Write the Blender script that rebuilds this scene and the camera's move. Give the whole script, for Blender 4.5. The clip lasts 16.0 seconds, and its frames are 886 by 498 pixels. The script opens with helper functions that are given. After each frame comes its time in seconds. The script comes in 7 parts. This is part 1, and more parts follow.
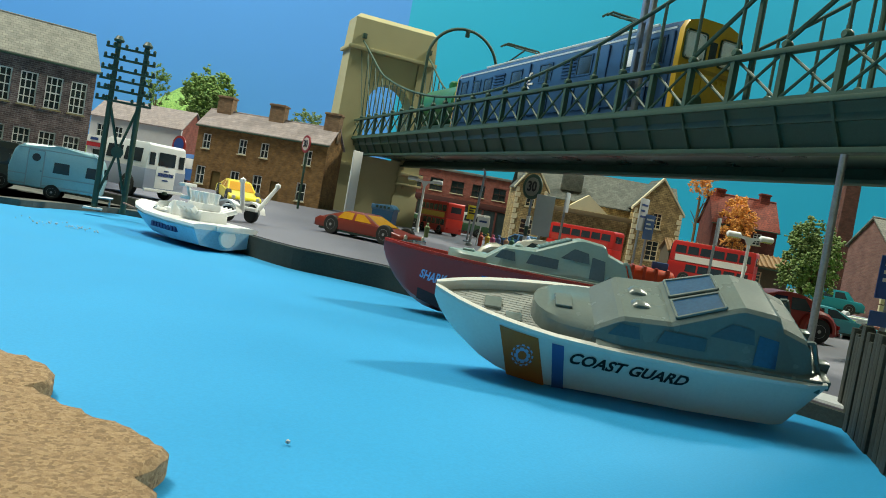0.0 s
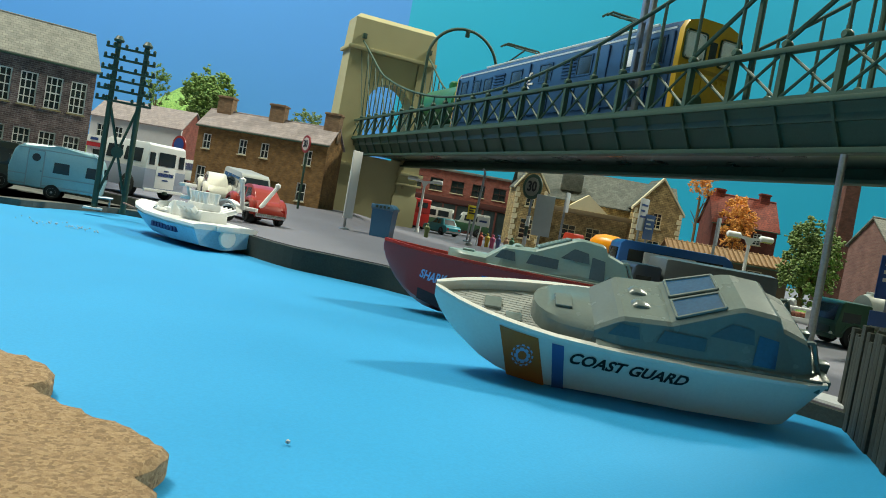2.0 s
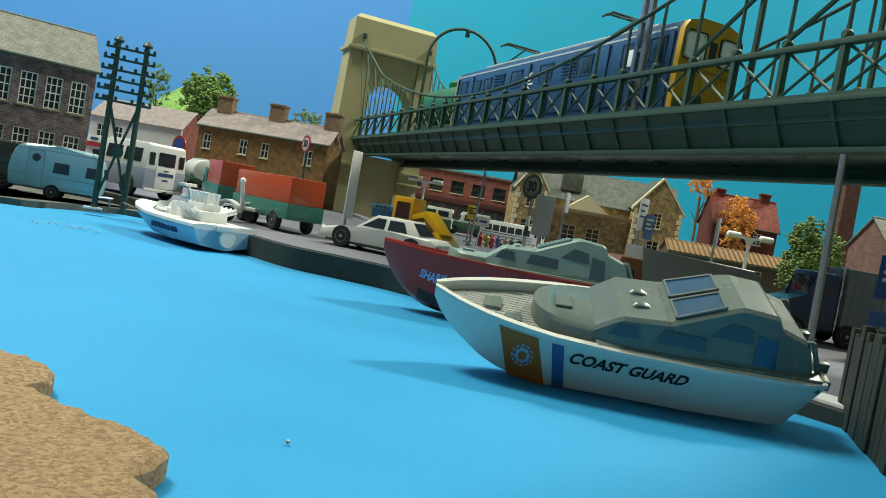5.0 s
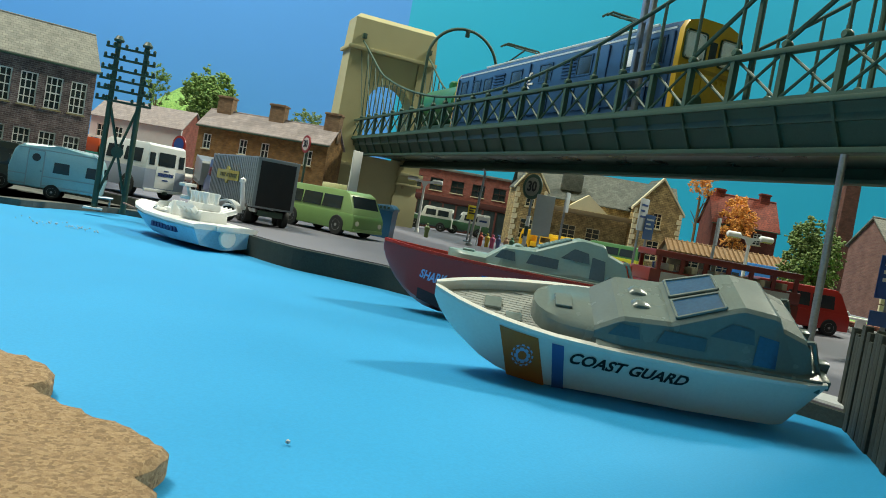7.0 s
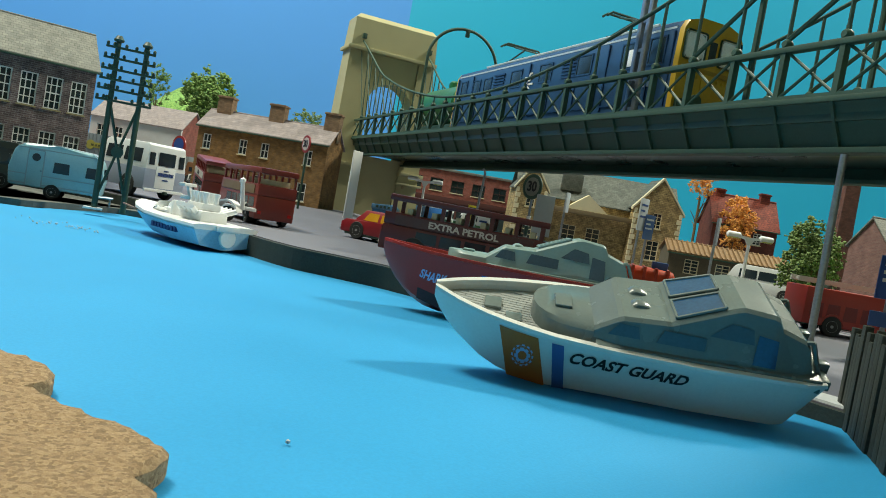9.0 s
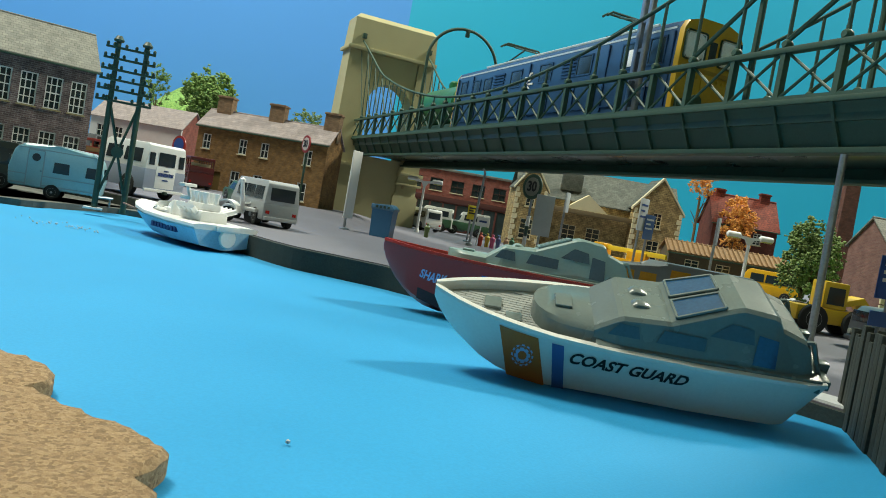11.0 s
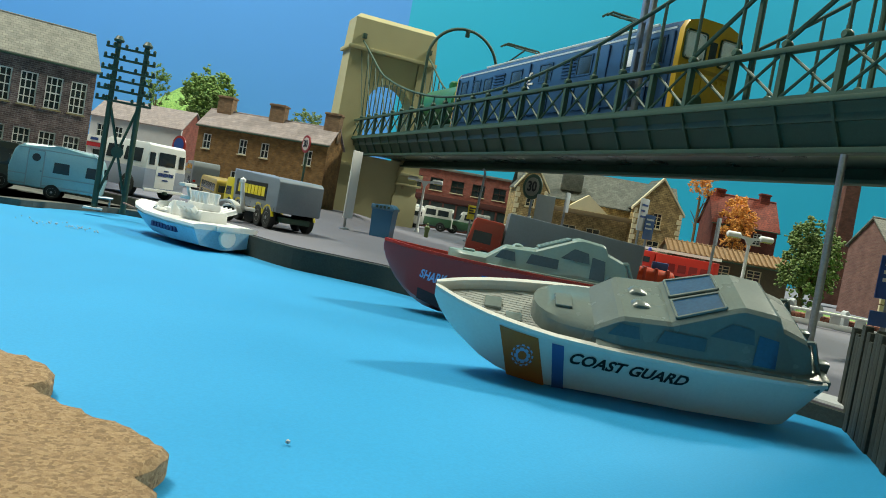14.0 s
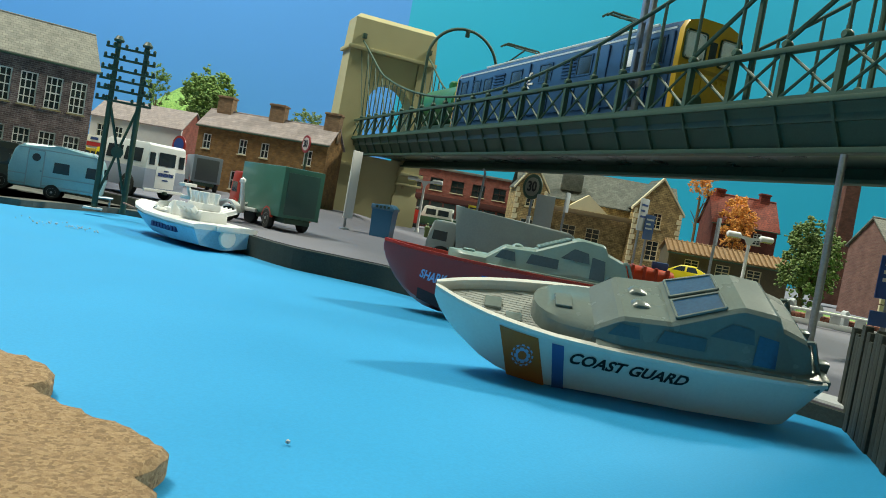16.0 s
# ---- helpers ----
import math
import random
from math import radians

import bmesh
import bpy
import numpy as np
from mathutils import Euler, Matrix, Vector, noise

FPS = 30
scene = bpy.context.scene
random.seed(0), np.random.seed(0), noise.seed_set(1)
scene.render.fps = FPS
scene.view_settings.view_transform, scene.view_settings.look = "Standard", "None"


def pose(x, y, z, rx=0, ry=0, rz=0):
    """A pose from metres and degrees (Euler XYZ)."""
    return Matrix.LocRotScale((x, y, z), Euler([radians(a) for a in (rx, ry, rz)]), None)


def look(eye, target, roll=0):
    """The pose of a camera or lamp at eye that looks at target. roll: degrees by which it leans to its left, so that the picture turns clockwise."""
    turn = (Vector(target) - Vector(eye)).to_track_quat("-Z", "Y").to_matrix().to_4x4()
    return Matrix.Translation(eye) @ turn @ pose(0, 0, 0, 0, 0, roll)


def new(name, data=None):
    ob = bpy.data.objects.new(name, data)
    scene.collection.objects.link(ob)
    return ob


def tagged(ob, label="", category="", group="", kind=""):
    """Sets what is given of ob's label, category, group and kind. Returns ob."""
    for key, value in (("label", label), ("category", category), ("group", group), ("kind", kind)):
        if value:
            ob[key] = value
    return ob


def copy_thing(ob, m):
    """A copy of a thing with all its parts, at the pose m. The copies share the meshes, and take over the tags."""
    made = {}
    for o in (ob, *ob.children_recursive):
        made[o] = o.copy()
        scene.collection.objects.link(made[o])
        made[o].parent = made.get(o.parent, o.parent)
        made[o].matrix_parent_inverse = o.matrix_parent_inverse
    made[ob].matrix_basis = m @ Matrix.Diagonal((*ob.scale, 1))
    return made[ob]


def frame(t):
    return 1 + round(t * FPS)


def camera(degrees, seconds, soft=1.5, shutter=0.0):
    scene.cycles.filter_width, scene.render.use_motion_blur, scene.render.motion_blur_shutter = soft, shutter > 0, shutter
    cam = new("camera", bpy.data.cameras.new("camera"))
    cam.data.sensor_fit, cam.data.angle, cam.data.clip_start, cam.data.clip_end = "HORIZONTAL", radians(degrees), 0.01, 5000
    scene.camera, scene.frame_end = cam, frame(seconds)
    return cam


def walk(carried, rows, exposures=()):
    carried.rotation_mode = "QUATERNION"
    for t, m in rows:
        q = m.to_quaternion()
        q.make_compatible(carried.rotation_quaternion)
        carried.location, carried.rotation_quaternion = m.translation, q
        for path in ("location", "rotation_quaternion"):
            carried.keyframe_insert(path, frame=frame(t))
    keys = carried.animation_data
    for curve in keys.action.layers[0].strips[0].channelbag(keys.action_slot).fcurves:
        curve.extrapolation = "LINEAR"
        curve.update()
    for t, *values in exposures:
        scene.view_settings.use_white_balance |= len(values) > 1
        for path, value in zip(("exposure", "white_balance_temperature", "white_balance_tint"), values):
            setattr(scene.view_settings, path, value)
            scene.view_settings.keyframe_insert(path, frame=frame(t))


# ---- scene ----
# A model harbour town on a table top. Lengths are in millimetres until K turns them into metres.
K = 0.001
cam = camera(60, 16.0, soft=0.95)
EYE = (0, 0, 0.032)
VIEW = look(EYE, (0, 1, 0.032 - math.tan(radians(2.74))), 10)
walk(cam, [(0, VIEW), (16, VIEW)], exposures=[(0, -0.06, 7200, -1), (16, -0.06, 7200, -1)])


# ---- light: the room's ceiling lamp, an added fill lamp and the pale room round the table ----
def area(name, place, aim, w, h, watts, colour):
    d = bpy.data.lights.new(name, "AREA")
    d.shape, d.size, d.size_y, d.energy, d.color = "RECTANGLE", w, h, watts, colour
    ob = new(name, d)
    ob.matrix_world = look(place, aim)
    return ob


area("ceiling_lamp", (1.18, 1.1, 1.43), (0.02, 0.45, 0), 0.24, 0.24, 40.0, (1.0, 0.97, 0.92))
# added fill, no known lamp: brightens backdrop, buildings and bridge from the left
area("fill_lamp_left", (-0.8, 0.55, 1.5), (-0.25, 1.0, 0.1), 0.7, 0.4, 40.0, (1.0, 0.97, 0.93))
world = bpy.data.worlds.new("room_air")
scene.world = world
world.use_nodes = True
world.node_tree.nodes["Background"].inputs[0].default_value = (0.60, 0.80, 0.74, 1)
world.node_tree.nodes["Background"].inputs[1].default_value = 0.33


# ---- materials ----
def lin(r, g, b):
    f = lambda c: (c / 255 / 12.92) if c / 255 <= 0.04045 else ((c / 255 + 0.055) / 1.055) ** 2.4
    return (f(r), f(g), f(b), 1)


MATS = {}


def material(name, col, rough=0.5, metal=0.0, var=0.15, size=4.0, bump=0.05, coat=0.0, grain=0.7, spec=0.5):
    """Paint, plastic, card: two scales of mottling (size in mm), fine relief."""
    if name in MATS:
        return MATS[name]
    m = bpy.data.materials.new(name)
    m.use_nodes = True
    nt = m.node_tree
    N, L = nt.nodes, nt.links
    p = N["Principled BSDF"]
    p.inputs["Metallic"].default_value = metal
    p.inputs["Coat Weight"].default_value = coat
    p.inputs["Specular IOR Level"].default_value = spec
    tc = N.new("ShaderNodeTexCoord")
    n1 = N.new("ShaderNodeTexNoise")
    n1.inputs["Scale"].default_value = 1000 / size
    n1.inputs["Detail"].default_value = 4
    n2 = N.new("ShaderNodeTexNoise")
    n2.inputs["Scale"].default_value = 1000 / grain
    n2.inputs["Detail"].default_value = 3
    L.new(tc.outputs["Object"], n1.inputs["Vector"])
    L.new(tc.outputs["Object"], n2.inputs["Vector"])
    add = N.new("ShaderNodeMath")
    add.operation = "ADD"
    L.new(n1.outputs["Fac"], add.inputs[0])
    L.new(n2.outputs["Fac"], add.inputs[1])
    mr = N.new("ShaderNodeMapRange")
    mr.inputs["From Min"].default_value, mr.inputs["From Max"].default_value = 0.6, 1.4
    mr.inputs["To Min"].default_value, mr.inputs["To Max"].default_value = 1 - var, 1 + var
    L.new(add.outputs[0], mr.inputs["Value"])
    mul = N.new("ShaderNodeVectorMath")
    mul.operation = "SCALE"
    mul.inputs[0].default_value = col[:3]
    L.new(mr.outputs[0], mul.inputs["Scale"])
    L.new(mul.outputs[0], p.inputs["Base Color"])
    rr = N.new("ShaderNodeMapRange")
    rr.inputs["To Min"].default_value, rr.inputs["To Max"].default_value = max(0.03, rough - 0.1), min(1, rough + 0.1)
    L.new(n1.outputs["Fac"], rr.inputs["Value"])
    L.new(rr.outputs[0], p.inputs["Roughness"])
    if bump:
        b = N.new("ShaderNodeBump")
        b.inputs["Strength"].default_value = bump
        b.inputs["Distance"].default_value = 0.0003
        L.new(n2.outputs["Fac"], b.inputs["Height"])
        L.new(b.outputs[0], p.inputs["Normal"])
    MATS[name] = m
    return m


def courses(name, c1, c2, mortar, w, h, gap=0.12, bump=0.6, rough=0.85, var=0.5, roof=False):
    """Printed or moulded courses of brick, stone or slate, sizes in mm."""
    if name in MATS:
        return MATS[name]
    m = bpy.data.materials.new(name)
    m.use_nodes = True
    nt = m.node_tree
    N, L = nt.nodes, nt.links
    p = N["Principled BSDF"]
    p.inputs["Roughness"].default_value = rough
    tc = N.new("ShaderNodeTexCoord")
    sep = N.new("ShaderNodeSeparateXYZ")
    L.new(tc.outputs["Object"], sep.inputs[0])
    comb = N.new("ShaderNodeCombineXYZ")
    if roof:
        L.new(sep.outputs["X"], comb.inputs["X"])
    else:
        a = N.new("ShaderNodeMath")
        a.operation = "ADD"
        L.new(sep.outputs["X"], a.inputs[0])
        L.new(sep.outputs["Y"], a.inputs[1])
        L.new(a.outputs[0], comb.inputs["X"])
    L.new(sep.outputs["Z"], comb.inputs["Y"])
    br = N.new("ShaderNodeTexBrick")
    br.inputs["Color1"].default_value, br.inputs["Color2"].default_value, br.inputs["Mortar"].default_value = c1, c2, mortar
    br.inputs["Scale"].default_value = 1.0
    br.inputs["Brick Width"].default_value, br.inputs["Row Height"].default_value = w * K, h * K
    br.inputs["Mortar Size"].default_value = gap * K
    br.inputs["Bias"].default_value = -0.1
    L.new(comb.outputs[0], br.inputs["Vector"])
    n = N.new("ShaderNodeTexNoise")
    n.inputs["Scale"].default_value = 160
    n.inputs["Detail"].default_value = 6
    L.new(tc.outputs["Object"], n.inputs["Vector"])
    mr = N.new("ShaderNodeMapRange")
    mr.inputs["From Min"].default_value, mr.inputs["From Max"].default_value = 0.3, 0.7
    mr.inputs["To Min"].default_value, mr.inputs["To Max"].default_value = 1 - var, 1 + var
    L.new(n.outputs["Fac"], mr.inputs["Value"])
    sc = N.new("ShaderNodeVectorMath")
    sc.operation = "SCALE"
    L.new(br.outputs["Color"], sc.inputs[0])
    L.new(mr.outputs[0], sc.inputs["Scale"])
    L.new(sc.outputs[0], p.inputs["Base Color"])
    b = N.new("ShaderNodeBump")
    b.inputs["Strength"].default_value = bump
    b.inputs["Distance"].default_value = 0.0004
    b.invert = True
    L.new(br.outputs["Fac"], b.inputs["Height"])
    L.new(b.outputs[0], p.inputs["Normal"])
    MATS[name] = m
    return m


def speckled(name, c1, c2, c3, size, rough=0.9, bump=0.8):
    """Cork, ballast, scatter: grains of several colours."""
    if name in MATS:
        return MATS[name]
    m = bpy.data.materials.new(name)
    m.use_nodes = True
    nt = m.node_tree
    N, L = nt.nodes, nt.links
    p = N["Principled BSDF"]
    p.inputs["Roughness"].default_value = rough
    tc = N.new("ShaderNodeTexCoord")
    v = N.new("ShaderNodeTexVoronoi")
    v.inputs["Scale"].default_value = 1000 / size
    n = N.new("ShaderNodeTexNoise")
    n.inputs["Scale"].default_value = 620 / size
    n.inputs["Detail"].default_value = 6
    n.inputs["Roughness"].default_value = 0.75
    L.new(tc.outputs["Object"], v.inputs["Vector"])
    L.new(tc.outputs["Object"], n.inputs["Vector"])
    r = N.new("ShaderNodeValToRGB")
    r.color_ramp.elements[0].color, r.color_ramp.elements[1].color = c1, c3
    r.color_ramp.elements[0].position, r.color_ramp.elements[1].position = 0.3, 0.72
    e = r.color_ramp.elements.new(0.48)
    e.color = c2
    grain = N.new("ShaderNodeSeparateColor")
    L.new(v.outputs["Color"], grain.inputs[0])
    half = N.new("ShaderNodeMath")
    half.operation, half.inputs[1].default_value = "MULTIPLY_ADD", 0.42
    cloud = N.new("ShaderNodeMath")
    cloud.operation, cloud.inputs[1].default_value = "MULTIPLY", 0.6
    L.new(n.outputs["Fac"], cloud.inputs[0])
    L.new(grain.outputs[0], half.inputs[0])
    L.new(cloud.outputs[0], half.inputs[2])
    L.new(half.outputs[0], r.inputs[0])
    mx = N.new("ShaderNodeMix")
    mx.data_type, mx.blend_type = "RGBA", "OVERLAY"
    mx.inputs["Factor"].default_value = 0.12
    L.new(r.outputs[0], mx.inputs["A"])
    L.new(v.outputs["Distance"], mx.inputs["B"])
    hs = N.new("ShaderNodeHueSaturation")
    hs.inputs["Saturation"].default_value = 0.9
    L.new(mx.outputs["Result"], hs.inputs["Color"])
    L.new(hs.outputs[0], p.inputs["Base Color"])
    b = N.new("ShaderNodeBump")
    b.inputs["Strength"].default_value = bump
    b.inputs["Distance"].default_value = 0.0006
    L.new(n.outputs["Fac"], b.inputs["Height"])
    L.new(b.outputs[0], p.inputs["Normal"])
    MATS[name] = m
    return m


def clear(name, col, rough=0.05):
    if name in MATS:
        return MATS[name]
    m = bpy.data.materials.new(name)
    m.use_nodes = True
    p = m.node_tree.nodes["Principled BSDF"]
    p.inputs["Base Color"].default_value = col
    p.inputs["Roughness"].default_value = rough
    p.inputs["Transmission Weight"].default_value = 0.75
    p.inputs["IOR"].default_value = 1.3
    MATS[name] = m
    return m


def paint(r, g, b, rough=0.35):
    """Enamel on a die-cast toy."""
    return material("enamel_%02x%02x%02x" % (r, g, b), lin(r, g, b), rough, var=0.09, size=9, bump=0.06, coat=0.15)


WATER = material("blue_card", lin(33, 144, 198), 0.55, var=0.09, size=45, bump=0.12, grain=0.5)
CORK = speckled("cork", lin(130, 104, 70), lin(152, 122, 84), lin(172, 142, 100), 0.5)
TARMAC = material("grey_road_card", lin(102, 103, 113), 0.8, var=0.16, size=25, bump=0.25, grain=0.5)
PAVE = material("pale_pavement_card", lin(196, 200, 200), 0.8, var=0.1, size=18, bump=0.1)
BLACKBOARD = material("black_board_edge", lin(40, 50, 45), 0.75, var=0.4, size=14, bump=0.3)
# the backdrop's two tones hold the shading either side of its corner
SKY_L = material("blue_backdrop_tone", lin(72, 146, 222), 0.7, var=0.04, size=260, bump=0.02)
SKY_R = material("cyan_backdrop_tone", lin(14, 164, 204), 0.7, var=0.04, size=260, bump=0.02)
ROOM = material("off_white_wall", lin(234, 240, 230), 0.9, var=0.03, size=300, bump=0.0)
TIMBER = material("table_board", lin(150, 120, 85), 0.7, var=0.2, size=40)
BLACKPL = material("black_plastic", lin(46, 72, 60), 0.45, var=0.25, size=8, bump=0.06)
GREYPL = material("dark_grey_plastic", lin(48, 76, 62), 0.6, var=0.2, size=10, bump=0.05)
STEEL = material("dull_steel", lin(150, 155, 160), 0.35, 0.8, var=0.2, size=3)
STONEPL = material("cream_tower_plastic", lin(168, 163, 124), 0.6, var=0.1, size=30, bump=0.08)
STONEDK = material("cream_tower_shadow_line", lin(150, 140, 104), 0.6, var=0.1, size=30)
WHITE = material("white_plastic", lin(226, 228, 226), 0.4, var=0.05, size=10, bump=0.04)
TYRE = material("tyre_rubber", lin(34, 38, 38), 0.7, var=0.2, size=2)
RIM = material("wheel_silver", lin(170, 172, 175), 0.35, 0.6, var=0.2, size=1)
PANE = material("dark_pane", lin(46, 58, 60), 0.12, var=0.2, size=6, bump=0)
TOYGLASS = clear("toy_window_plastic", lin(150, 165, 170))
LEAF = speckled("green_foam", lin(62, 98, 40), lin(100, 138, 58), lin(140, 170, 86), 1.0)
LEAF_DK = speckled("dark_green_foam", lin(64, 90, 44), lin(102, 128, 64), lin(142, 164, 92), 1.0)
LEAF_OR = speckled("orange_foam", lin(166, 96, 16), lin(226, 142, 28), lin(246, 186, 62), 1.0)
BARK = material("bark_plastic", lin(104, 88, 62), 0.8, var=0.3, size=3, bump=0.3)
GRASS = speckled("grass_scatter", lin(50, 92, 34), lin(92, 140, 50), lin(140, 180, 80), 1.2)
BRICK_DK = courses("mill_brick", lin(84, 70, 74), lin(116, 98, 98), lin(128, 122, 122), 3.4, 1.3, gap=0.2)
BRICK_OR = courses("terrace_brick", lin(120, 88, 50), lin(146, 112, 66), lin(124, 102, 74), 3.0, 1.05, var=0.3)
BRICK_RD = courses("red_brick", lin(126, 66, 56), lin(146, 80, 68), lin(132, 92, 82), 3.0, 1.05, var=0.25)
STONE = courses("rubble_stone", lin(150, 130, 88), lin(182, 160, 112), lin(122, 104, 74), 4.0, 1.9, gap=0.2)
SLATE = courses("pale_slate", lin(126, 118, 118), lin(140, 130, 128), lin(112, 105, 103), 4.0, 2.2, gap=0.12, roof=True, var=0.16, bump=0.35)
SLATE_DK = courses("grey_slate", lin(112, 114, 108), lin(128, 128, 120), lin(92, 94, 88), 3.2, 1.7, gap=0.12, roof=True, var=0.18, bump=0.4)
TILE_RD = courses("red_tile", lin(112, 50, 40), lin(134, 62, 48), lin(76, 36, 30), 3.0, 2.0, gap=0.16, roof=True, var=0.25)
CREAM = material("cream_plaster", lin(214, 204, 170), 0.7, var=0.1, size=12)
WOODDK = material("black_stained_wood", lin(40, 46, 38), 0.7, var=0.45, size=5, bump=0.5)


# ---- mesh tools ----
class Shape:
    """A bmesh in millimetres, to which primitives are joined."""

    def __init__(self):
        self.bm = bmesh.new()

    def box(self, x0, y0, z0, x1, y1, z1, bevel=0.0, m=None):
        vs = [self.bm.verts.new((x, y, z)) for z in (z0, z1) for x, y in ((x0, y0), (x1, y0), (x1, y1), (x0, y1))]
        fs = [self.bm.faces.new([vs[i] for i in f]) for f in ((3, 2, 1, 0), (4, 5, 6, 7), (0, 1, 5, 4), (1, 2, 6, 5), (2, 3, 7, 6), (3, 0, 4, 7))]
        if m is not None:
            bmesh.ops.transform(self.bm, matrix=m, verts=vs)
        if bevel:
            es = list({e for f in fs for e in f.edges})
            bmesh.ops.bevel(self.bm, geom=es, offset=bevel, segments=2, affect="EDGES", profile=0.6)
        return self

    def loft(self, rings, caps=True, closed=True):
        """Rings of equal length, each a list of points."""
        rows = [[self.bm.verts.new(p) for p in ring] for ring in rings]
        n = len(rows[0])
        for a, b in zip(rows, rows[1:]):
            for i in range(n if closed else n - 1):
                j = (i + 1) % n
                self.bm.faces.new((a[i], a[j], b[j], b[i]))
        if caps and closed:
            self.bm.faces.new(rows[0][::-1])
            self.bm.faces.new(rows[-1])
        return self

    def prism(self, outline, y0, y1, bevel=0.0):
        """An outline in x and z, drawn out along y."""
        before = set(self.bm.verts)
        self.loft([[(x, y0, z) for x, z in outline], [(x, y1, z) for x, z in outline]])
        if bevel:
            vs = set(self.bm.verts) - before
            es = [e for e in self.bm.edges if e.verts[0] in vs]
            bmesh.ops.bevel(self.bm, geom=es, offset=bevel, segments=2, affect="EDGES", profile=0.6)
        return self

    def rod(self, a, b, r, seg=8, r2=None):
        a, b = Vector(a), Vector(b)
        z = (b - a).normalized()
        x = z.orthogonal().normalized()
        y = z.cross(x)
        ring = lambda c, rad: [tuple(c + (x * math.cos(2 * math.pi * i / seg) + y * math.sin(2 * math.pi * i / seg)) * rad) for i in range(seg)]
        return self.loft([ring(a, r), ring(b, r if r2 is None else r2)])

    def tube(self, pts, r, seg=8):
        """One bent round bar through points."""
        pts = [Vector(p) for p in pts]
        rings, ref = [], None
        for i, p in enumerate(pts):
            z = (pts[min(i + 1, len(pts) - 1)] - pts[max(i - 1, 0)]).normalized()
            x = z.orthogonal().normalized() if ref is None else (ref - z * ref.dot(z)).normalized()
            ref = x
            y = z.cross(x)
            rings.append([tuple(p + (x * math.cos(2 * math.pi * k / seg) + y * math.sin(2 * math.pi * k / seg)) * r) for k in range(seg)])
        return self.loft(rings)

    def lathe(self, rings, seg=16, centre=(0, 0, 0), axis="z"):
        """Rings of (radius, height) round an axis."""
        cx, cy, cz = centre
        out = []
        for r, h in rings:
            ring = []
            for i in range(seg):
                a = 2 * math.pi * i / seg
                c, s = r * math.cos(a), r * math.sin(a)
                ring.append((cx + c, cy + s, cz + h) if axis == "z" else (cx + c, cy + h, cz - s) if axis == "y" else (cx + h, cy + c, cz + s))
            out.append(ring)
        return self.loft(out)

    def ball(self, c, r, squash=1.0, sub=1):
        m = Matrix.Translation(c) @ Matrix.Diagonal((r, r, r * squash, 1))
        bmesh.ops.create_icosphere(self.bm, subdivisions=sub, radius=1, matrix=m)
        return self

    def mesh(self, name, smooth=False):
        bmesh.ops.recalc_face_normals(self.bm, faces=self.bm.faces)
        bmesh.ops.scale(self.bm, vec=(K, K, K), verts=self.bm.verts)
        me = bpy.data.meshes.new(name)
        self.bm.to_mesh(me)
        self.bm.free()
        if smooth:
            me.shade_smooth()
            me.set_sharp_from_angle(angle=radians(38))
        return me


def part(name, shape, mat, parent=None, label="", smooth=True):
    me = shape if isinstance(shape, bpy.types.Mesh) else shape.mesh(name, smooth)
    if not me.materials:
        me.materials.append(mat)
    ob = new(name, me)
    if parent is not None:
        ob.parent = parent
    if label:
        tagged(ob, label)
    return ob


def at(x, y, z=0, rz=0, rx=0, ry=0):
    return pose(x * K, y * K, z * K, rx, ry, rz)


def thing(name, label, category, m, group="", kind=""):
    ob = new(name)
    ob.empty_display_size = 0.01
    ob.matrix_world = m
    return tagged(ob, label, category, group, kind)


def single(name, shape, mat, label, category, m, group="", kind="", smooth=True):
    ob = part(name, shape, mat, smooth=smooth)
    ob.matrix_world = m
    return tagged(ob, label, category, group, kind)


def letters(text, height, depth=0.15):
    """A mesh of letters with the built-in font: x along the line, y up, centred, in mm before K."""
    cu = bpy.data.curves.new("letters", "FONT")
    cu.body, cu.size, cu.extrude, cu.align_x, cu.align_y = text, height * 1.35, depth, "CENTER", "CENTER"
    cu.resolution_u = 3
    cu.offset = 0.045 * height
    ob = new("letters", cu)
    bpy.context.view_layer.update()
    me = bpy.data.meshes.new_from_object(ob.evaluated_get(bpy.context.evaluated_depsgraph_get()))
    bpy.data.objects.remove(ob)
    bpy.data.curves.remove(cu)
    return me


def upright_letters(text, height, m, mat, parent, name="lettering", stretch=1.0, depth=0.15):
    """Letters stood upright in the x-z plane, then moved by m (mm)."""
    me = letters(text, height, depth)
    me.transform(Matrix.Diagonal((stretch, 1, 1, 1)))
    me.transform(m @ Matrix.Rotation(radians(90), 4, "X"))
    me.transform(Matrix.Diagonal((K, K, K, 1)))
    return part(name, me, mat, parent, smooth=False)


def smoothstep_path(points, n):
    """A Catmull-Rom line through points, n steps a stretch."""
    out = []
    P = [Vector(p) for p in points]
    P = [2 * P[0] - P[1]] + P + [2 * P[-1] - P[-2]]
    for i in range(1, len(P) - 2):
        a, b, c, d = P[i - 1], P[i], P[i + 1], P[i + 2]
        for k in range(n):
            t = k / n
            out.append(0.5 * (2 * b + (c - a) * t + (2 * a - 5 * b + 4 * c - d) * t * t + (3 * b - a - 3 * c + d) * t ** 3))
    out.append(P[-2])
    return out


# ---- room, table, water, land ----
def slab(name, outline, z0, z1, mat):
    s = Shape()
    s.loft([[(x, y, z0) for x, y in outline], [(x, y, z1) for x, y in outline]])
    return part(name, s, mat, smooth=False)


def setting(ob, label):
    return tagged(ob, label, kind="structure")


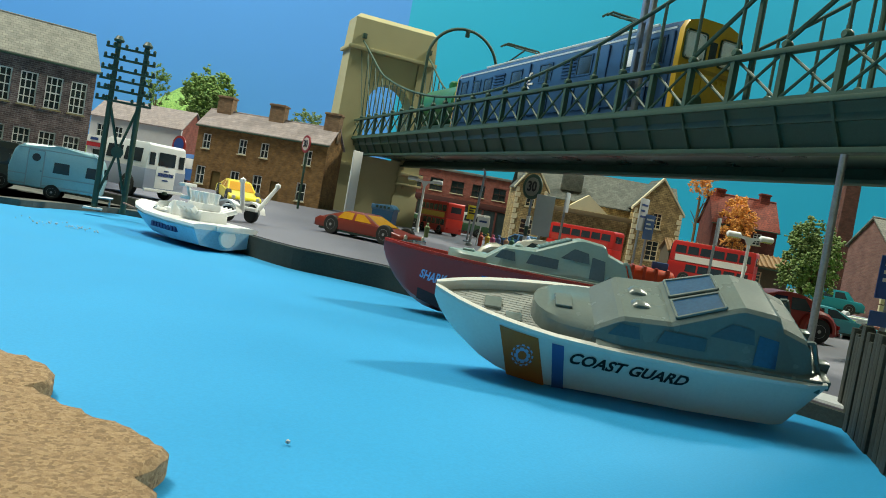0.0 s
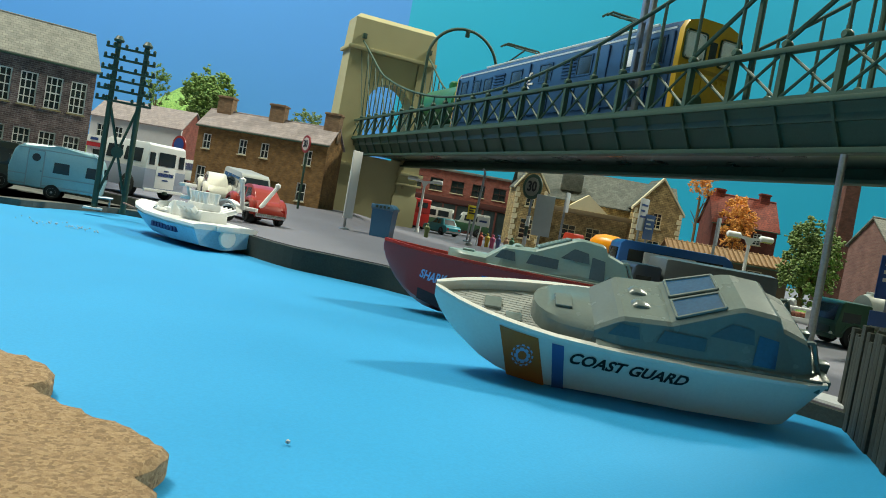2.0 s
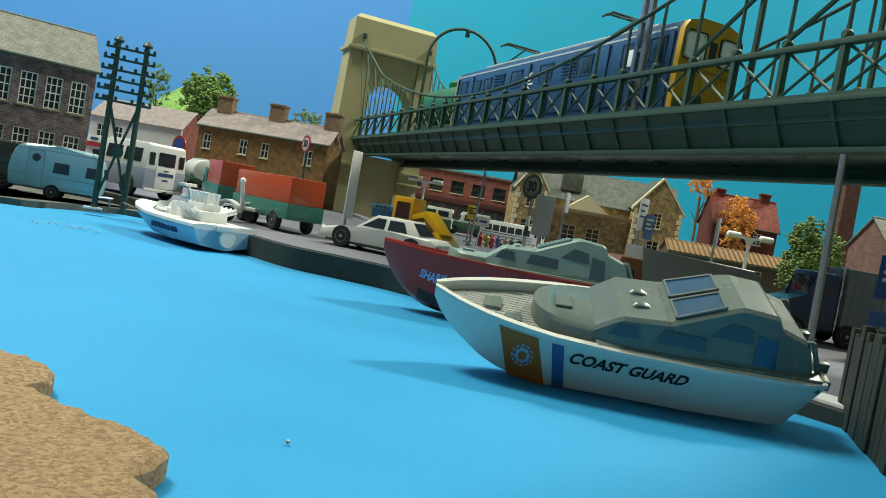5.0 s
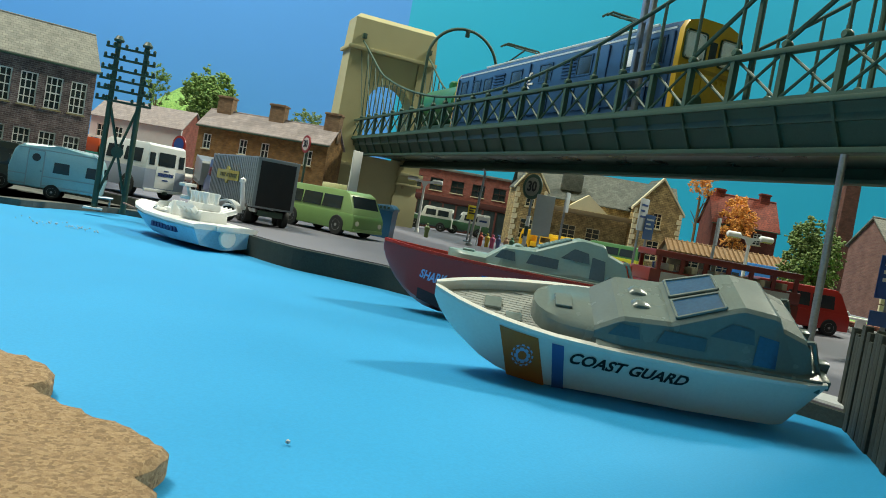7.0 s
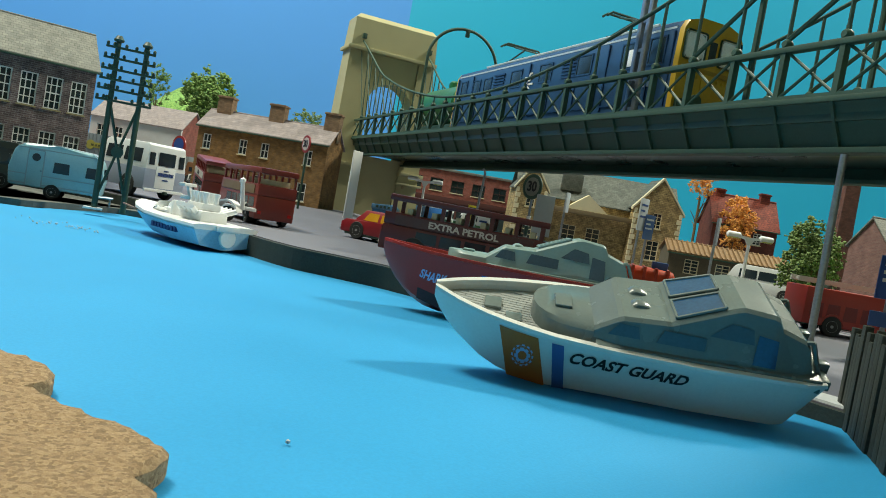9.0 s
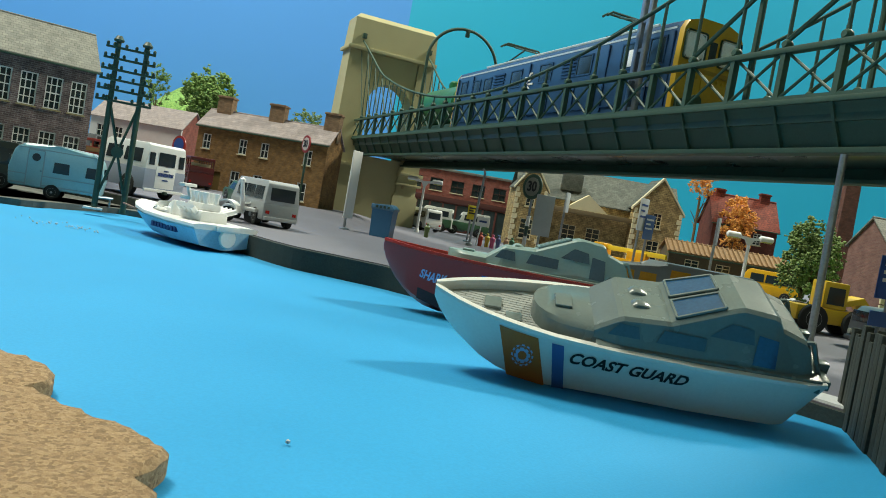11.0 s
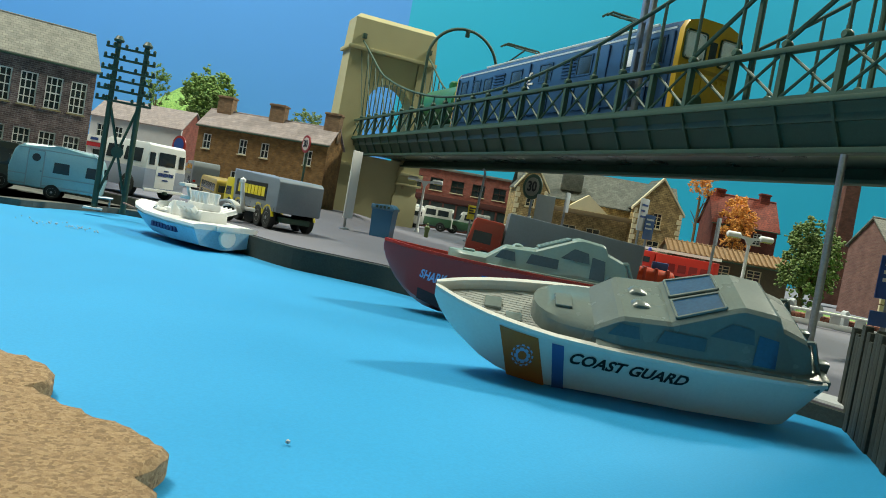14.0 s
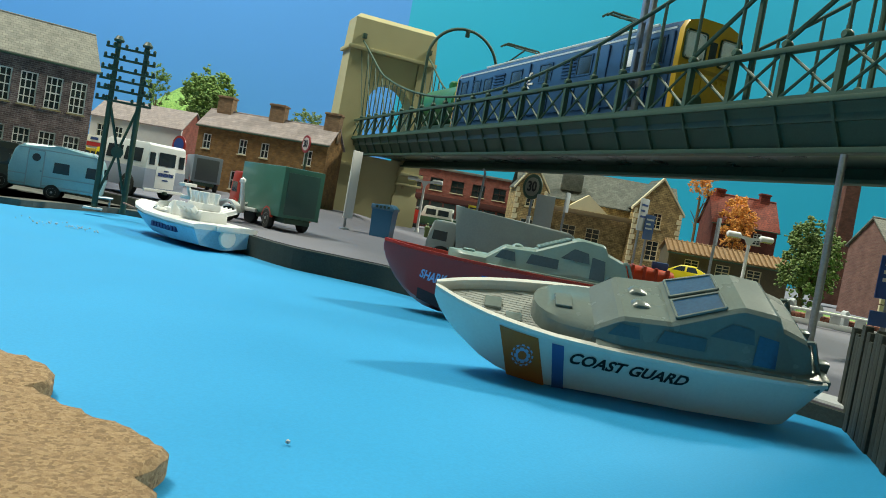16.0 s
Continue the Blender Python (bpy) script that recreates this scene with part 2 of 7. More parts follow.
# unseen room, kept pale so that it bounces light into the model's dark sides
room = Shape()
room.box(-6800, -2600, -760, 6800, -2500, 1700).box(-6800, 2400, -760, 6800, 2500, 1700)
room.box(-6900, -2600, -760, -6800, 2500, 1700).box(6800, -2600, -760, 6900, 2500, 1700)
setting(part("wall_room", room, ROOM, smooth=False), "plain off-white walls of the room")
setting(part("ceiling", Shape().box(-6900, -2600, 1700, 6900, 2500, 1780), ROOM, smooth=False), "plain white ceiling")
setting(part("floor", Shape().box(-6900, -2600, -820, 6900, 2500, -760), material("pale_floor_vinyl", lin(178, 184, 172), 0.6, var=0.1, size=300), smooth=False), "plain pale vinyl floor")
setting(part("table_top", Shape().box(-6100, -420, -40, 6100, 1500, -2), TIMBER, smooth=False), "wooden baseboard that carries the model")
s = Shape()
for x in (-4800, -2400, 0, 2400, 4800):
    for y in (-330, 1410):
        s.box(x - 35, y - 35, -760, x + 35, y + 35, -40)
setting(part("table_leg_frame", s, TIMBER, smooth=False), "wooden legs under the baseboard")

shore = [(-460, 335), (-300, 350), (-211, 363), (-198, 392), (-180, 420), (-140, 400), (-112, 368), (-92, 337), (-62, 303), (-38, 293), (-15, 283), (20, 255), (58, 218), (92, 178), (150, 116), (260, 40), (420, 0), (6100, -60)]
water = Shape()
nx, ny = 90, 46
grid = [[(-1000 + 1800 * i / nx, -400 + 880 * j / ny) for i in range(nx + 1)] for j in range(ny + 1)]
water.loft([[(x, y, 0.25 * noise.noise((x / 90, y / 90, 2)) + 0.35 * noise.noise((x / 260, y / 240, 7)) - 0.4) for x, y in row] for row in grid], caps=False, closed=False)
setting(part("water", water, WATER), "bright blue card sheet laid as harbour water")

quay_line = smoothstep_path([(-330, 470), (-230, 470), (-170, 438), (-128, 392), (-92, 337), (-62, 303), (-38, 293), (-15, 283), (20, 253), (58, 216), (92, 176), (150, 116), (260, 40), (420, -20), (800, -60), (6100, -60)], 6)
edge = [(p.x, p.y) for p in [Vector((*q, 0)) if len(q) == 2 else q for q in quay_line]]


def ease(t):
    t = max(0.0, min(1.0, t))
    return t * t * (3 - 2 * t)


def rise(x, y):
    """The street climbs a little as it leaves the quay, and dips where the quay nears the bridge."""
    return 6.0 * ease((y - 500) / 120) * ease((-55 - x) / 50) - 5.2 * ease((x - 5) / 100) * (1 - ease((y - 400) / 90))


cols = [(-6100, 470), (-900, 470), (-331, 470)] + edge
steps = [0, 4, 10, 18, 28, 40, 56, 76, 100, 130, 165, 205, 250, 300, 360]
columns = lambda inset, lift: [[(x, y + inset + d, 8.0 + lift + rise(x, y + inset + d)) for d in steps] + [(x, 1480, 8.0 + lift)] for x, y in cols]
s = Shape()
s.loft(columns(0, 0), caps=False, closed=False)
s.loft([[(x, y, -1.9), (x, y, 8.0 + rise(x, y))] for x, y in cols], caps=False, closed=False)
setting(part("ground", s, BLACKBOARD, smooth=False), "black-edged board that carries the town")
s = Shape()
s.loft(columns(3.5, 0.4), caps=False, closed=False)
s.loft([[(x, y + 3.5, 7.6 + rise(x, y)), (x, y + 3.5, 8.4 + rise(x, y + 3.5))] for x, y in cols], caps=False, closed=False)
setting(part("road", s, TARMAC), "smooth grey road and yard surface of painted card")
bank = smoothstep_path([(-6100, 345), (-700, 345), (-460, 335), (-300, 352), (-211, 363), (-196, 388), (-181, 424), (-150, 420), (-130, 410)], 5)
setting(slab("bank", [(p.x, p.y) for p in bank] + [(-172, 452), (-240, 486), (-6100, 486)], -1.9, 2.6, material("bank_grey", lin(84, 88, 84), 0.8, var=0.3, size=10, bump=0.3)), "low grey bank below the quay")
s = Shape()
xs = [-6096, -900, -500, -300, -200, -150, -120, -110, -102, -95, -88, -81, -74, -67, -60, -54]
s.loft([[(x, y, 8.44 + rise(x, y)) for x in xs] for y in [497 + 10 * j for j in range(14)] + [700, 900, 1280]], caps=False, closed=False)
setting(part("road_ramp", s, TARMAC), "grey road card that climbs gently from the quay")

# backdrop: two boards that meet in a corner, its shading put into their two colours
s = Shape()
s.box(-1500, 0, -40, 0, 12, 900)
b1 = setting(part("backdrop_blue", s, SKY_L, smooth=False), "blue sky board, corner shading in its colour")
b1.matrix_world = at(-122, 1300, 0, 5)
s = Shape()
s.box(0, 0, -40, 2400, 12, 900)
b2 = setting(part("backdrop_cyan", s, SKY_R, smooth=False), "cyan sky board, corner shading in its colour")
b2.matrix_world = at(-122, 1300, 0, -4)

# cork island at the water's edge
rim = [(-95, 118), (-72, 107), (-58, 104), (-52, 103.5), (-47, 99), (-45, 94), (-46, 91), (-42, 88.5), (-38, 86), (-33, 84), (-28.5, 82), (-24.5, 78.5), (-24, 74), (-25, 71), (-22, 68), (-20, 64), (-17, 55), (-19, 40), (-30, 30), (-90, 30), (-140, 60), (-130, 105)]
fine = []
for i in range(len(rim)):
    a, b = Vector(rim[i]), Vector(rim[(i + 1) % len(rim)])
    n = max(2, int((b - a).length / 1.2))
    for k in range(n):
        p = a.lerp(b, k / n)
        j = noise.noise((p.x * 0.55, p.y * 0.55, 3)) * 1.0 + noise.noise((p.x * 1.7, p.y * 1.7, 8)) * 0.45
        q = Vector((b.y - a.y, a.x - b.x)).normalized()
        fine.append(p + q * j)
s = Shape()
c = sum(fine, Vector((0, 0))) / len(fine)
rings = [[(p.x, p.y, 0.0) for p in fine], [(p.x, p.y, 2.2 + 0.3 * noise.noise((p.x, p.y, 1))) for p in fine]]
for k, z in ((0.985, 2.9), (0.9, 3.0), (0.6, 3.1)):
    rings.append([(c.x + (p.x - c.x) * k, c.y + (p.y - c.y) * k, z + 0.35 * noise.noise((p.x * k * 0.8, p.y * k * 0.8, 5))) for p in fine])
s.loft(rings)
single("cork_island", s, CORK, "torn sheet of brown granular cork lying on the blue card", "cork sheet", at(0, 0))


# ---- boats ----
HULL = [  # from the stern: station, half beam, gunwale height, half chine, chine height, keel height, deck height
    (0, 11.6, 15.6, 9.6, 3.4, 0.2, 13.4), (4, 12.6, 15.6, 10.2, 3.2, 0, 13.4), (25, 13.2, 15.8, 10.2, 3.2, 0, 13.5), (42, 12.8, 16.2, 8.8, 2.8, 0, 13.8),
    (54, 11.5, 16.5, 7.6, 2.2, -0.2, 14.1), (62, 9.7, 16.8, 5.0, 1.8, 0.0, 14.5), (69, 7.2, 17.2, 2.9, 4.4, 3.0, 14.9), (74.5, 4.4, 17.6, 1.5, 8.8, 7.6, 15.4), (77.6, 2.3, 17.9, 0.8, 12.4, 11.4, 15.9), (79.3, 0.9, 18.0, 0.3, 15.4, 14.8, 16.6)]


def hull_at(s):
    for a, b in zip(HULL, HULL[1:]):
        if s <= b[0]:
            t = (s - a[0]) / (b[0] - a[0])
            return [u + (v - u) * t for u, v in zip(a, b)]
    return list(HULL[-1])


def hull_skin(s, f, side, proud):
    """A point on the hull's side: station s, f from chine (0) to gunwale (1)."""
    _, hb, zg, hc, zc, zk, zd = hull_at(s)
    n = Vector((0, zg - zc, hc - hb)).normalized()
    z = zc + (zg - 0.9 - zc) * f
    zm = (zg + zc) / 2
    ym = (hb + hc) / 2 + 0.25
    y = hc + (ym - hc) * (z - zc) / (zm - zc) if z < zm else ym + (hb - ym) * (z - zm) / (zg - 0.9 - zm)
    return (s - 40, side * (y + n.y * proud), z + n.z * proud)


def skin_patch(s0, s1, f0, f1, side, proud, lean=0.0, n=10):
    sh = Shape()
    rows = []
    for k in (0, 0.25, 0.5, 0.75, 1):
        rows.append([hull_skin(s0 + (s1 - s0) * i / n + lean * k, f0 + (f1 - f0) * k, side, proud) for i in range(n + 1)])
    sh.loft(rows, caps=False, closed=False)
    return sh


def launch(name, label, m, hull_mat, top_mat, deck_mat, pane_mat, side_mat):
    t = thing(name, label, "boat", m)
    rings, st = [], [0, 2, 4, 10, 18, 25, 34, 42, 48, 54, 59, 64, 68, 71, 74, 76, 78, 79.3]
    for x in st:
        _, hb, zg, hc, zc, zk, zd = hull_at(x)
        w = min(1.1, hb * 0.6)
        q = 4.6 * max(0.0, 1 - x / 14)  # the transom rakes in towards the keel
        rings.append([(x - 40 + q, 0, zk), (x - 40 + q, hc, zc), (x - 40 + q * 0.5, (hb + hc) / 2 + 0.25, (zg + zc) / 2), (x - 40, hb, zg - 0.9), (x - 40, hb + 0.35, zg - 0.8), (x - 40, hb + 0.3, zg), (x - 40, hb - w, zg), (x - 40, hb - w, zd),
                      (x - 40, -hb + w, zd), (x - 40, -hb + w, zg), (x - 40, -hb - 0.3, zg), (x - 40, -hb - 0.35, zg - 0.8), (x - 40, -hb, zg - 0.9), (x - 40 + q * 0.5, -(hb + hc) / 2 - 0.25, (zg + zc) / 2), (x - 40 + q, -hc, zc)])
    part("hull", Shape().loft(rings), hull_mat, t)
    # planked foredeck
    deck = part("deck", Shape().loft([[(x - 40, y * (hull_at(x)[1] - 1.3), hull_at(x)[6] + 0.15) for y in (-1, 1)] for x in (52, 56, 60, 64, 68, 71, 74, 76, 78)], caps=False, closed=False), deck_mat, t)
    sh = Shape()
    for k in range(-8, 9):
        y = k * 1.02
        x0 = 52.0 + (k * 2.3) % 4.0
        while x0 < 75:
            x1 = min(x0 + 6.4, 75.5)
            if abs(y) < hull_at(x1)[1] - 2.0:
                za, zb = hull_at(x0)[6] + 0.15, hull_at(x1)[6] + 0.15
                sh.loft([[(x0 - 40, y - 0.45, za - 0.2), (x0 - 40, y + 0.45, za - 0.2), (x0 - 40, y + 0.4, za + 0.2), (x0 - 40, y - 0.4, za + 0.2)],
                         [(x1 - 40.15, y - 0.45, zb - 0.2), (x1 - 40.15, y + 0.45, zb - 0.2), (x1 - 40.15, y + 0.4, zb + 0.2), (x1 - 40.15, y - 0.4, zb + 0.2)]])
            x0 += 6.4
    tagged(part("planking", sh, deck_mat, deck, smooth=False), kind="stuff")
    part("hatch", Shape().box(25.0, -2.2, 14.4, 28.6, 2.2, 15.8, 0.3), top_mat, deck)
    part("hatch", Shape().box(20.6, 2.4, 14.2, 24.0, 5.6, 15.3, 0.3), top_mat, deck)
    # cabin trunk, wheelhouse
    def sec(x, hb, ht, z1, z0=13.0):
        zm = z0 + (z1 - z0) * 0.3
        return [(x - 40, -hb, z0), (x - 40, hb, z0), (x - 40, hb, zm), (x - 40, ht, z1 - 0.6), (x - 40, ht - 0.9, z1), (x - 40, -ht + 0.9, z1), (x - 40, -ht, z1 - 0.6), (x - 40, -hb, zm)]
    cab = Shape().loft([sec(2.4, 10.3, 10.0, 16.0), sec(4.6, 10.6, 9.4, 22.0), sec(5.6, 10.6, 9.2, 22.8), sec(10.4, 10.9, 8.8, 24.4), sec(11.4, 10.9, 8.3, 26.2), sec(12.2, 10.9, 8.2, 26.6), sec(18.4, 11.0, 8.0, 27.2), sec(20.2, 11.0, 8.2, 26.8), sec(32.0, 11.0, 9.4, 22.2), sec(41.2, 10.9, 9.4, 21.8), sec(42.2, 10.9, 9.2, 21.3), sec(47.6, 10.2, 8.8, 17.6)])
    cabin = part("cabin", cab, top_mat, t, smooth=False)
    fore = []
    for x, w in ((46.5, 10.0), (50.0, 9.6), (53.5, 8.6), (56.2, 6.8), (57.8, 4.4), (58.6, 1.6)):
        fore.append([(x - 40, -w, 13.4), (x - 40, -w * 0.92, 17.6), (x - 40, -w * 0.8, 18.4), (x - 40, w * 0.8, 18.4), (x - 40, w * 0.92, 17.6), (x - 40, w, 13.4)])
    part("fore_cabin", Shape().loft(fore), top_mat, t)
    part("fore_hatch", Shape().box(10.6, -2.8, 18.1, 14.2, 2.8, 19.0, 0.35), top_mat, t)
    part("ledge", Shape().prism([(-39, 13.2), (6, 13.4), (6, 16.4), (-39, 16.2)], -11.9, 11.9, 0.5), top_mat, t)
    for y in (-2.8, 2.8):
        part("vent_cowl", Shape().loft([[(x - 39.6, y - 1.9, 21.4), (x - 39.6, y - 1.5, 21.6 + h), (x - 39.6, y - 0.8, 21.9 + h), (x - 39.6, y + 0.8, 21.9 + h), (x - 39.6, y + 1.5, 21.6 + h), (x - 39.6, y + 1.9, 21.4)] for x, h in ((34.6, 0.0), (35.6, 0.6), (36.6, 0.9), (37.6, 0.9), (38.2, 0.6), (38.8, 0.0))]), top_mat, cabin)
    # wheelhouse windscreens, on the slope between stations 20.2 and 32
    for y in (-1, 1):
        pts = []
        for k in (0.1, 0.86):
            x, z = 32.0 - 11.8 * k, 22.2 + 4.6 * k
            w = 8.6 - 1.1 * k
            pts.append([(x - 40 + 0.18, y * 0.8, z + 0.3), (x - 40 + 0.18, y * (w - 0.6), z + 0.3)])
        part("windscreen", Shape().loft(pts, caps=False, closed=False), pane_mat, cabin)
        fr = Shape()
        c4 = [pts[0][0], pts[0][1], pts[1][1], pts[1][0]]
        for i in range(4):
            fr.rod(c4[i], c4[(i + 1) % 4], 0.36, 6)
        part("window_frame", fr, top_mat, cabin)
    # side windows
    for side in (-1, 1):
        y = lambda z, z1: side * (11.0 - (1.6 if z1 < 25 else 2.8) * max(0, (z - (13 + (z1 - 13) * 0.3)) / ((z1 - 0.6) - (13 + (z1 - 13) * 0.3))) + 0.12)
        for pane, z1, nm in (([(44.0, 18.4), (37.6, 18.2), (38.2, 20.6), (42.0, 20.8)], 22.4, "side_window"), ([(34.4, 18.2), (24.8, 18.0), (24.8, 20.6), (33.2, 20.9)], 24, "side_window"),
                             ([(24.4, 21.2), (15.6, 20.8), (16.2, 23.6), (20.6, 24.2)], 27.2, "side_window"), ([(15.2, 17.0), (10.6, 16.8), (11.0, 22.2), (15.0, 22.8)], 27.0, "rear_side_window")):
            sh = Shape()
            sh.loft([[(a - 40, y(b, z1), b) for a, b in pane[:2]], [(a - 40, y(b, z1), b) for a, b in pane[:1:-1]]], caps=False, closed=False)
            part(nm, sh, pane_mat if nm.startswith("rear") else side_mat, cabin)
        sh = Shape()
        for a, b in (((1.4, 15.6), (4.6, 22.6)), ((4.6, 22.6), (6.0, 22.4))):
            sh.rod((a[0] - 40.5, side * 8.6, a[1]), (b[0] - 40.5, side * 8.6, b[1]), 0.5, 6)
        part("stern_rail", sh, top_mat, t)
        part("cleat", Shape().box(-41.6, side * 6 - 1, 15.0, -39.0, side * 6 + 1, 17.4, 0.3), top_mat, t)
    part("stern_board", Shape().box(-41.0, -11, 13.6, -38.6, 11, 15.8, 0.4), top_mat, t)
    return t


HULLWHITE = material("hull_white", lin(205, 206, 200), 0.45, var=0.06, size=14, bump=0.04)
LAUNCH_GREY = material("launch_grey", lin(98, 110, 107), 0.26, var=0.08, size=10, bump=0.05)
BLUEPANE = material("blue_tinted_pane", lin(34, 76, 112), 0.1, var=0.3, size=9, bump=0, coat=0.4)
SIDEPANE = material("blue_side_pane", lin(66, 86, 96), 0.2, var=0.2, size=9, bump=0)
ORANGE = material("orange_panel", lin(176, 96, 38), 0.5, var=0.06)
NAVY = material("navy_stripe", lin(42, 66, 120), 0.5, var=0.06)
BLACKINK = material("black_ink", lin(18, 22, 24), 0.5, var=0.05)


def skin_letters(text, s_from, s_to, f0, f1, side, mat, parent, proud=0.16, name="lettering"):
    """Letters bent onto the hull; read from s_from to s_to."""
    me = letters(text, 1.0, 0.0)
    xs = [v.co.x for v in me.vertices]
    ys = [v.co.y for v in me.vertices]
    for v in me.vertices:
        u = (v.co.x - min(xs)) / (max(xs) - min(xs))
        w = (v.co.y - min(ys)) / (max(ys) - min(ys))
        v.co = Vector(hull_skin(s_from + (s_to - s_from) * u - 0.7 * w, f0 + (f1 - f0) * w, side, proud)) * K
    return part(name, me, mat, parent, smooth=False)


cg = launch("coast_guard_boat", "white and grey toy coast guard launch with blue windows", at(39.6, 167.5, 1.2, 178.5, -23, 0.9), HULLWHITE, LAUNCH_GREY, material("grey_deck_gloss", lin(150, 154, 150), 0.22, var=0.1, size=5), BLUEPANE, SIDEPANE)
for side in (1, -1):
    part("bow_panel", skin_patch(53.6, 61.6, -0.02, 0.94, side, 0.14, 3.6), ORANGE, cg, "orange square panel")
    part("bow_stripe", skin_patch(49.6, 52.0, -0.02, 0.93, side, 0.14, 2.4), material("blue_stripe_ink", lin(58, 90, 140), 0.5, var=0.06), cg, "dull blue stripe")
    skin_letters("COAST GUARD", 50.5 if side == 1 else 27, 27 if side == 1 else 50.5, 0.60, 0.85, side, BLACKINK, cg)
    # badge: a pale ring and disc
    e = Shape()
    for k in range(24):
        a = 2 * math.pi * k / 24
        b = 2 * math.pi * (k + 1) / 24
        f = lambda ang, r: hull_skin(59.4 + r * math.cos(ang), 0.5 + r * math.sin(ang) * 0.105, side, 0.22)
        for r0, r1 in ((1.9, 2.25 if k % 2 else 1.95), (0.9, 1.6 if k % 3 else 1.35)):
            vs = [e.bm.verts.new(q) for q in (f(a, r0), f(b, r0), f(b, r1), f(a, r1))]
            e.bm.faces.new(vs)
    part("badge", e, material("pale_blue_ink", lin(140, 170, 205), 0.5), cg)

SHARK_HULL = material("red_hull", lin(176, 44, 34), 0.4, var=0.08, size=12)
SHARK_TOP = material("sea_grey", lin(124, 148, 144), 0.4, var=0.08, size=10)
shark = launch("red_launch", "red toy launch with pale grey cabin and blue side flash", at(20.5, 242, 0.7, 176) @ Matrix.Diagonal((1, 1, 1.12, 1)), SHARK_HULL, SHARK_TOP, SHARK_TOP, SIDEPANE, SIDEPANE)
for side in (1, -1):
    part("side_flash", skin_patch(2, 40, 0.42, 0.80, side, 0.14, 7.0), material("blue_flash", lin(70, 110, 190), 0.5), shark, "blue side flash")
    # flat dark maroon carries the lower hull's downward shade in its colour
    part("keel_shade", skin_patch(4, 66, -0.02, 0.22, side, 0.12, 0.0), material("keel_shade_maroon", lin(66, 30, 34), 0.5), shark, "dark maroon lower hull with its shade painted in")
    skin_letters("SHARK", 66 if side == 1 else 57.5, 57.5 if side == 1 else 66, 0.46, 0.66, side, material("lilac_ink", lin(168, 180, 224), 0.5), shark)


def speedboat(m):
    t = thing("speedboat", "white toy speedboat with moulded engine and exhaust pipes", "boat", m)
    B_ = [(0, 15, 10.5, 11.5, 2.0, 0.3), (20, 16, 10.5, 12, 1.5, 0), (40, 15, 11, 10, 2.2, 0.2), (54, 11.5, 12, 6, 4, 1.5), (64, 6.5, 13, 2.6, 7, 4.5), (70, 1.2, 13.6, 0.4, 11, 9.5)]
    rings = [[(x - 35, 0, zk), (x - 35, hc, zc), (x - 35, hb, zg - 1.6), (x - 35, hb + 0.5, zg - 1.5), (x - 35, hb + 0.4, zg - 0.4), (x - 35, hb * 0.88, zg), (x - 35, -hb * 0.88, zg), (x - 35, -hb - 0.4, zg - 0.4), (x - 35, -hb - 0.5, zg - 1.5), (x - 35, -hb, zg - 1.6), (x - 35, -hc, zc)] for x, hb, zg, hc, zc, zk in B_]
    part("hull", Shape().loft(rings), WHITE, t)
    part("lower_hull", Shape().loft([[(x - 35 + (-0.2 if x == 0 else 0), 0, zk - 0.05), (x - 35 + (-0.2 if x == 0 else 0), hc + 0.15, zc), (x - 35 + (-0.2 if x == 0 else 0), hb + 0.12, zg - 2.2), (x - 35 + (-0.2 if x == 0 else 0), -hb - 0.12, zg - 2.2), (x - 35 + (-0.2 if x == 0 else 0), -hc - 0.15, zc)] for x, hb, zg, hc, zc, zk in B_]), material("pale_blue_hull", lin(150, 190, 214), 0.4), t, "pale blue lower hull")
    part("cockpit_rim", Shape().lathe([(8.5, 0), (9.5, 1.4), (8.8, 2.2), (7.6, 1.2), (7.2, 0.2)], 20, (4, 0, 10.6)), WHITE, t)
    part("windscreen", Shape().loft([[(14 - abs(y) * 0.5, y, 11.4), (11 - abs(y) * 0.5, y * 0.9, 15.4)] for y in (-9, -6, -3, 0, 3, 6, 9)], caps=False, closed=False), TOYGLASS, t)
    for y in (-5, 5):
        seat = part("seat", Shape().box(-3, y - 3, 10, 3, y + 3, 13.5, 1.0).box(-5, y - 3, 10, -3, y + 3, 17, 0.8), WHITE, t)
    eng = part("engine", Shape().box(-25, -6.5, 9.5, -8, 6.5, 15, 0.8).box(-22, -4.5, 15, -10, 4.5, 18, 0.6), WHITE, t)
    for i in range(4):
        for y in (-2.6, 2.6):
            part("intake", Shape().lathe([(1.2, 0), (1.0, 2.5), (1.5, 4.2), (1.5, 5)], 10, (-20.5 + i * 3.2, y, 17.6)), WHITE, eng)
    for i in range(4):
        for sy in (-1, 1):
            part("exhaust_pipe", Shape().rod((-10 - i * 3.4, sy * 5.5, 13.5), (-14 - i * 3.4, sy * 11, 16.5), 1.15, 10), WHITE, eng)
    part("outdrive", Shape().lathe([(3.6, -0.8), (4, 0), (3.4, 1.2), (1.4, 1.4)], 18, (-36.4, 0, 5.5), "x").box(-37.4, -5, 8, -34.6, 5, 10.6, 0.5), WHITE, t)
    bars = Shape()
    for i, w in enumerate((1.7, 1.7, 1.8, 1.8, 1.7, 1.6, 0.9, 1.5)):
        bars.box(-22 + i * 2.6, 13.6, 4.9, -22 + i * 2.6 + w, 15.3, 7.0)
    part("name_bars", bars, NAVY, t, smooth=False)
    part("bow_flash", Shape().prism([(8, 8.2), (30, 10.4), (31, 11.0), (8, 9.3)], 11.0, 11.9), material("brown_flash", lin(140, 110, 90), 0.5), t)
    return t


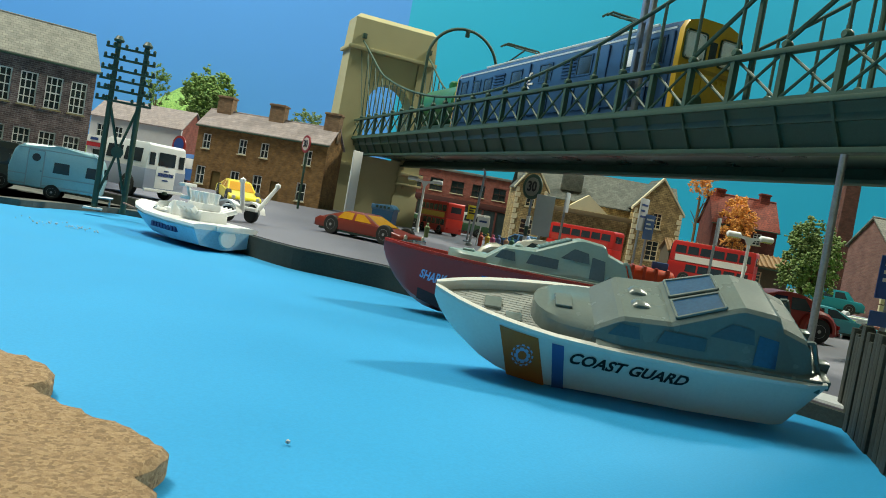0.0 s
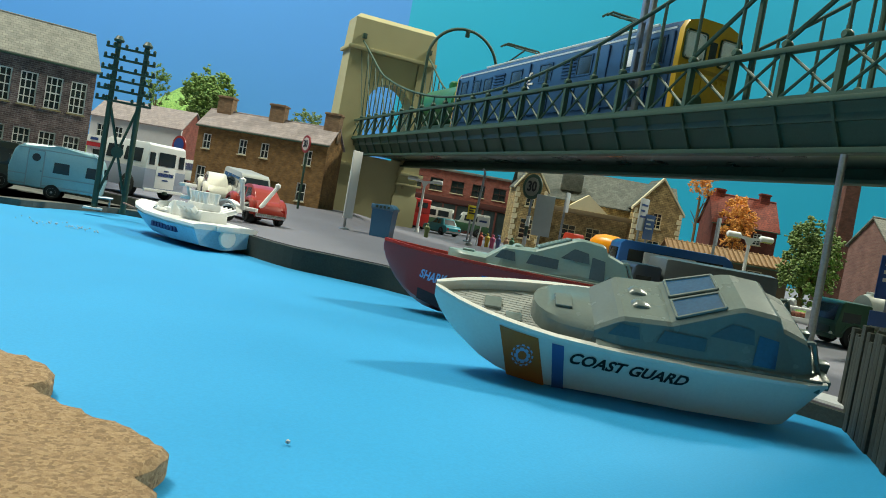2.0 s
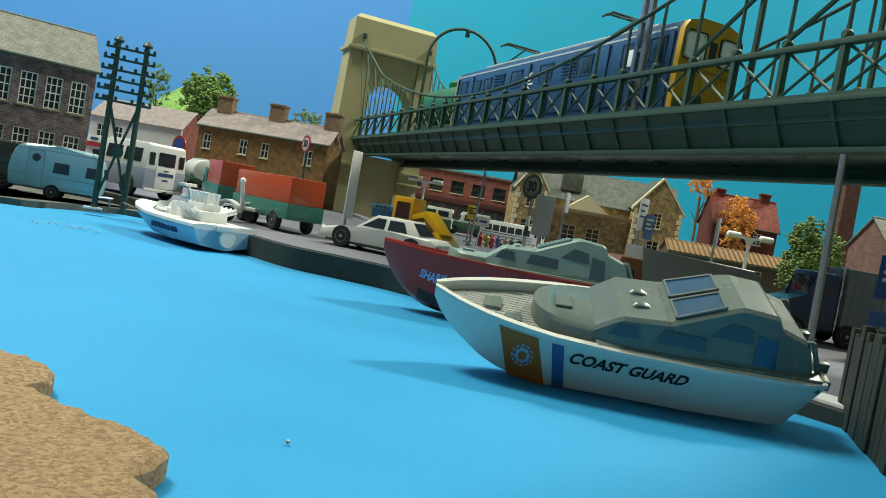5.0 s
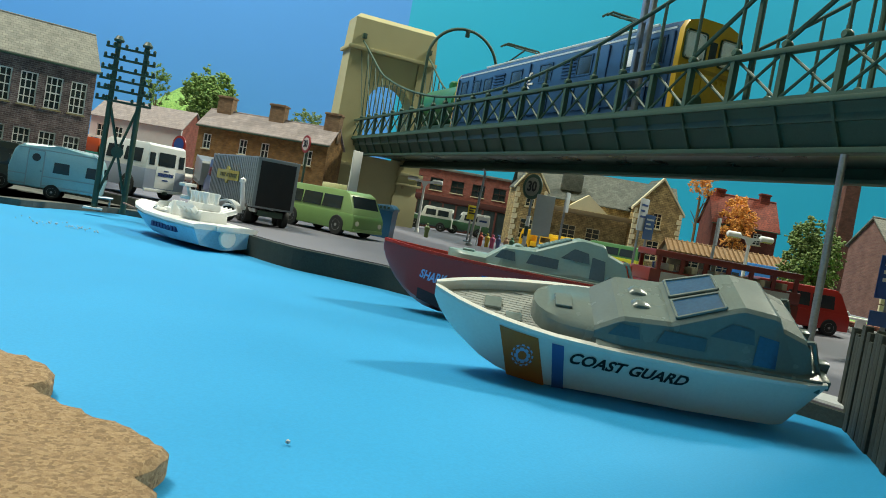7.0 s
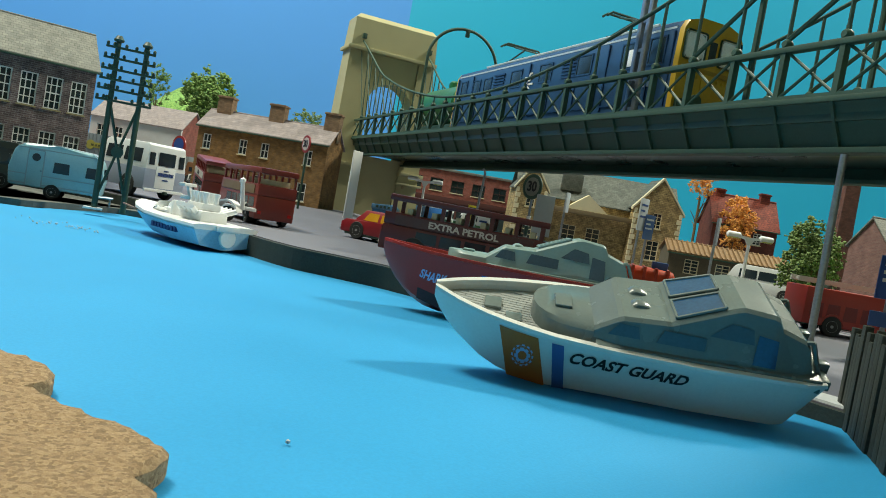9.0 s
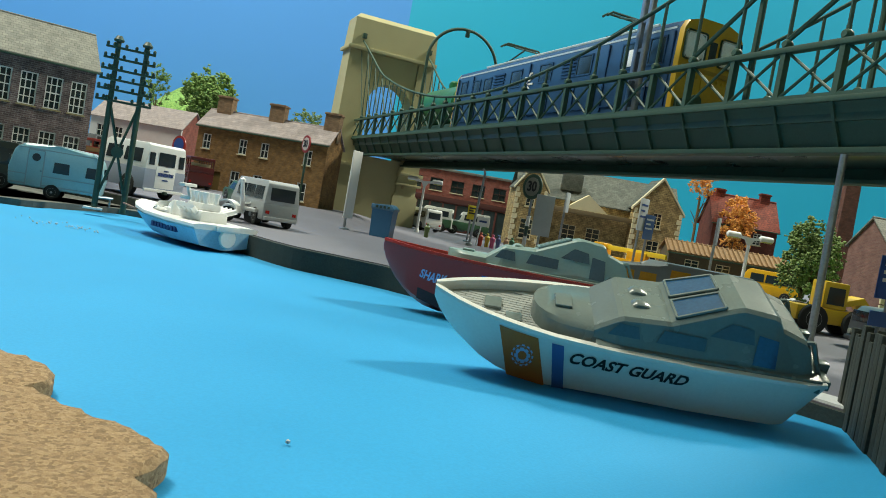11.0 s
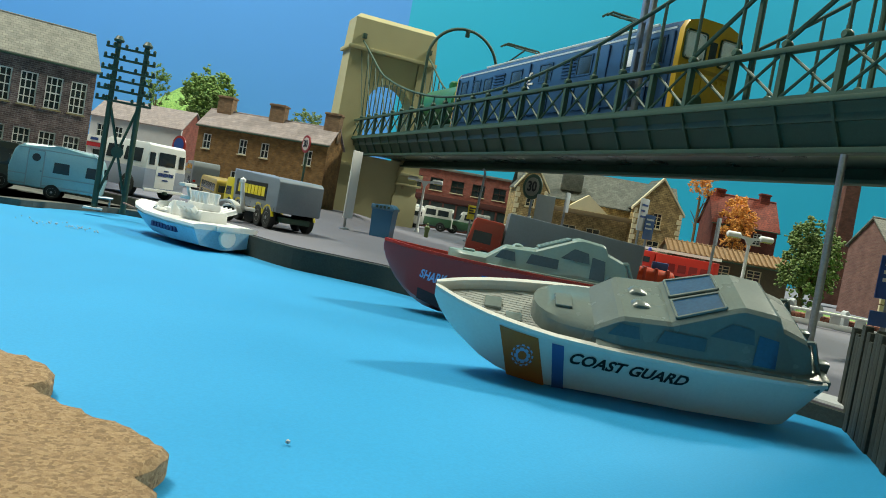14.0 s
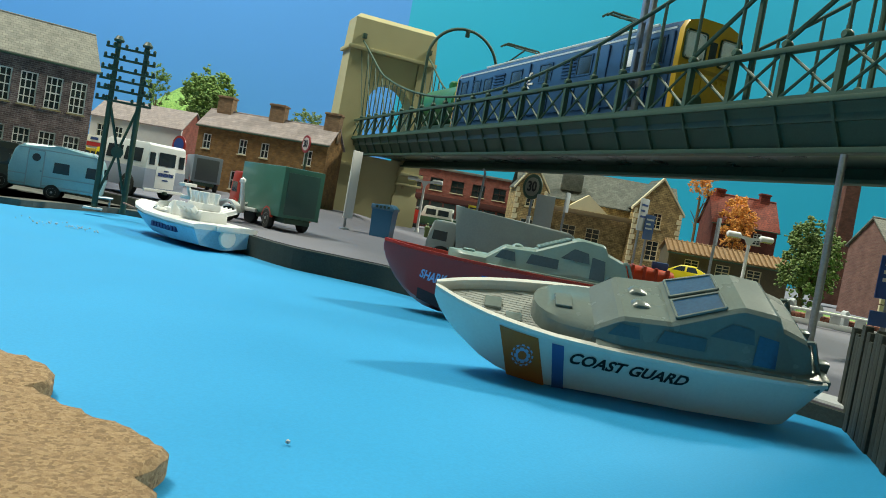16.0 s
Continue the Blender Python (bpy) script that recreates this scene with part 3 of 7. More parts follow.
speedboat(at(-116, 338, 0, 140))

# ---- the suspension bridge ----
P0, P1 = Vector((-111, 801)), Vector((125, 242))
BD = (P1 - P0).normalized()
BANG = math.degrees(math.atan2(BD.y, BD.x))
# bridge space: x along the span from the tower, y across (negative = away from the town tower's near face), z up
bridge = thing("suspension_bridge", "black plastic model suspension bridge with lattice parapets", "bridge", at(P0.x, P0.y, 0, BANG))
WB, ZT, ZR, ZB, SPAN = 67, 111.0, 91.5, 75.5, 800
CH = 25.0
part("deck", Shape().box(-60, 1.2, 84, SPAN, WB - 1.2, 87), BLACKPL, bridge)
part("underside_sheet", Shape().box(-20, 6, 78.4, SPAN, WB - 6, 79.4), material("scuffed_black_plastic", lin(44, 68, 60), 0.3, var=0.5, size=30), bridge)
for y, out in ((0, -1), (WB, 1)):
    zb = ZB - (2.6 if y else 0.0)
    yb = y - out * 8.0  # the webs lean in towards the bottom flange
    web = Shape().loft([[(x, y - 0.9, ZR - 1), (x, y + 0.9, ZR - 1), (x, yb + 0.9, zb), (x, yb - 0.9, zb)] for x in (-20, SPAN)])
    web.box(-20, yb - 3.2, zb - 1.4, SPAN, yb + 3.2, zb + 0.5, 0.2).box(-20, y - 2.2, ZR - 1.6, SPAN, y + 2.2, ZR + 0.4, 0.3)
    g = part("girder", web, GREYPL, bridge)
    top = part("parapet_rail", Shape().box(-20, y - 1.7, ZT - 2.0, SPAN, y + 1.7, ZT + 0.2, 0.4).box(-20, y - 1.2, ZR + 0.4, SPAN, y + 1.2, ZR + 1.8), GREYPL, bridge)
    rib = Shape().loft([[(x, y, ZR - 1.2), (x, y + out * 1.9, ZR - 1.2), (x, yb + out * 2.8, ZB + 0.4), (x, yb, ZB + 0.4)] for x in (-0.6, 0.6)]).mesh("stiffener")
    rib.materials.append(GREYPL)
    post = Shape().box(-1.1, y - 1.3, ZR, 1.1, y + 1.3, ZT).mesh("post")
    post.materials.append(GREYPL)
    br1 = Shape().rod((1, y + out * 0.4, ZR + 1.4), (CH - 1, y + out * 0.4, ZT - 1.6), 0.62, 6).mesh("brace")
    br1.materials.append(GREYPL)
    br2 = Shape().rod((1, y - out * 0.4, ZT - 1.6), (CH - 1, y - out * 0.4, ZR + 1.4), 0.62, 6).mesh("brace")
    br2.materials.append(GREYPL)
    knob = Shape().lathe([(1.2, -1.8), (1.9, -0.8), (1.9, 0.6), (1.3, 1.6)], 10, (0, 0, 0), "y").lathe([(0.9, 0), (0.9, 3.2)], 8, (0, 0, 0)).mesh("hanger_shoe", True)
    knob.materials.append(GREYPL)
    n = int(SPAN / CH)
    for i in range(n):
        x = -9 + i * CH
        for me, nm, par in ((rib, "stiffener", g), (post, "post", top), (br1, "brace", top), (br2, "brace", top)):
            o = new(nm, me)
            o.parent = par
            o.location = (x * K, 0, 0)
    # main cable, hangers and stays
    low, zc0 = 295.0, 115.0
    cz = lambda x: zc0 + 0.00068 * (x - low) ** 2 + 16 * ease((70 - x) / 80)
    cy = lambda x, y=y: y - 6 * ease((60 - x) / 70) * (y == 0)
    cable = Shape()
    xs = list(range(-6, 690, 12))
    cable.tube([(q, cy(q), cz(q)) for q in xs], 0.95, 8)
    cab = part("cable", cable, GREYPL, bridge)
    i = 0
    x = 16.0
    while x < 600:
        o = new("hanger_shoe", knob)
        o.parent = cab
        o.location = (x * K, y * K, (ZT + 1.4) * K)
        if cz(x) - ZT > 3:
            part("hanger", Shape().rod((x, y, ZT + 1), (x, cy(x), cz(x)), 0.75 if x > 300 else 0.6, 6), GREYPL, cab)
        if x < 130:
            part("stay", Shape().rod((x, y + out * 0.3, ZT + 2), (x - CH, cy(x - CH) + out * 0.3, cz(x - CH) - 4), 0.55, 6), GREYPL, cab)
        if x in (516.0, 566.0):
            part("stay", Shape().rod((x, y, ZT + 3), (x + 48, y, ZT + 34), 1.0, 6), GREYPL, cab)
        if x < 130:
            part("hanger", Shape().rod((x + 12.5, y, ZT), (x + 12.5, cy(x + 12.5), cz(x + 12.5)), 0.6, 6), GREYPL, cab)
        x += CH
# rails on the deck
for y in (22, 38.5):
    part("rail", Shape().box(-60, y - 0.5, 87, SPAN, y + 0.5, 89), STEEL, bridge)
sl = Shape()
for i in range(110):
    sl.box(-50 + i * 8, 14, 86.9, -46.6 + i * 8, 46, 87.7)
part("sleepers", sl, WOODDK, bridge, smooth=False)


def tower():
    t = thing("bridge_tower", "cream stone-effect plastic bridge tower with an arch", "tower", at(P0.x, P0.y, 0, BANG))
    # pylon: two legs, an arch between them, a stepped cap; x along the bridge
    def leg(y0, y1, name):
        k = 1 if y0 < 20 else -1
        s = Shape().loft([[(-46, y0 - 4, z), (-2, y0 - 4, z), (-2, y1 + 4, z), (-46, y1 + 4, z)] for z in (7.5, 40)] + [[(-43.5, y0 - 1.5, z), (-3.5, y0 - 1.5, z), (-3.5, y1 + 1.5, z), (-43.5, y1 + 1.5, z)] for z in (43, 74)])
        s.loft([[(-42 + e * 3, y0 + e, z), (-4 - e, y0 + e, z), (-4 - e, y1 - e * 0.3, z), (-42 + e * 3, y1 - e * 0.3, z)] for z, e in ((74, 0), (188, 2.2))])
        return part(name, s, STONEPL, t)
    leg(-20, 9, "leg")
    leg(57, 77, "leg")
    arch = Shape()
    n = 16
    inner = [(33.5 - 24.5 * math.cos(math.pi * i / n), 130 + 24.5 * math.sin(math.pi * i / n)) for i in range(n + 1)]
    line = inner + [(58, 184), (9, 184)]
    arch.loft([[(-33, a, b) for a, b in line], [(-8, a, b) for a, b in line]])
    part("arch", arch, STONEPL, t, smooth=False)
    ring = Shape()
    for i in range(n):
        a0, a1 = math.pi * i / n, math.pi * (i + 1) / n
        q = lambda an, r: (33.5 - r * math.cos(an), 130 + r * math.sin(an))
        pts = [q(a0, 24.6), q(a1, 24.6), q(a1, 28), q(a0, 28)]
        ring.loft([[(-8.1, *p) for p in pts], [(-6.6, *p) for p in pts]])
    part("arch_ring", ring, STONEPL, t, smooth=False)
    part("cornice", Shape().box(-39, -21, 182, -2, 77.5, 186, 0.8), STONEPL, t)
    part("cap", Shape().loft([[(-36 + e, -18 + e, z), (-4 - e, -18 + e, z), (-4 - e, 75.5 - e, z), (-36 + e, 75.5 - e, z)] for z, e in ((186, 0), (215, 1.2), (220, 6))]), STONEPL, t)
    for y, z in ((62, 150), (62, 50)):
        part("rivet", Shape().lathe([(1.6, 0), (1.6, 0.8), (0.9, 1.2)], 12, (-3.9 if z > 100 else -2.4, y, z), "x"), STONEDK, t)
    for y0, y1, z0, z1 in ((-22, 6, 62, 66), (54, 83, 62, 66), (54, 83, 52, 54.5)):
        part("pier_band", Shape().box(-40, y0, z0, 0, y1, z1, 0.6), STONEPL, t)
    for y in (-6, WB):
        part("saddle", Shape().box(-8, y - 2, 194, 0, y + 2, 199, 0.4), GREYPL, t)
    part("cross_wall", Shape().box(-34, 8, 8, -6, 60, 76), STONEPL, t)
    return t


first_tower = tower()
# its unseen twin further along the span, added to shade the near water
copy_thing(first_tower, bridge.matrix_world @ at(700, 0, 0))


# ---- train on the bridge ----
def locomotive():
    t = thing("electric_locomotive", "blue model electric locomotive with yellow cab end", "locomotive", bridge.matrix_world @ at(228, 30, 89) @ Matrix.Diagonal((1.135, 1, 1, 1)))
    BLUE, YEL = paint(37, 67, 98), paint(188, 150, 44)
    BLUEDK, PALE = paint(30, 58, 92), material("pale_grey_strip", lin(190, 200, 204), 0.4)
    ROOFG = material("grey_loco_roof", lin(134, 148, 154), 0.45, var=0.15)
    BLIND = material("white_lit_blind", lin(232, 236, 236), 0.4)
    prof = lambda x, k=1.0: [(x, -18 * k, 8), (x, -18.2 * k, 30), (x, -17.7 * k, 45), (x, -15.6 * k, 49), (x, -8 * k, 51.4), (x, 8 * k, 51.4), (x, 15.6 * k, 49), (x, 17.7 * k, 45), (x, 18.2 * k, 30), (x, 18 * k, 8)]
    part("body", Shape().loft([prof(1), prof(228)]), BLUE, t)
    part("roof", Shape().loft([[(x, -15.2, 49.3), (x, -8, 51.9), (x, 8, 51.9), (x, 15.2, 49.3), (x, 0, 48)] for x in (10, 222)]), ROOFG, t)
    for x0, x1, k in ((228, 230.6, 1), (1, -1.6, -1)):
        cab = part("cab_end", Shape().loft([prof(x0), prof((x0 + 2 * x1) / 3, 0.99), prof(x1, 0.97)]), YEL, t, "yellow cab end")
        out = lambda a, b: (x1 + a, x1 + b) if k > 0 else (x1 - b, x1 - a)
        for y in (-10.2, 10.2):
            a, b = out(-0.5, 0.5)
            part("cab_window", Shape().box(a, y - 5.4, 32, b, y + 5.4, 44, 1.4), BLIND, cab)
            a, b = out(-0.5, 0.3)
            part("window_surround", Shape().box(a, y - 6.2, 31.2, b, y + 6.2, 44.8, 1.6), BLACKPL, cab)
            part("buffer", Shape().lathe([(1.4, 0), (1.4, 5), (3.2, 5), (3.2, 6)], 12, (x1 if k > 0 else x1 - 6, y * 0.9, 12), "x"), BLACKPL, t)
        a, b = out(-0.5, 0.7)
        part("gangway_door", Shape().box(a, -3.4, 10, b, 3.4, 43, 0.5), YEL, cab)
        a, b = out(0.2, 0.9)
        part("door_window", Shape().box(a, -2.2, 33, b, 2.2, 42, 0.5), PANE, cab)
        a, b = out(0.0, 0.8)
        part("marker_panel", Shape().box(a, -15.8, 26.4, b, 15.8, 28.6, 0.3), paint(150, 116, 34), cab)
        for y in range(-15, 16, 3):
            part("rivet", Shape().box(a, y - 0.6, 23.6, b, y + 0.6, 25.2, 0.2), YEL, cab)
        a, b = out(-0.4, 1.6)
        part("bufferbeam", Shape().box(a, -16, 7, b, 16, 13, 0.4), BLACKPL, cab)
    for sgn in (-1, 1):
        f = lambda a, b: sorted((sgn * a, sgn * b))
        for x, w, z0, z1, blind in ((14, 4.2, 31, 41, 0), (34, 4.8, 31, 40, 0), (50, 4.8, 31, 40, 0), (88, 6.2, 31, 41, 0), (122, 6.2, 31, 41, 0), (160, 6.2, 31, 41, 0), (196, 5.0, 30, 42, 1), (216, 5.0, 30, 42, 0)):
            y0, y1 = f(17.2, 18.25)
            wn = part("window", Shape().box(x - w, y0, z0, x + w, y1, z1, 0.3), PANE, t)
            y0, y1 = f(17.2, 18.5)
            fr = Shape()
            for a in (x - w - 0.7, x + w - 0.1):
                fr.box(a, y0, z0 - 0.8, a + 0.8, y1, z1 + 0.8)
            for a in (z0 - 0.8, z1):
                fr.box(x - w, y0, a, x + w, y1, a + 0.8)
            part("frame", fr, BLUE, wn, smooth=False)
            if blind:
                y0, y1 = f(18.0, 18.45)
                part("blind", Shape().box(x, y0, z0 + 0.5, x + w - 0.5, y1, z1 - 3, 0.3), BLIND, wn, "white blind")
        for x, w in ((24, 8), (44, 8), (66, 9), (88, 9), (112, 10), (138, 10), (164, 10), (187, 8), (206, 7)):
            y0, y1 = f(17.9, 18.75)
            pn = Shape()
            for a in (x - w, x + w - 0.8):
                pn.box(a, y0, 11, a + 0.8, y1, 27)
            for a in (11, 26.2):
                pn.box(x - w + 0.8, y0, a, x + w - 0.8, y1, a + 0.8)
            part("side_panel", pn, BLUEDK, t, smooth=False)
        for x in (4, 28, 104, 180, 204, 226):
            y0, y1 = f(17.6, 18.7)
            part("body_seam", Shape().box(x - 0.4, y0, 9, x + 0.4, y1, 44), BLUEDK, t, smooth=False)
        for x in (66, 146):
            g = Shape()
            for k in range(6):
                y0, y1 = f(17.6, 18.6)
                g.box(x - 7, y0, 30.5 + k * 2, x + 7, y1, 31.5 + k * 2)
            part("grille", g, BLUEDK, t, smooth=False)
        y0, y1 = f(17.9, 18.55)
        part("arrow_badge", Shape().box(100, y0, 34.6, 110, y1, 35.8).box(100, y0, 30.2, 110, y1, 31.4).prism([(101, 31.4), (103, 31.4), (109, 34.6), (107, 34.6)], y0, y1).prism([(103, 35.8), (105, 35.8), (108, 38), (106, 38)], y0, y1).prism([(102, 30.2), (104, 30.2), (107, 28), (105, 28)], y0, y1), WHITE, t, "white double arrow shape", smooth=False)
        part("number_bars", Shape().box(210, y0, 19, 217, y1, 21.5), material("grey_ink", lin(150, 160, 170), 0.5), t)
        # gutter strip coloured pale to give the highlight line along the roof
        part("roof_gutter_highlight", Shape().box(4, sgn * 17.2 - 0.6, 45.2, 226, sgn * 17.2 + 0.6, 46.2), PALE, t)
        part("roof_pipe", Shape().rod((30, sgn * 10.5, 52.2), (205, sgn * 10.5, 52.2), 0.7, 6), PALE, t)
        part("solebar", Shape().box(6, sgn * 17 - 0.6, 4, 224, sgn * 17 + 0.6, 8), BLACKPL, t)
    for x in (28, 96, 116, 140, 206):
        part("roof_box", Shape().box(x - 6, -6, 51.4, x + 6, 6, 54, 0.6), ROOFG, t)
    for x in (45, 185):
        bogie = part("bogie", Shape().box(x - 30, -14, 3, x + 30, 14, 8, 0.8), BLACKPL, t)
        for dx in (-20, 0, 20):
            for y in (-8.2, 8.2):
                part("wheel", Shape().lathe([(6.8, -1), (6.8, 1)], 18, (x + dx, y, 6.8), "y"), GREYPL, bogie)
    for x in (62, 172):
        p = part("pantograph", Shape().box(x - 12, -8, 53.4, x + 12, 8, 54.6, 0.3), BLACKPL, t)
        for y in (-6, 6):
            part("pantograph_arm", Shape().rod((x - 11, y, 54.6), (x + 11, y * 1.15, 59.5), 0.6).rod((x + 11, y * 1.15, 59.5), (x - 8, y * 0.7, 65), 0.5), BLACKPL, p)
            part("insulator", Shape().lathe([(1.2, 0), (1.8, 0.6), (1.2, 1.2), (1.8, 1.8), (1.2, 2.4)], 10, (x - 15, y, 51.6)), WHITE, t)
        part("pantograph_head", Shape().tube([(x - 8, -15, 63), (x - 8, -12, 65.4), (x - 8, 12, 65.4), (x - 8, 15, 63)], 0.7, 6).tube([(x - 4, -15, 63), (x - 4, -12, 65.4), (x - 4, 12, 65.4), (x - 4, 15, 63)], 0.7, 6), BLACKPL, p)
    return t


locomotive()


def tank_wagon():
    t = thing("tank_wagon", "green cylindrical model tank wagon behind the locomotive", "wagon", bridge.matrix_world @ at(140, 30, 91))
    GREEN = paint(38, 108, 62)
    part("tank", Shape().lathe([(4, 0), (14, 1.5), (17, 5), (17, 79), (14, 82.5), (4, 84)], 28, (0, 0, 27), "x"), GREEN, t)
    part("dome", Shape().lathe([(6, 42), (6, 47.5), (4.5, 49)], 16, (42, 0, 0)), GREEN, t)
    part("underframe", Shape().box(-4, -13, 6, 88, 13, 10.5, 0.6), BLACKPL, t)
    for x in (14, 70):
        for y in (-8.2, 8.2):
            part("wheel", Shape().lathe([(6.4, -1), (6.4, 1)], 18, (x, y, 6.4), "y"), GREYPL, t)
    return t


tank_wagon()
for i, (x, h) in enumerate(((178, 98), (548, 86))):
    t = thing("catenary_arch", "dark plastic catenary arch over the track", "catenary arch", bridge.matrix_world @ at(x, 0, 87), "catenary arches")
    s = Shape()
    pts = [(-0.0, 3 - 1, 0)] + [(0, 33.5 - 31.5 * math.cos(math.pi * k / 20), h - 30 + 30 * math.sin(math.pi * k / 20)) for k in range(21)] + [(0, 65, 0)]
    s.tube(pts, 1.3, 8)
    part("hoop", s, GREYPL, t)
    part("wire_clip", Shape().box(-1.5, 32, h - 6, 1.5, 35, h - 0.5, 0.3), GREYPL, t)
t = thing("catenary_mast", "dull steel catenary mast beside the track", "mast", bridge.matrix_world @ at(470, 5, 87))
for x in (-3, 3):
    part("upright", Shape().box(x - 1.5, -1.2, 0, x + 1.5, 1.2, 66, 0.4), STEEL, t)
for z in (8, 22, 36, 50, 62):
    part("tie", Shape().box(-3, -0.8, z, 3, 0.8, z + 1.6), STEEL, t)
for y in (18, 42):
    t = single("yellow_barrier", Shape().box(0, 0, 0, 2.4, 12, 6, 0.3).box(0, 1, 6, 2.4, 4, 10, 0.3).box(0, 8, 6, 2.4, 11, 10, 0.3), paint(214, 168, 30), "small yellow plastic barrier by the tower arch", "barrier", bridge.matrix_world @ at(12, y - 6, 87), "yellow barriers")


# ---- buildings ----
def wall_with_holes(w, h, holes, thick=3.0):
    """A wall in x and z, its face at y=0, with rectangular openings (x0, z0, x1, z1)."""
    s = Shape()
    xs = sorted({0, w, *[a for o in holes for a in (o[0], o[2])]})
    zs = sorted({0, h, *[a for o in holes for a in (o[1], o[3])]})
    bm = s.bm
    inside = lambda x, z: any(o[0] < x < o[2] and o[1] < z < o[3] for o in holes)
    V = {}
    def v(x, y, z):
        if (x, y, z) not in V:
            V[(x, y, z)] = bm.verts.new((x, y, z))
        return V[(x, y, z)]
    for xa, xb in zip(xs, xs[1:]):
        for za, zb in zip(zs, zs[1:]):
            if not inside((xa + xb) / 2, (za + zb) / 2):
                bm.faces.new((v(xa, 0, za), v(xb, 0, za), v(xb, 0, zb), v(xa, 0, zb)))
                bm.faces.new((v(xa, thick, zb), v(xb, thick, zb), v(xb, thick, za), v(xa, thick, za)))
    for a, b, c, d in holes + [(0, 0, w, h)]:
        for p, q in (((a, b), (c, b)), ((c, b), (c, d)), ((c, d), (a, d)), ((a, d), (a, b))):
            bx = sorted({x for x in xs if min(p[0], q[0]) <= x <= max(p[0], q[0])})
            bz = sorted({z for z in zs if min(p[1], q[1]) <= z <= max(p[1], q[1])})
            line = [(x, p[1]) for x in bx] if p[1] == q[1] else [(p[0], z) for z in bz]
            for e, f in zip(line, line[1:]):
                try:
                    bm.faces.new((v(e[0], 0, e[1]), v(f[0], 0, f[1]), v(f[0], thick, f[1]), v(e[0], thick, e[1])))
                except ValueError:
                    pass
    return s


def sash(parent, x0, z0, x1, z1, cols=2, rows=2, frame_mat=None, y=0.7, sill=True, lit=None):
    """A window in the wall's x-z plane with frame, glazing bars, pane, sill."""
    fm = frame_mat or WHITE
    w = part("window", Shape().box(x0, y + 1.2, z0, x1, y + 1.5, z1), lit or PANE, parent, smooth=False)
    f = Shape()
    b = 0.72
    for a in (x0, x1 - b):
        f.box(a, y - 0.2, z0, a + b, y + 1.2, z1)
    for a in (z0, z1 - b, (z0 + z1) / 2 - b / 2):
        f.box(x0 + b, y - 0.15, a, x1 - b, y + 1.2, a + b)
    for i in range(1, cols):
        a = x0 + (x1 - x0) * i / cols
        f.box(a - 0.27, y, z0 + b, a + 0.27, y + 1.1, z1 - b)
    for i in range(1, rows):
        a = z0 + (z1 - z0) * i / rows
        if abs(a - (z0 + z1) / 2) > 0.6:
            f.box(x0 + b, y + 0.02, a - 0.27, x1 - b, y + 1.08, a + 0.27)
    part("frame", f, fm, w, smooth=False)
    if sill:
        part("sill", Shape().box(x0 - 0.8, -0.9, z0 - 1.0, x1 + 0.8, 0.8, z0), CREAM if sill is True else sill, w)
    return w


def block(name, label, m, w, d, h, rise, holes, brick, roof, cols=2, rows=4, gable=True, over=2.0, frame_mat=None, sill=True, lit=None):
    """A house: front at y=0 facing -y, x to the right, roof ridge along x."""
    t = thing(name, label, "building", m)
    front = part("wall", wall_with_holes(w, h, [o[:4] for o in holes]), brick, t, smooth=False)
    for x0 in (0, w - 3):
        s2 = [(3.0, 0), (d, 0), (d, h), (d / 2 + 1.5, h + rise - 1.2), (3.0, h)] if rise else [(3.0, 0), (d, 0), (d, h), (3.0, h)]
        part("end_wall", Shape().loft([[(x0, a, b) for a, b in s2], [(x0 + 3, a, b) for a, b in s2]]), brick, t, smooth=False)
    part("rear_wall", Shape().box(3, d - 3, 0, w - 3, d, h), brick, t, smooth=False)
    for o in holes:
        if len(o) == 4:
            sash(front, *o, cols=cols, rows=rows, frame_mat=frame_mat, sill=sill, lit=lit)
        else:
            part("door", Shape().box(o[0], 1.2, o[1], o[2], 2.2, o[3], 0.2), o[4], front)
    if rise:
        for sg in (-1, 1):
            y0, y1 = (-over, d / 2) if sg < 0 else (d + over, d / 2)
            z0 = h - over * rise / (d / 2)
            part("roof", Shape().loft([[(-over, y0, z0), (w + over, y0, z0), (w + over, y1, h + rise), (-over, y1, h + rise)], [(-over, y0, z0 + 1.3), (w + over, y0, z0 + 1.3), (w + over, y1, h + rise + 1.3), (-over, y1, h + rise + 1.3)]]), roof, t, smooth=False)
        part("ridge", Shape().rod((-over, d / 2, h + rise + 0.8), (w + over, d / 2, h + rise + 0.8), 1.0, 8), roof, t)
        part("gutter", Shape().box(-over, -over - 1.0, h - 2.2, w + over, -over + 0.2, h - 1.0, 0.3), GREYPL, t)
    return t


def chimney(parent, x, y, z, w, h, brick, pots=2):
    c = part("chimney", Shape().box(x - w / 2, y - w * 0.35, z - 8, x + w / 2, y + w * 0.35, z + h, 0.2).box(x - w / 2 - 0.9, y - w * 0.35 - 0.9, z + h - 2.2, x + w / 2 + 0.9, y + w * 0.35 + 0.9, z + h - 0.6, 0.2), brick, parent, smooth=False)
    for i in range(pots):
        part("pot", Shape().lathe([(1.2, 0), (1.0, 3.4), (1.3, 3.6), (1.3, 4.0)], 10, (x - w / 2 + w * (i + 0.5) / pots, y, z + h)), brick, c)


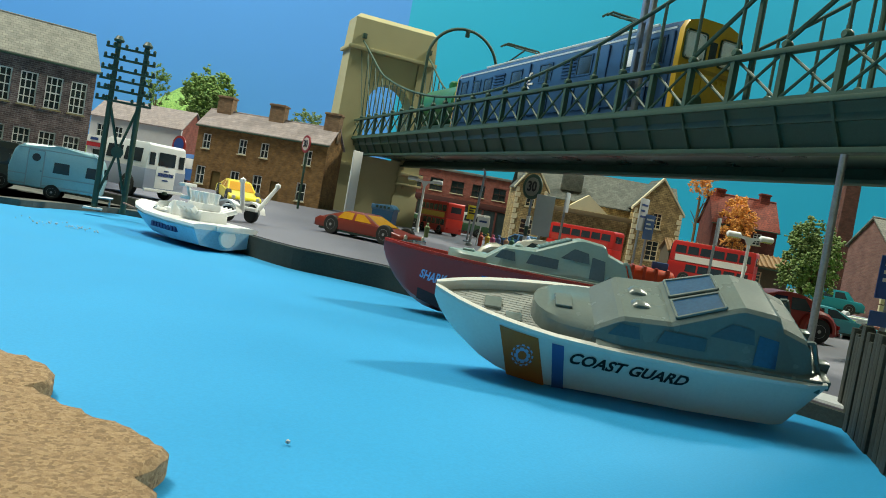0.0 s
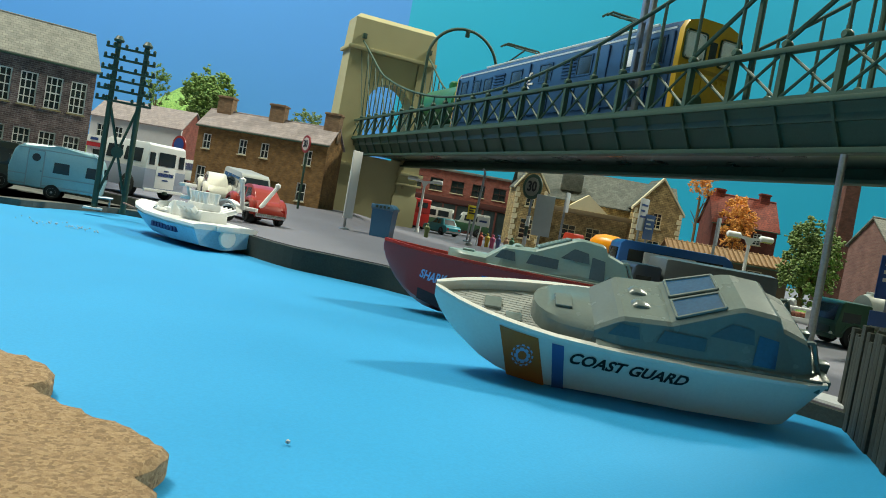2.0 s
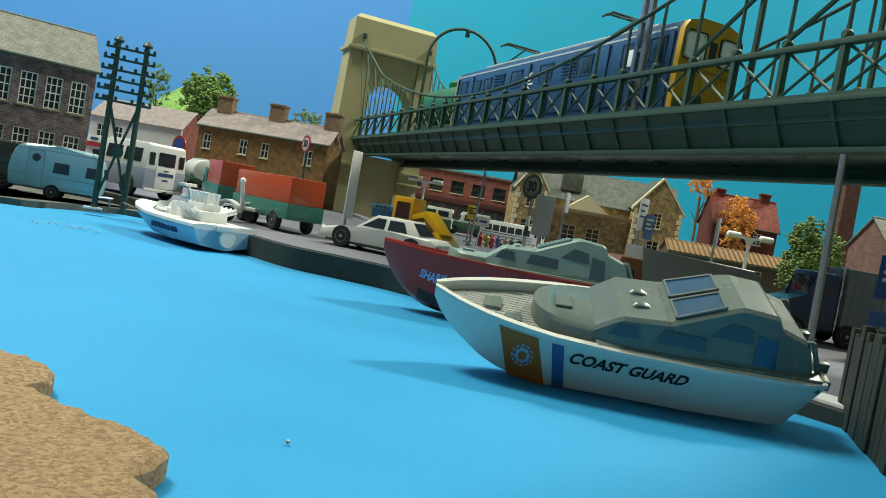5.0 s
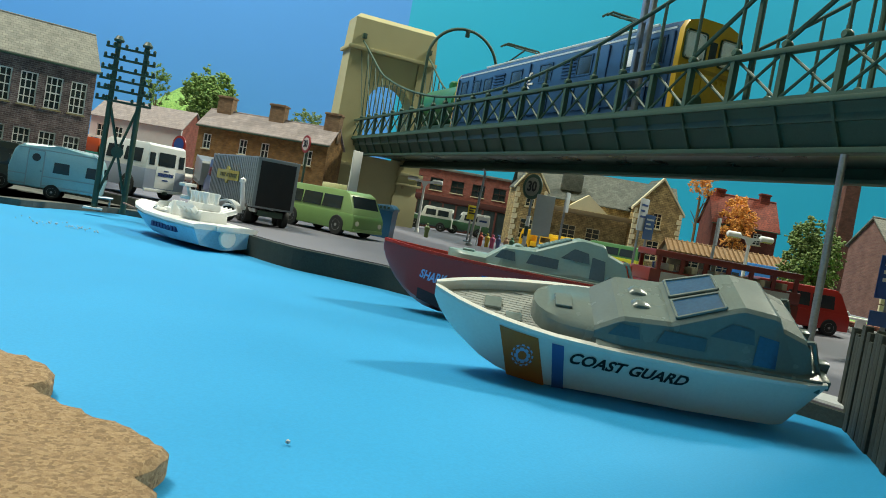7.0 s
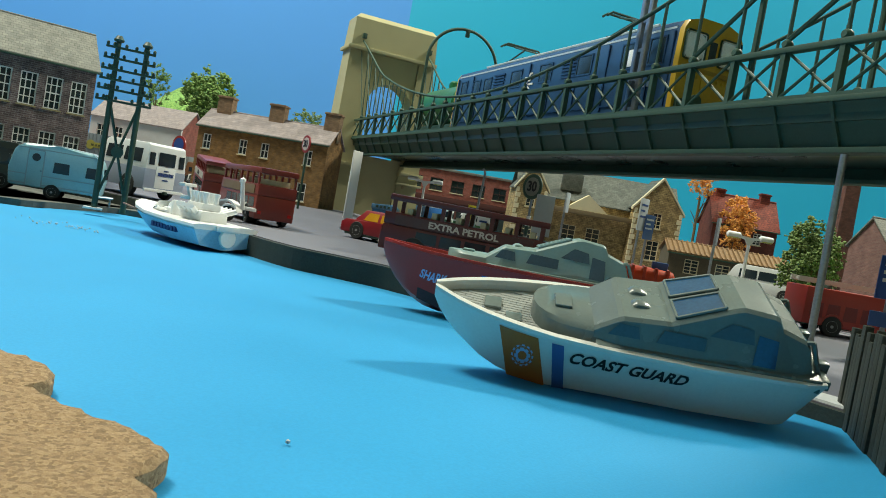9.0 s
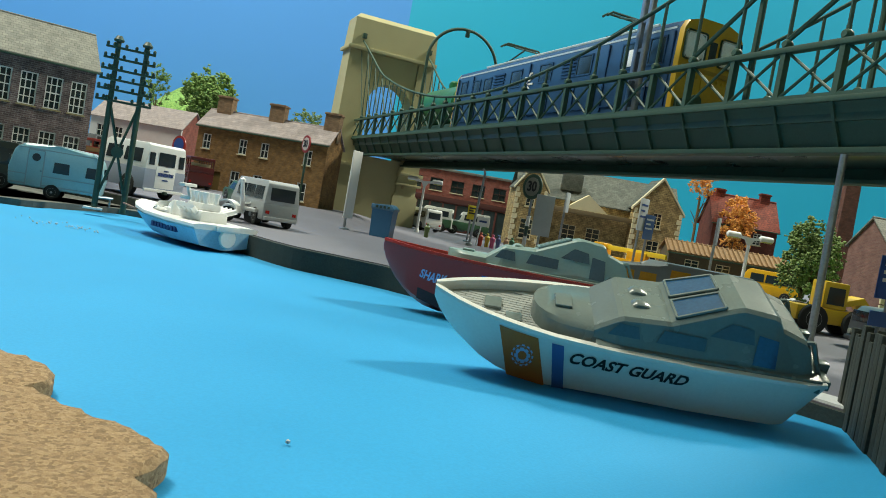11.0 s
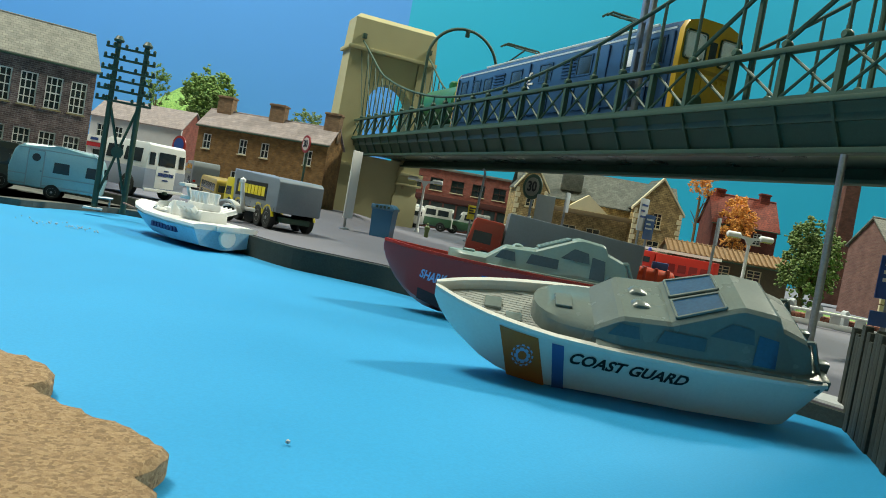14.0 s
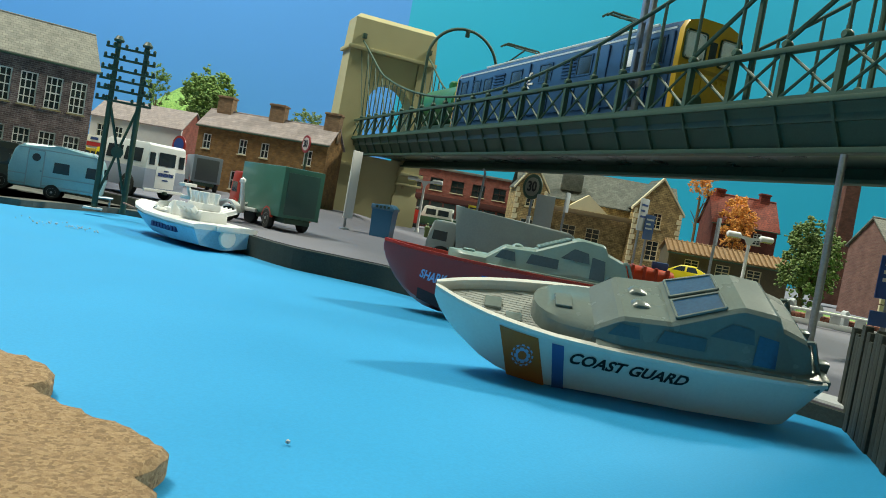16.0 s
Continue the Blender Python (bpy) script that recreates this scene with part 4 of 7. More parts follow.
# dark brick mill
holes = []
for k in range(8):
    x = 138 - 9.5 - k * 14.9
    holes += [(x - 5.0, 51, x + 5.0, 72), (x - 5.0, 17, x + 5.0, 36)]
mill = block("brick_mill", "dark brick model mill with white sash windows and slate roof", at(-250 - 138 * 0.79, 520 - 138 * 0.613, 2.6, 37.8), 138, 60, 82, 26, holes, BRICK_DK, SLATE_DK, cols=3, rows=4, sill=STONEDK)
# brick terrace
CHIMNEY = courses("weathered_chimney_brick", lin(124, 98, 74), lin(146, 118, 92), lin(120, 102, 84), 3.0, 1.05, var=0.25)
holes = []
for x in (6, 43, 65, 108):
    holes.append((x, 44, x + 8, 58))
for x in (4, 39, 62, 106):
    holes.append((x, 10, x + 9, 27))
holes += [(20, 0.5, 29, 24, paint(104, 84, 40, 0.6)), (80, 0.5, 89, 24, paint(104, 84, 40, 0.6))]
terrace = block("brick_terrace", "orange brick terrace of cottages with pale roof", at(-250, 736, 8.4, -9), 130, 46, 66, 17, holes, BRICK_OR, SLATE, cols=2, rows=2)
for x in (14, 68, 124):
    chimney(terrace, x, 23, 78, 15, 20, CHIMNEY, 0)
# shops behind
shops = thing("shop_row", "white and brick model shops with red fascia", "building", at(-408, 850, 8.4, -4))
fr = part("wall", wall_with_holes(104, 62, [(6, 4, 44, 26), (54, 4, 98, 26), (8, 40, 18, 54), (28, 40, 38, 54)]), paint(196, 196, 198, 0.7), shops, smooth=False)
for a in ((6, 4, 44, 26), (54, 4, 98, 26), (8, 40, 18, 54), (28, 40, 38, 54)):
    sash(fr, *a, cols=4 if a[2] - a[0] > 20 else 2, rows=1, sill=False)
part("fascia", Shape().box(0, -1.4, 28, 104, -0.1, 32.5), paint(170, 40, 48), shops, "red fascia")
part("sign_board", Shape().box(0, -1.6, 33, 104, -0.1, 40), WHITE, shops, "white sign board")
bars = Shape()
for i, w in enumerate((9, 7, 11, 6, 10, 8)):
    bars.box(4 + i * 16, -2.0, 35, 4 + i * 16 + w, -1.65, 38)
part("sign_bars", bars, NAVY, shops, smooth=False)
part("end_wall", Shape().loft([[(x, 3, 0), (x, 60, 0), (x, 60, 62), (x, 31, 84), (x, 3, 62)] for x in (100, 104)]), BRICK_RD, shops, smooth=False)
for y0, y1 in ((-2, 31), (64, 31)):
    part("roof", Shape().loft([[(-2, y0, 61), (106, y0, 61), (106, y1, 84), (-2, y1, 84)], [(-2, y0, 62.3), (106, y0, 62.3), (106, y1, 85.3), (-2, y1, 85.3)]]), SLATE, shops, smooth=False)
# red brick shop under the bridge
holes = [(12 + k * 28, 50, 29 + k * 28, 66) for k in range(5)]
pink = block("brick_shop", "red brick model shop with dark upper windows", at(-72, 1010, 8.4, 0), 160, 60, 77, 0, holes, BRICK_RD, SLATE_DK, cols=2, rows=2, frame_mat=material("dark_window_frame", lin(60, 40, 36), 0.6))
part("roof", Shape().box(-2, -2, 77, 162, 62, 80, 0.4), SLATE_DK, pink)
part("fascia", Shape().box(4, -3, 36, 156, -0.1, 43, 0.3), paint(74, 34, 30, 0.6), pink)
part("shop_front", Shape().box(8, -1.2, 2, 152, -0.1, 35), PANE, pink)
sf = Shape()
for k in range(9):
    sf.box(8 + k * 17.6, -2.2, 1, 10.4 + k * 17.6, -1.2, 36)
part("mullions", sf, paint(84, 40, 34, 0.6), pink, smooth=False)
# stone station house with gabled wings
SLATE_ST = courses("dark_slate", lin(78, 84, 78), lin(94, 98, 92), lin(66, 70, 66), 4.0, 2.0, gap=0.12, roof=True, var=0.2, bump=0.4)
stone = thing("stone_house", "rubble stone house with gabled wings and slate roof", "building", at(70, 866, 8.4, 3))
holes = [(58, 12, 74, 34), (86, 12, 102, 34)]
fr = part("wall", wall_with_holes(132, 62, holes), STONE, stone, smooth=False)
for o in holes:
    sash(fr, *o, cols=2, rows=4, frame_mat=CREAM)
part("rear_wall", Shape().box(0, 60, 0, 186, 63, 62), STONE, stone, smooth=False)
for y0, y1 in ((-2, 30), (64, 30)):
    part("roof", Shape().loft([[(0, y0, 60), (190, y0, 60), (190, y1, 96), (0, y1, 96)], [(0, y0, 61.3), (190, y0, 61.3), (190, y1, 97.3), (0, y1, 97.3)]]), SLATE_ST, stone, smooth=False)
for x0, w, pk in ((-2, 34, 92), (132, 54, 100)):
    wing = part("wing", wall_with_holes(w, 66, [(w / 2 - 7, 10, w / 2 + 7, 32), (w / 2 - 5, 46, w / 2 + 5, 63)]), STONE, stone, smooth=False)
    wing.location = (x0 * K, -16 * K, 0)
    sash(wing, w / 2 - 7, 10, w / 2 + 7, 32, cols=2, rows=4, frame_mat=CREAM)
    sash(wing, w / 2 - 5, 46, w / 2 + 5, 63, cols=2, rows=4, frame_mat=CREAM)
    part("gable", Shape().loft([[(0, 0, 66), (w, 0, 66), (w / 2, 0, pk)], [(0, 3, 66), (w, 3, 66), (w / 2, 3, pk)]]), STONE, wing, smooth=False)
    for sx in (0, w):
        part("wing_side", Shape().box(sx - (3 if sx else 0), 3, 0, sx + (0 if sx else 3), 60, 66), STONE, wing, smooth=False)
        for k in range(11):
            part("quoin", Shape().box(sx - (5 if k % 2 else 3) * (1 if sx else 0) - (0.6 if not sx else 0), -0.7, k * 6 + 0.4, sx + (5 if k % 2 else 3) * (0 if sx else 1) + (0.6 if sx else 0), 1, k * 6 + 5.6, 0.2), CREAM, wing, smooth=False)
        e = -3 if sx == 0 else w + 3
        part("coping", Shape().loft([[(e, -1.5, 63.5), (w / 2, -1.5, pk + 0.8), (w / 2, -1.5, pk + 3.6), (e, -1.5, 66.3)], [(e, 5, 63.5), (w / 2, 5, pk + 0.8), (w / 2, 5, pk + 3.6), (e, 5, 66.3)]]), CREAM, wing, smooth=False)
        part("wing_roof", Shape().loft([[(e, 3, 64.5), (w / 2, 3, pk), (w / 2, 3, pk + 1.4), (e, 3, 65.9)], [(e, 46, 64.5), (w / 2, 46, pk), (w / 2, 46, pk + 1.4), (e, 46, 65.9)]]), SLATE_ST, wing, smooth=False)
part("porch_gable", Shape().loft([[(56, y, 52), (104, y, 52), (80, y, 70)] for y in (-12, -2)]), CREAM, stone, smooth=False)
part("porch_beam", Shape().box(30, -14, 47, 132, -2, 52, 0.4), paint(120, 104, 76, 0.7), stone)
part("roof_patch", Shape().box(50, 4, 72, 74, 8, 92, 0.4), SLATE_ST, stone)
# red-tiled house
holes = [(14, 44, 22, 55), (40, 44, 48, 55), (8, 10, 22, 28), (38, 10, 52, 28)]
house = block("tiled_house", "red brick model house with red tiled roof", at(252, 742, 8.4, -2), 62, 46, 60, 28, holes, courses("brown_brick", lin(92, 48, 40), lin(110, 58, 48), lin(96, 60, 52), 3.0, 1.05, var=0.25), TILE_RD)
chimney(house, 52, 23, 84, 9, 12, TILE_RD, 0)
chimney(house, 8, 23, 84, 9, 10, TILE_RD, 0)
part("skylight", Shape().box(33, 8.0, 71, 38, 10, 76, 0.3), PANE, house)
# low station shelter
low = block("low_shed", "low stone shed with brown ribbed roof", at(186, 640, 8.4, -2), 100, 30, 25, 8, [(14, 8, 26, 20), (40, 8, 52, 20), (66, 8, 78, 20)], material("dark_stone_wall", lin(86, 78, 60), 0.8, var=0.3), material("brown_roof", lin(124, 96, 62), 0.8, var=0.3), frame_mat=CREAM, sill=False)
for k in range(24):
    part("roof_rib", Shape().loft([[(k * 4.3 - 0.6, -3.2, 25.0), (k * 4.3 + 0.6, -3.2, 25.0), (k * 4.3 + 0.6, 15, 34.9), (k * 4.3 - 0.6, 15, 34.9)], [(k * 4.3 - 0.3, -3.2, 26.0), (k * 4.3 + 0.3, -3.2, 26.0), (k * 4.3 + 0.3, 15, 35.6), (k * 4.3 - 0.3, 15, 35.6)]]), material("brown_roof", lin(124, 96, 62)), low, smooth=False)
# mill chimney and right-hand house
stack = thing("factory_chimney", "tall tapering brown brick factory chimney", "chimney", at(386, 764, 8.4))
BROWN_BRICK = courses("sooty_brown_brick", lin(96, 62, 52), lin(112, 74, 62), lin(90, 66, 58), 3.0, 1.05, var=0.25)
part("shaft", Shape().loft([[(-r, -r, z), (r, -r, z), (r, r, z), (-r, r, z)] for r, z in ((8.6, 0), (6.4, 170))]), BROWN_BRICK, stack, smooth=False)
part("plinth", Shape().box(-12.5, -12.5, 0, 12.5, 12.5, 26, 0.5), BROWN_BRICK, stack, smooth=False)
holes = [(10, 38, 22, 52), (34, 38, 46, 52), (10, 8, 24, 28), (36, 8, 48, 28)]
cottage = block("slate_cottage", "pinkish brick cottage with grey slate roof and blue awning", at(328, 572, 8.4, 12), 80, 44, 54, 22, holes, courses("pinkish_brick", lin(112, 82, 78), lin(128, 94, 88), lin(118, 98, 92), 3.0, 1.05, var=0.2), SLATE_DK)
part("awning", Shape().loft([[(8, -0.2, 36), (26, -0.2, 36), (26, -7, 31), (8, -7, 31)], [(8, -0.2, 37), (26, -0.2, 37), (26, -7, 32), (8, -7, 32)]]), paint(150, 176, 214), cottage)
for k in range(9):
    part("quoin", Shape().box(-0.6, -0.7, k * 6 + 0.4, 5 if k % 2 else 3, 1, k * 6 + 5.6, 0.2), CREAM, cottage, smooth=False)


# ---- trees and hill ----
_ico = bmesh.new()
bmesh.ops.create_icosphere(_ico, subdivisions=1, radius=1)
ICO_V, ICO_F = [v.co.copy() for v in _ico.verts], [[v.index for v in f.verts] for f in _ico.faces]
_ico.free()


def tree(label, m, height, radius, leaf, trunk_h, seed, limbs=5, clumps=70, squash=1.1, cz=None):
    rnd = random.Random(seed)
    t = thing("tree", label, "tree", m)
    s = Shape().rod((0, 0, 0), (rnd.uniform(-2, 2), 0, trunk_h), max(1.6, radius * 0.09), 8, max(1.1, radius * 0.06))
    cz = cz or (trunk_h + (height - trunk_h) * 0.45)
    for i in range(limbs):
        a = i * 2 * math.pi / limbs + rnd.random()
        z0 = trunk_h * rnd.uniform(0.55, 1.0)
        mid = (math.cos(a) * radius * 0.35, math.sin(a) * radius * 0.35, z0 + (height - trunk_h) * 0.25)
        s.rod((0, 0, z0), mid, radius * 0.05, 6, radius * 0.035)
        s.rod(mid, (math.cos(a) * radius * 0.7, math.sin(a) * radius * 0.7, z0 + (height - trunk_h) * rnd.uniform(0.35, 0.6)), radius * 0.035, 6, radius * 0.012)
    part("trunk", s, BARK, t)
    V, F = [], []
    for i in range(clumps):
        d = Vector((rnd.gauss(0, 1), rnd.gauss(0, 1), rnd.gauss(0, 1))).normalized() * (rnd.random() ** 0.45)
        p = Vector((d.x * radius, d.y * radius, cz + d.z * (height - trunk_h) * 0.5 * squash))
        for k in range(20):
            e = Vector((rnd.gauss(0, 1), rnd.gauss(0, 1), rnd.gauss(0, 1))).normalized()
            q = p + e * radius * 0.2 * rnd.random()
            r = radius * rnd.uniform(0.04, 0.075)
            mm = Matrix.Translation(q * K) @ Matrix.Rotation(rnd.random() * 6, 4, e) @ Matrix.Diagonal((r * K, r * 0.8 * K, r * 0.55 * K, 1))
            n0 = len(V)
            V += [mm @ v for v in ICO_V]
            F += [[n0 + j for j in f] for f in ICO_F]
    c = bpy.data.meshes.new("crown")
    c.from_pydata(V, [], F)
    c.shade_smooth()
    part("crown", c, leaf, t)
    return t


tree("dark green foam model tree beside the cottage", at(245, 520, 8.4), 62, 20, LEAF_DK, 12, 1, clumps=240, squash=1.2)
tree("orange autumn foam model tree", at(272, 736, 8.4), 88, 18, LEAF_OR, 34, 2, clumps=170, squash=1.1)
tree("tall bare-limbed tree with an orange tuft", at(236, 742, 8.4), 112, 13, LEAF_OR, 80, 3, clumps=80)
tree("green foam tree behind the terrace roofs", at(-325, 980, 8.4), 150, 36, LEAF, 84, 4, clumps=200)
tree("green foam tree behind the shops", at(-412, 1030, 8.4), 152, 17, LEAF, 96, 5, clumps=80)
tree("small green foam tree beside the tower", at(-222, 1100, 8.4), 134, 22, LEAF_DK, 96, 6, clumps=60)
hill = Shape()
hill.loft([[(x, 1120 + 60 * j, 8 + (84 + 30 * j) * math.exp(-((x + 445) / 120) ** 2) * (0.2 + 0.8 * min(1, j)) + 2 * noise.noise((x * 0.05, j, 1))) for x in range(-640, 60, 8)] for j in (0, 0.25, 0.5, 0.75, 1, 1.3, 1.6, 2, 2.4)], caps=False, closed=False)
setting(part("hill", hill, GRASS), "green scatter-covered hillside")


# ---- road vehicles: x forward, y left, z up from the road ----
GLASSD = material("smoked_toy_glass", lin(40, 50, 56), 0.12, var=0.15, size=5, bump=0)
GLASSY = material("amber_toy_glass", lin(190, 140, 40), 0.2, var=0.15, size=5, bump=0)
CHROME = material("toy_chrome", lin(190, 192, 194), 0.25, 0.9, var=0.1)
LAMPW = material("headlamp_plastic", lin(225, 222, 205), 0.2, var=0.05)
LAMPR = material("tail_lamp_plastic", lin(170, 30, 26), 0.25, var=0.05)


def wheel(parent, x, y, r, w, rim=None, name="wheel"):
    sg = 1 if y > 0 else -1
    t = part(name, Shape().lathe([(r * 0.62, -w / 2), (r * 0.94, -w / 2), (r, -w / 2 + 0.4), (r, w / 2 - 0.4), (r * 0.94, w / 2), (r * 0.62, w / 2)], 20, (x, y, r), "y"), TYRE, parent)
    part("rim", Shape().lathe([(r * 0.62, sg * (w / 2 - 0.6)), (r * 0.56, sg * (w / 2 + 0.05)), (r * 0.42, sg * (w / 2 - 0.35)), (r * 0.16, sg * (w / 2 - 0.3)), (r * 0.14, sg * (w / 2 + 0.25))], 14, (x, y, r), "y"), rim or RIM, t)


def axle_set(t, xs, W, r, rim=None):
    for x in xs:
        for y in (-W / 2 + 1.2, W / 2 - 1.2):
            wheel(t, x, y, r, 3.2, rim)


def side_panes(t, spans, W, z0, z1, lean=0.0, mat=None):
    """Window panes on both flanks; spans of (x0, x1)."""
    for x0, x1 in spans:
        for sg in (-1, 1):
            y = sg * (W / 2)
            s = Shape().loft([[(x0 + 0.3, y - sg * 0.8, z0), (x1 - 0.3, y - sg * 0.8, z0), (x1 - 0.3, y - sg * (0.8 + lean), z1), (x0 + 0.3, y - sg * (0.8 + lean), z1)], [(x0, y + sg * 0.14, z0), (x1, y + sg * 0.14, z0), (x1 - 0.3, y + sg * (0.14 - lean), z1), (x0 + 0.3, y + sg * (0.14 - lean), z1)]])
            part("window", s, mat or GLASSD, t)


def lamps(t, L, W, z):
    for sg in (-1, 1):
        part("headlight", Shape().lathe([(1.5, 0), (1.4, 0.5), (0.7, 0.8)], 12, (L / 2 - 0.2, sg * (W / 2 - 3), z), "x"), LAMPW, t)
        part("tail_light", Shape().box(-L / 2 - 0.35, sg * (W / 2 - 2.4) - 1, z - 0.8, -L / 2 + 0.3, sg * (W / 2 - 2.4) + 1, z + 0.8), LAMPR, t)


def bumpers(t, L, W, z, mat=None):
    part("front_bumper", Shape().box(L / 2 - 0.4, -W / 2 + 0.6, z - 1, L / 2 + 1.0, W / 2 - 0.6, z + 0.9, 0.4), mat or CHROME, t)
    part("rear_bumper", Shape().box(-L / 2 - 1.0, -W / 2 + 0.6, z - 1, -L / 2 + 0.4, W / 2 - 0.6, z + 0.9, 0.4), mat or CHROME, t)


def cabin_loft(t, pts, Wb, Wt, mat, name="cabin"):
    """A greenhouse: outline of (x, z), narrower towards its top."""
    zs = [z for _, z in pts]
    z0, z1 = min(zs), max(zs)
    half = lambda z: (Wb + (Wt - Wb) * (z - z0) / (z1 - z0)) / 2
    s = Shape().loft([[(x, -half(z), z) for x, z in pts], [(x, half(z), z) for x, z in pts]])
    bmesh.ops.bevel(s.bm, geom=list(s.bm.edges), offset=0.7, segments=2, affect="EDGES", profile=0.6)
    return part(name, s, mat, t)


def car(t, main, second, L, H, glass=None, sporty=False):
    W, h = L * 0.36, L / 2
    k = H
    lo = [(-h, 3.2), (-h - 0.2, k * 0.5), (-h * 0.9, k * 0.62), (-h * 0.2, k * 0.64), (h * 0.5, k * 0.6), (h * 0.96, k * 0.46), (h, k * 0.34), (h * 0.98, 3.0)]
    part("body", Shape().prism(lo, -W / 2, W / 2, 0.9), main, t)
    top = [(-h * 0.72, k * 0.6), (-h * 0.5, k), (h * 0.08, k), (h * 0.42, k * 0.58)] if not sporty else [(-h * 0.9, k * 0.6), (-h * 0.3, k), (h * 0.02, k), (h * 0.5, k * 0.56)]
    cab = cabin_loft(t, top, W * 0.94, W * 0.72, main)
    a, b = k * 0.66, k * 0.93
    half = lambda z: (W * 0.94 + (W * 0.72 - W * 0.94) * (z - k * 0.58) / (k * 0.42)) / 2 + 0.12
    for x0, x1, x2, x3 in ((-h * 0.5, -h * 0.16, -h * 0.16, -h * 0.4), (-h * 0.1, h * 0.28, h * 0.05, -h * 0.1)):
        for sg in (-1, 1):
            s = Shape().loft([[(x0, sg * half(a), a), (x1, sg * half(a), a)], [(x3, sg * half(b), b), (x2, sg * half(b), b)]], caps=False, closed=False)
            part("side_window", s, glass or GLASSD, cab)
    for (p, q, nm) in ((top[3], top[2], "windscreen"), (top[0], top[1], "rear_window")):
        pts = []
        sgx = 1 if nm == "windscreen" else -1
        for f in (0.14, 0.88):
            x, z = p[0] + (q[0] - p[0]) * f, p[1] + (q[1] - p[1]) * f
            w = half(z) - 1.4
            pts.append([(x + sgx * 0.16, -w, z + 0.16), (x + sgx * 0.16, w, z + 0.16)])
        part(nm, Shape().loft(pts, caps=False, closed=False), glass or GLASSD, cab)
    part("sill", Shape().box(-h * 0.9, -W / 2 + 0.5, 2.0, h * 0.9, W / 2 - 0.5, 4.2, 0.4), BLACKPL, t)
    axle_set(t, (-h * 0.6, h * 0.6), W, L * 0.085)
    lamps(t, L, W, k * 0.42)
    bumpers(t, L, W, 4.4)


def beetle(t, main, second, L, H, glass=None):
    W, h, k = L * 0.36, L / 2, H
    arc = lambda c, rx, rz, a0, a1, n: [(c[0] + rx * math.cos(radians(a0 + (a1 - a0) * i / n)), c[1] + rz * math.sin(radians(a0 + (a1 - a0) * i / n))) for i in range(n + 1)]
    body = [(-h, 4.5)] + arc((-h * 0.28, k * 0.3), h * 0.72, k * 0.42, 178, 95, 7) + [(h * 0.2, k * 0.62), (h * 0.45, k * 0.6)] + arc((h * 0.42, k * 0.26), h * 0.54, k * 0.34, 75, 0, 6) + [(h * 0.92, 3.4), (-h * 0.9, 3.2)]
    part("body", Shape().prism(body, -W * 0.36, W * 0.36, 1.6), main, t)
    top = [(-h * 0.78, k * 0.58)] + arc((-h * 0.12, k * 0.52), h * 0.6, k * 0.48, 155, 42, 8) + [(h * 0.42, k * 0.58)]
    cab = cabin_loft(t, top, W * 0.74, W * 0.58, main)
    for x in (-h * 0.6, h * 0.62):
        for sg in (-1, 1):
            s = Shape()
            rings = []
            for i in range(9):
                a = radians(185 - 190 * i / 8)
                rings.append([(x + math.cos(a) * r_, sg * y_, L * 0.1 + math.sin(a) * r_ * 1.02) for r_, y_ in ((L * 0.108, W * 0.3), (L * 0.15, W * 0.32), (L * 0.15, W * 0.44), (L * 0.13, W * 0.5), (L * 0.108, W * 0.5))])
            s.loft(rings)
            part("fender", s, main, t)
    for sg in (-1, 1):
        part("running_board", Shape().box(-h * 0.36, sg * W * 0.43 - 1.6, 3.2, h * 0.38, sg * W * 0.43 + 1.6, 4.6, 0.4), main, t)
    a, b = k * 0.64, k * 0.9
    half = lambda z: (W * 0.74 + (W * 0.58 - W * 0.74) * (z - k * 0.58) / (k * 0.42)) / 2 + 0.16
    for x0, x1, x2, x3 in ((-h * 0.5, -h * 0.14, -h * 0.14, -h * 0.36), (-h * 0.07, h * 0.3, h * 0.12, -h * 0.07)):
        for sg in (-1, 1):
            part("side_window", Shape().loft([[(x0, sg * half(a), a), (x1, sg * half(a), a)], [(x3, sg * half(b), b), (x2, sg * half(b), b)]], caps=False, closed=False), glass or GLASSD, cab)
    part("windscreen", Shape().loft([[(h * 0.42, -half(a) + 2, a), (h * 0.42, half(a) - 2, a)], [(h * 0.27, -half(b) + 2, b), (h * 0.27, half(b) - 2, b)]], caps=False, closed=False), glass or GLASSD, cab)
    if second:
        for sg in (-1, 1):
            part("door_badge", Shape().box(-h * 0.06, sg * W * 0.36 - 0.2, k * 0.3, h * 0.26, sg * W * 0.36 + 0.25, k * 0.52), second, t)
    axle_set(t, (-h * 0.6, h * 0.62), W * 0.96, L * 0.095)
    lamps(t, L * 0.96, W * 0.9, k * 0.4)
    bumpers(t, L, W * 0.86, 5.0)


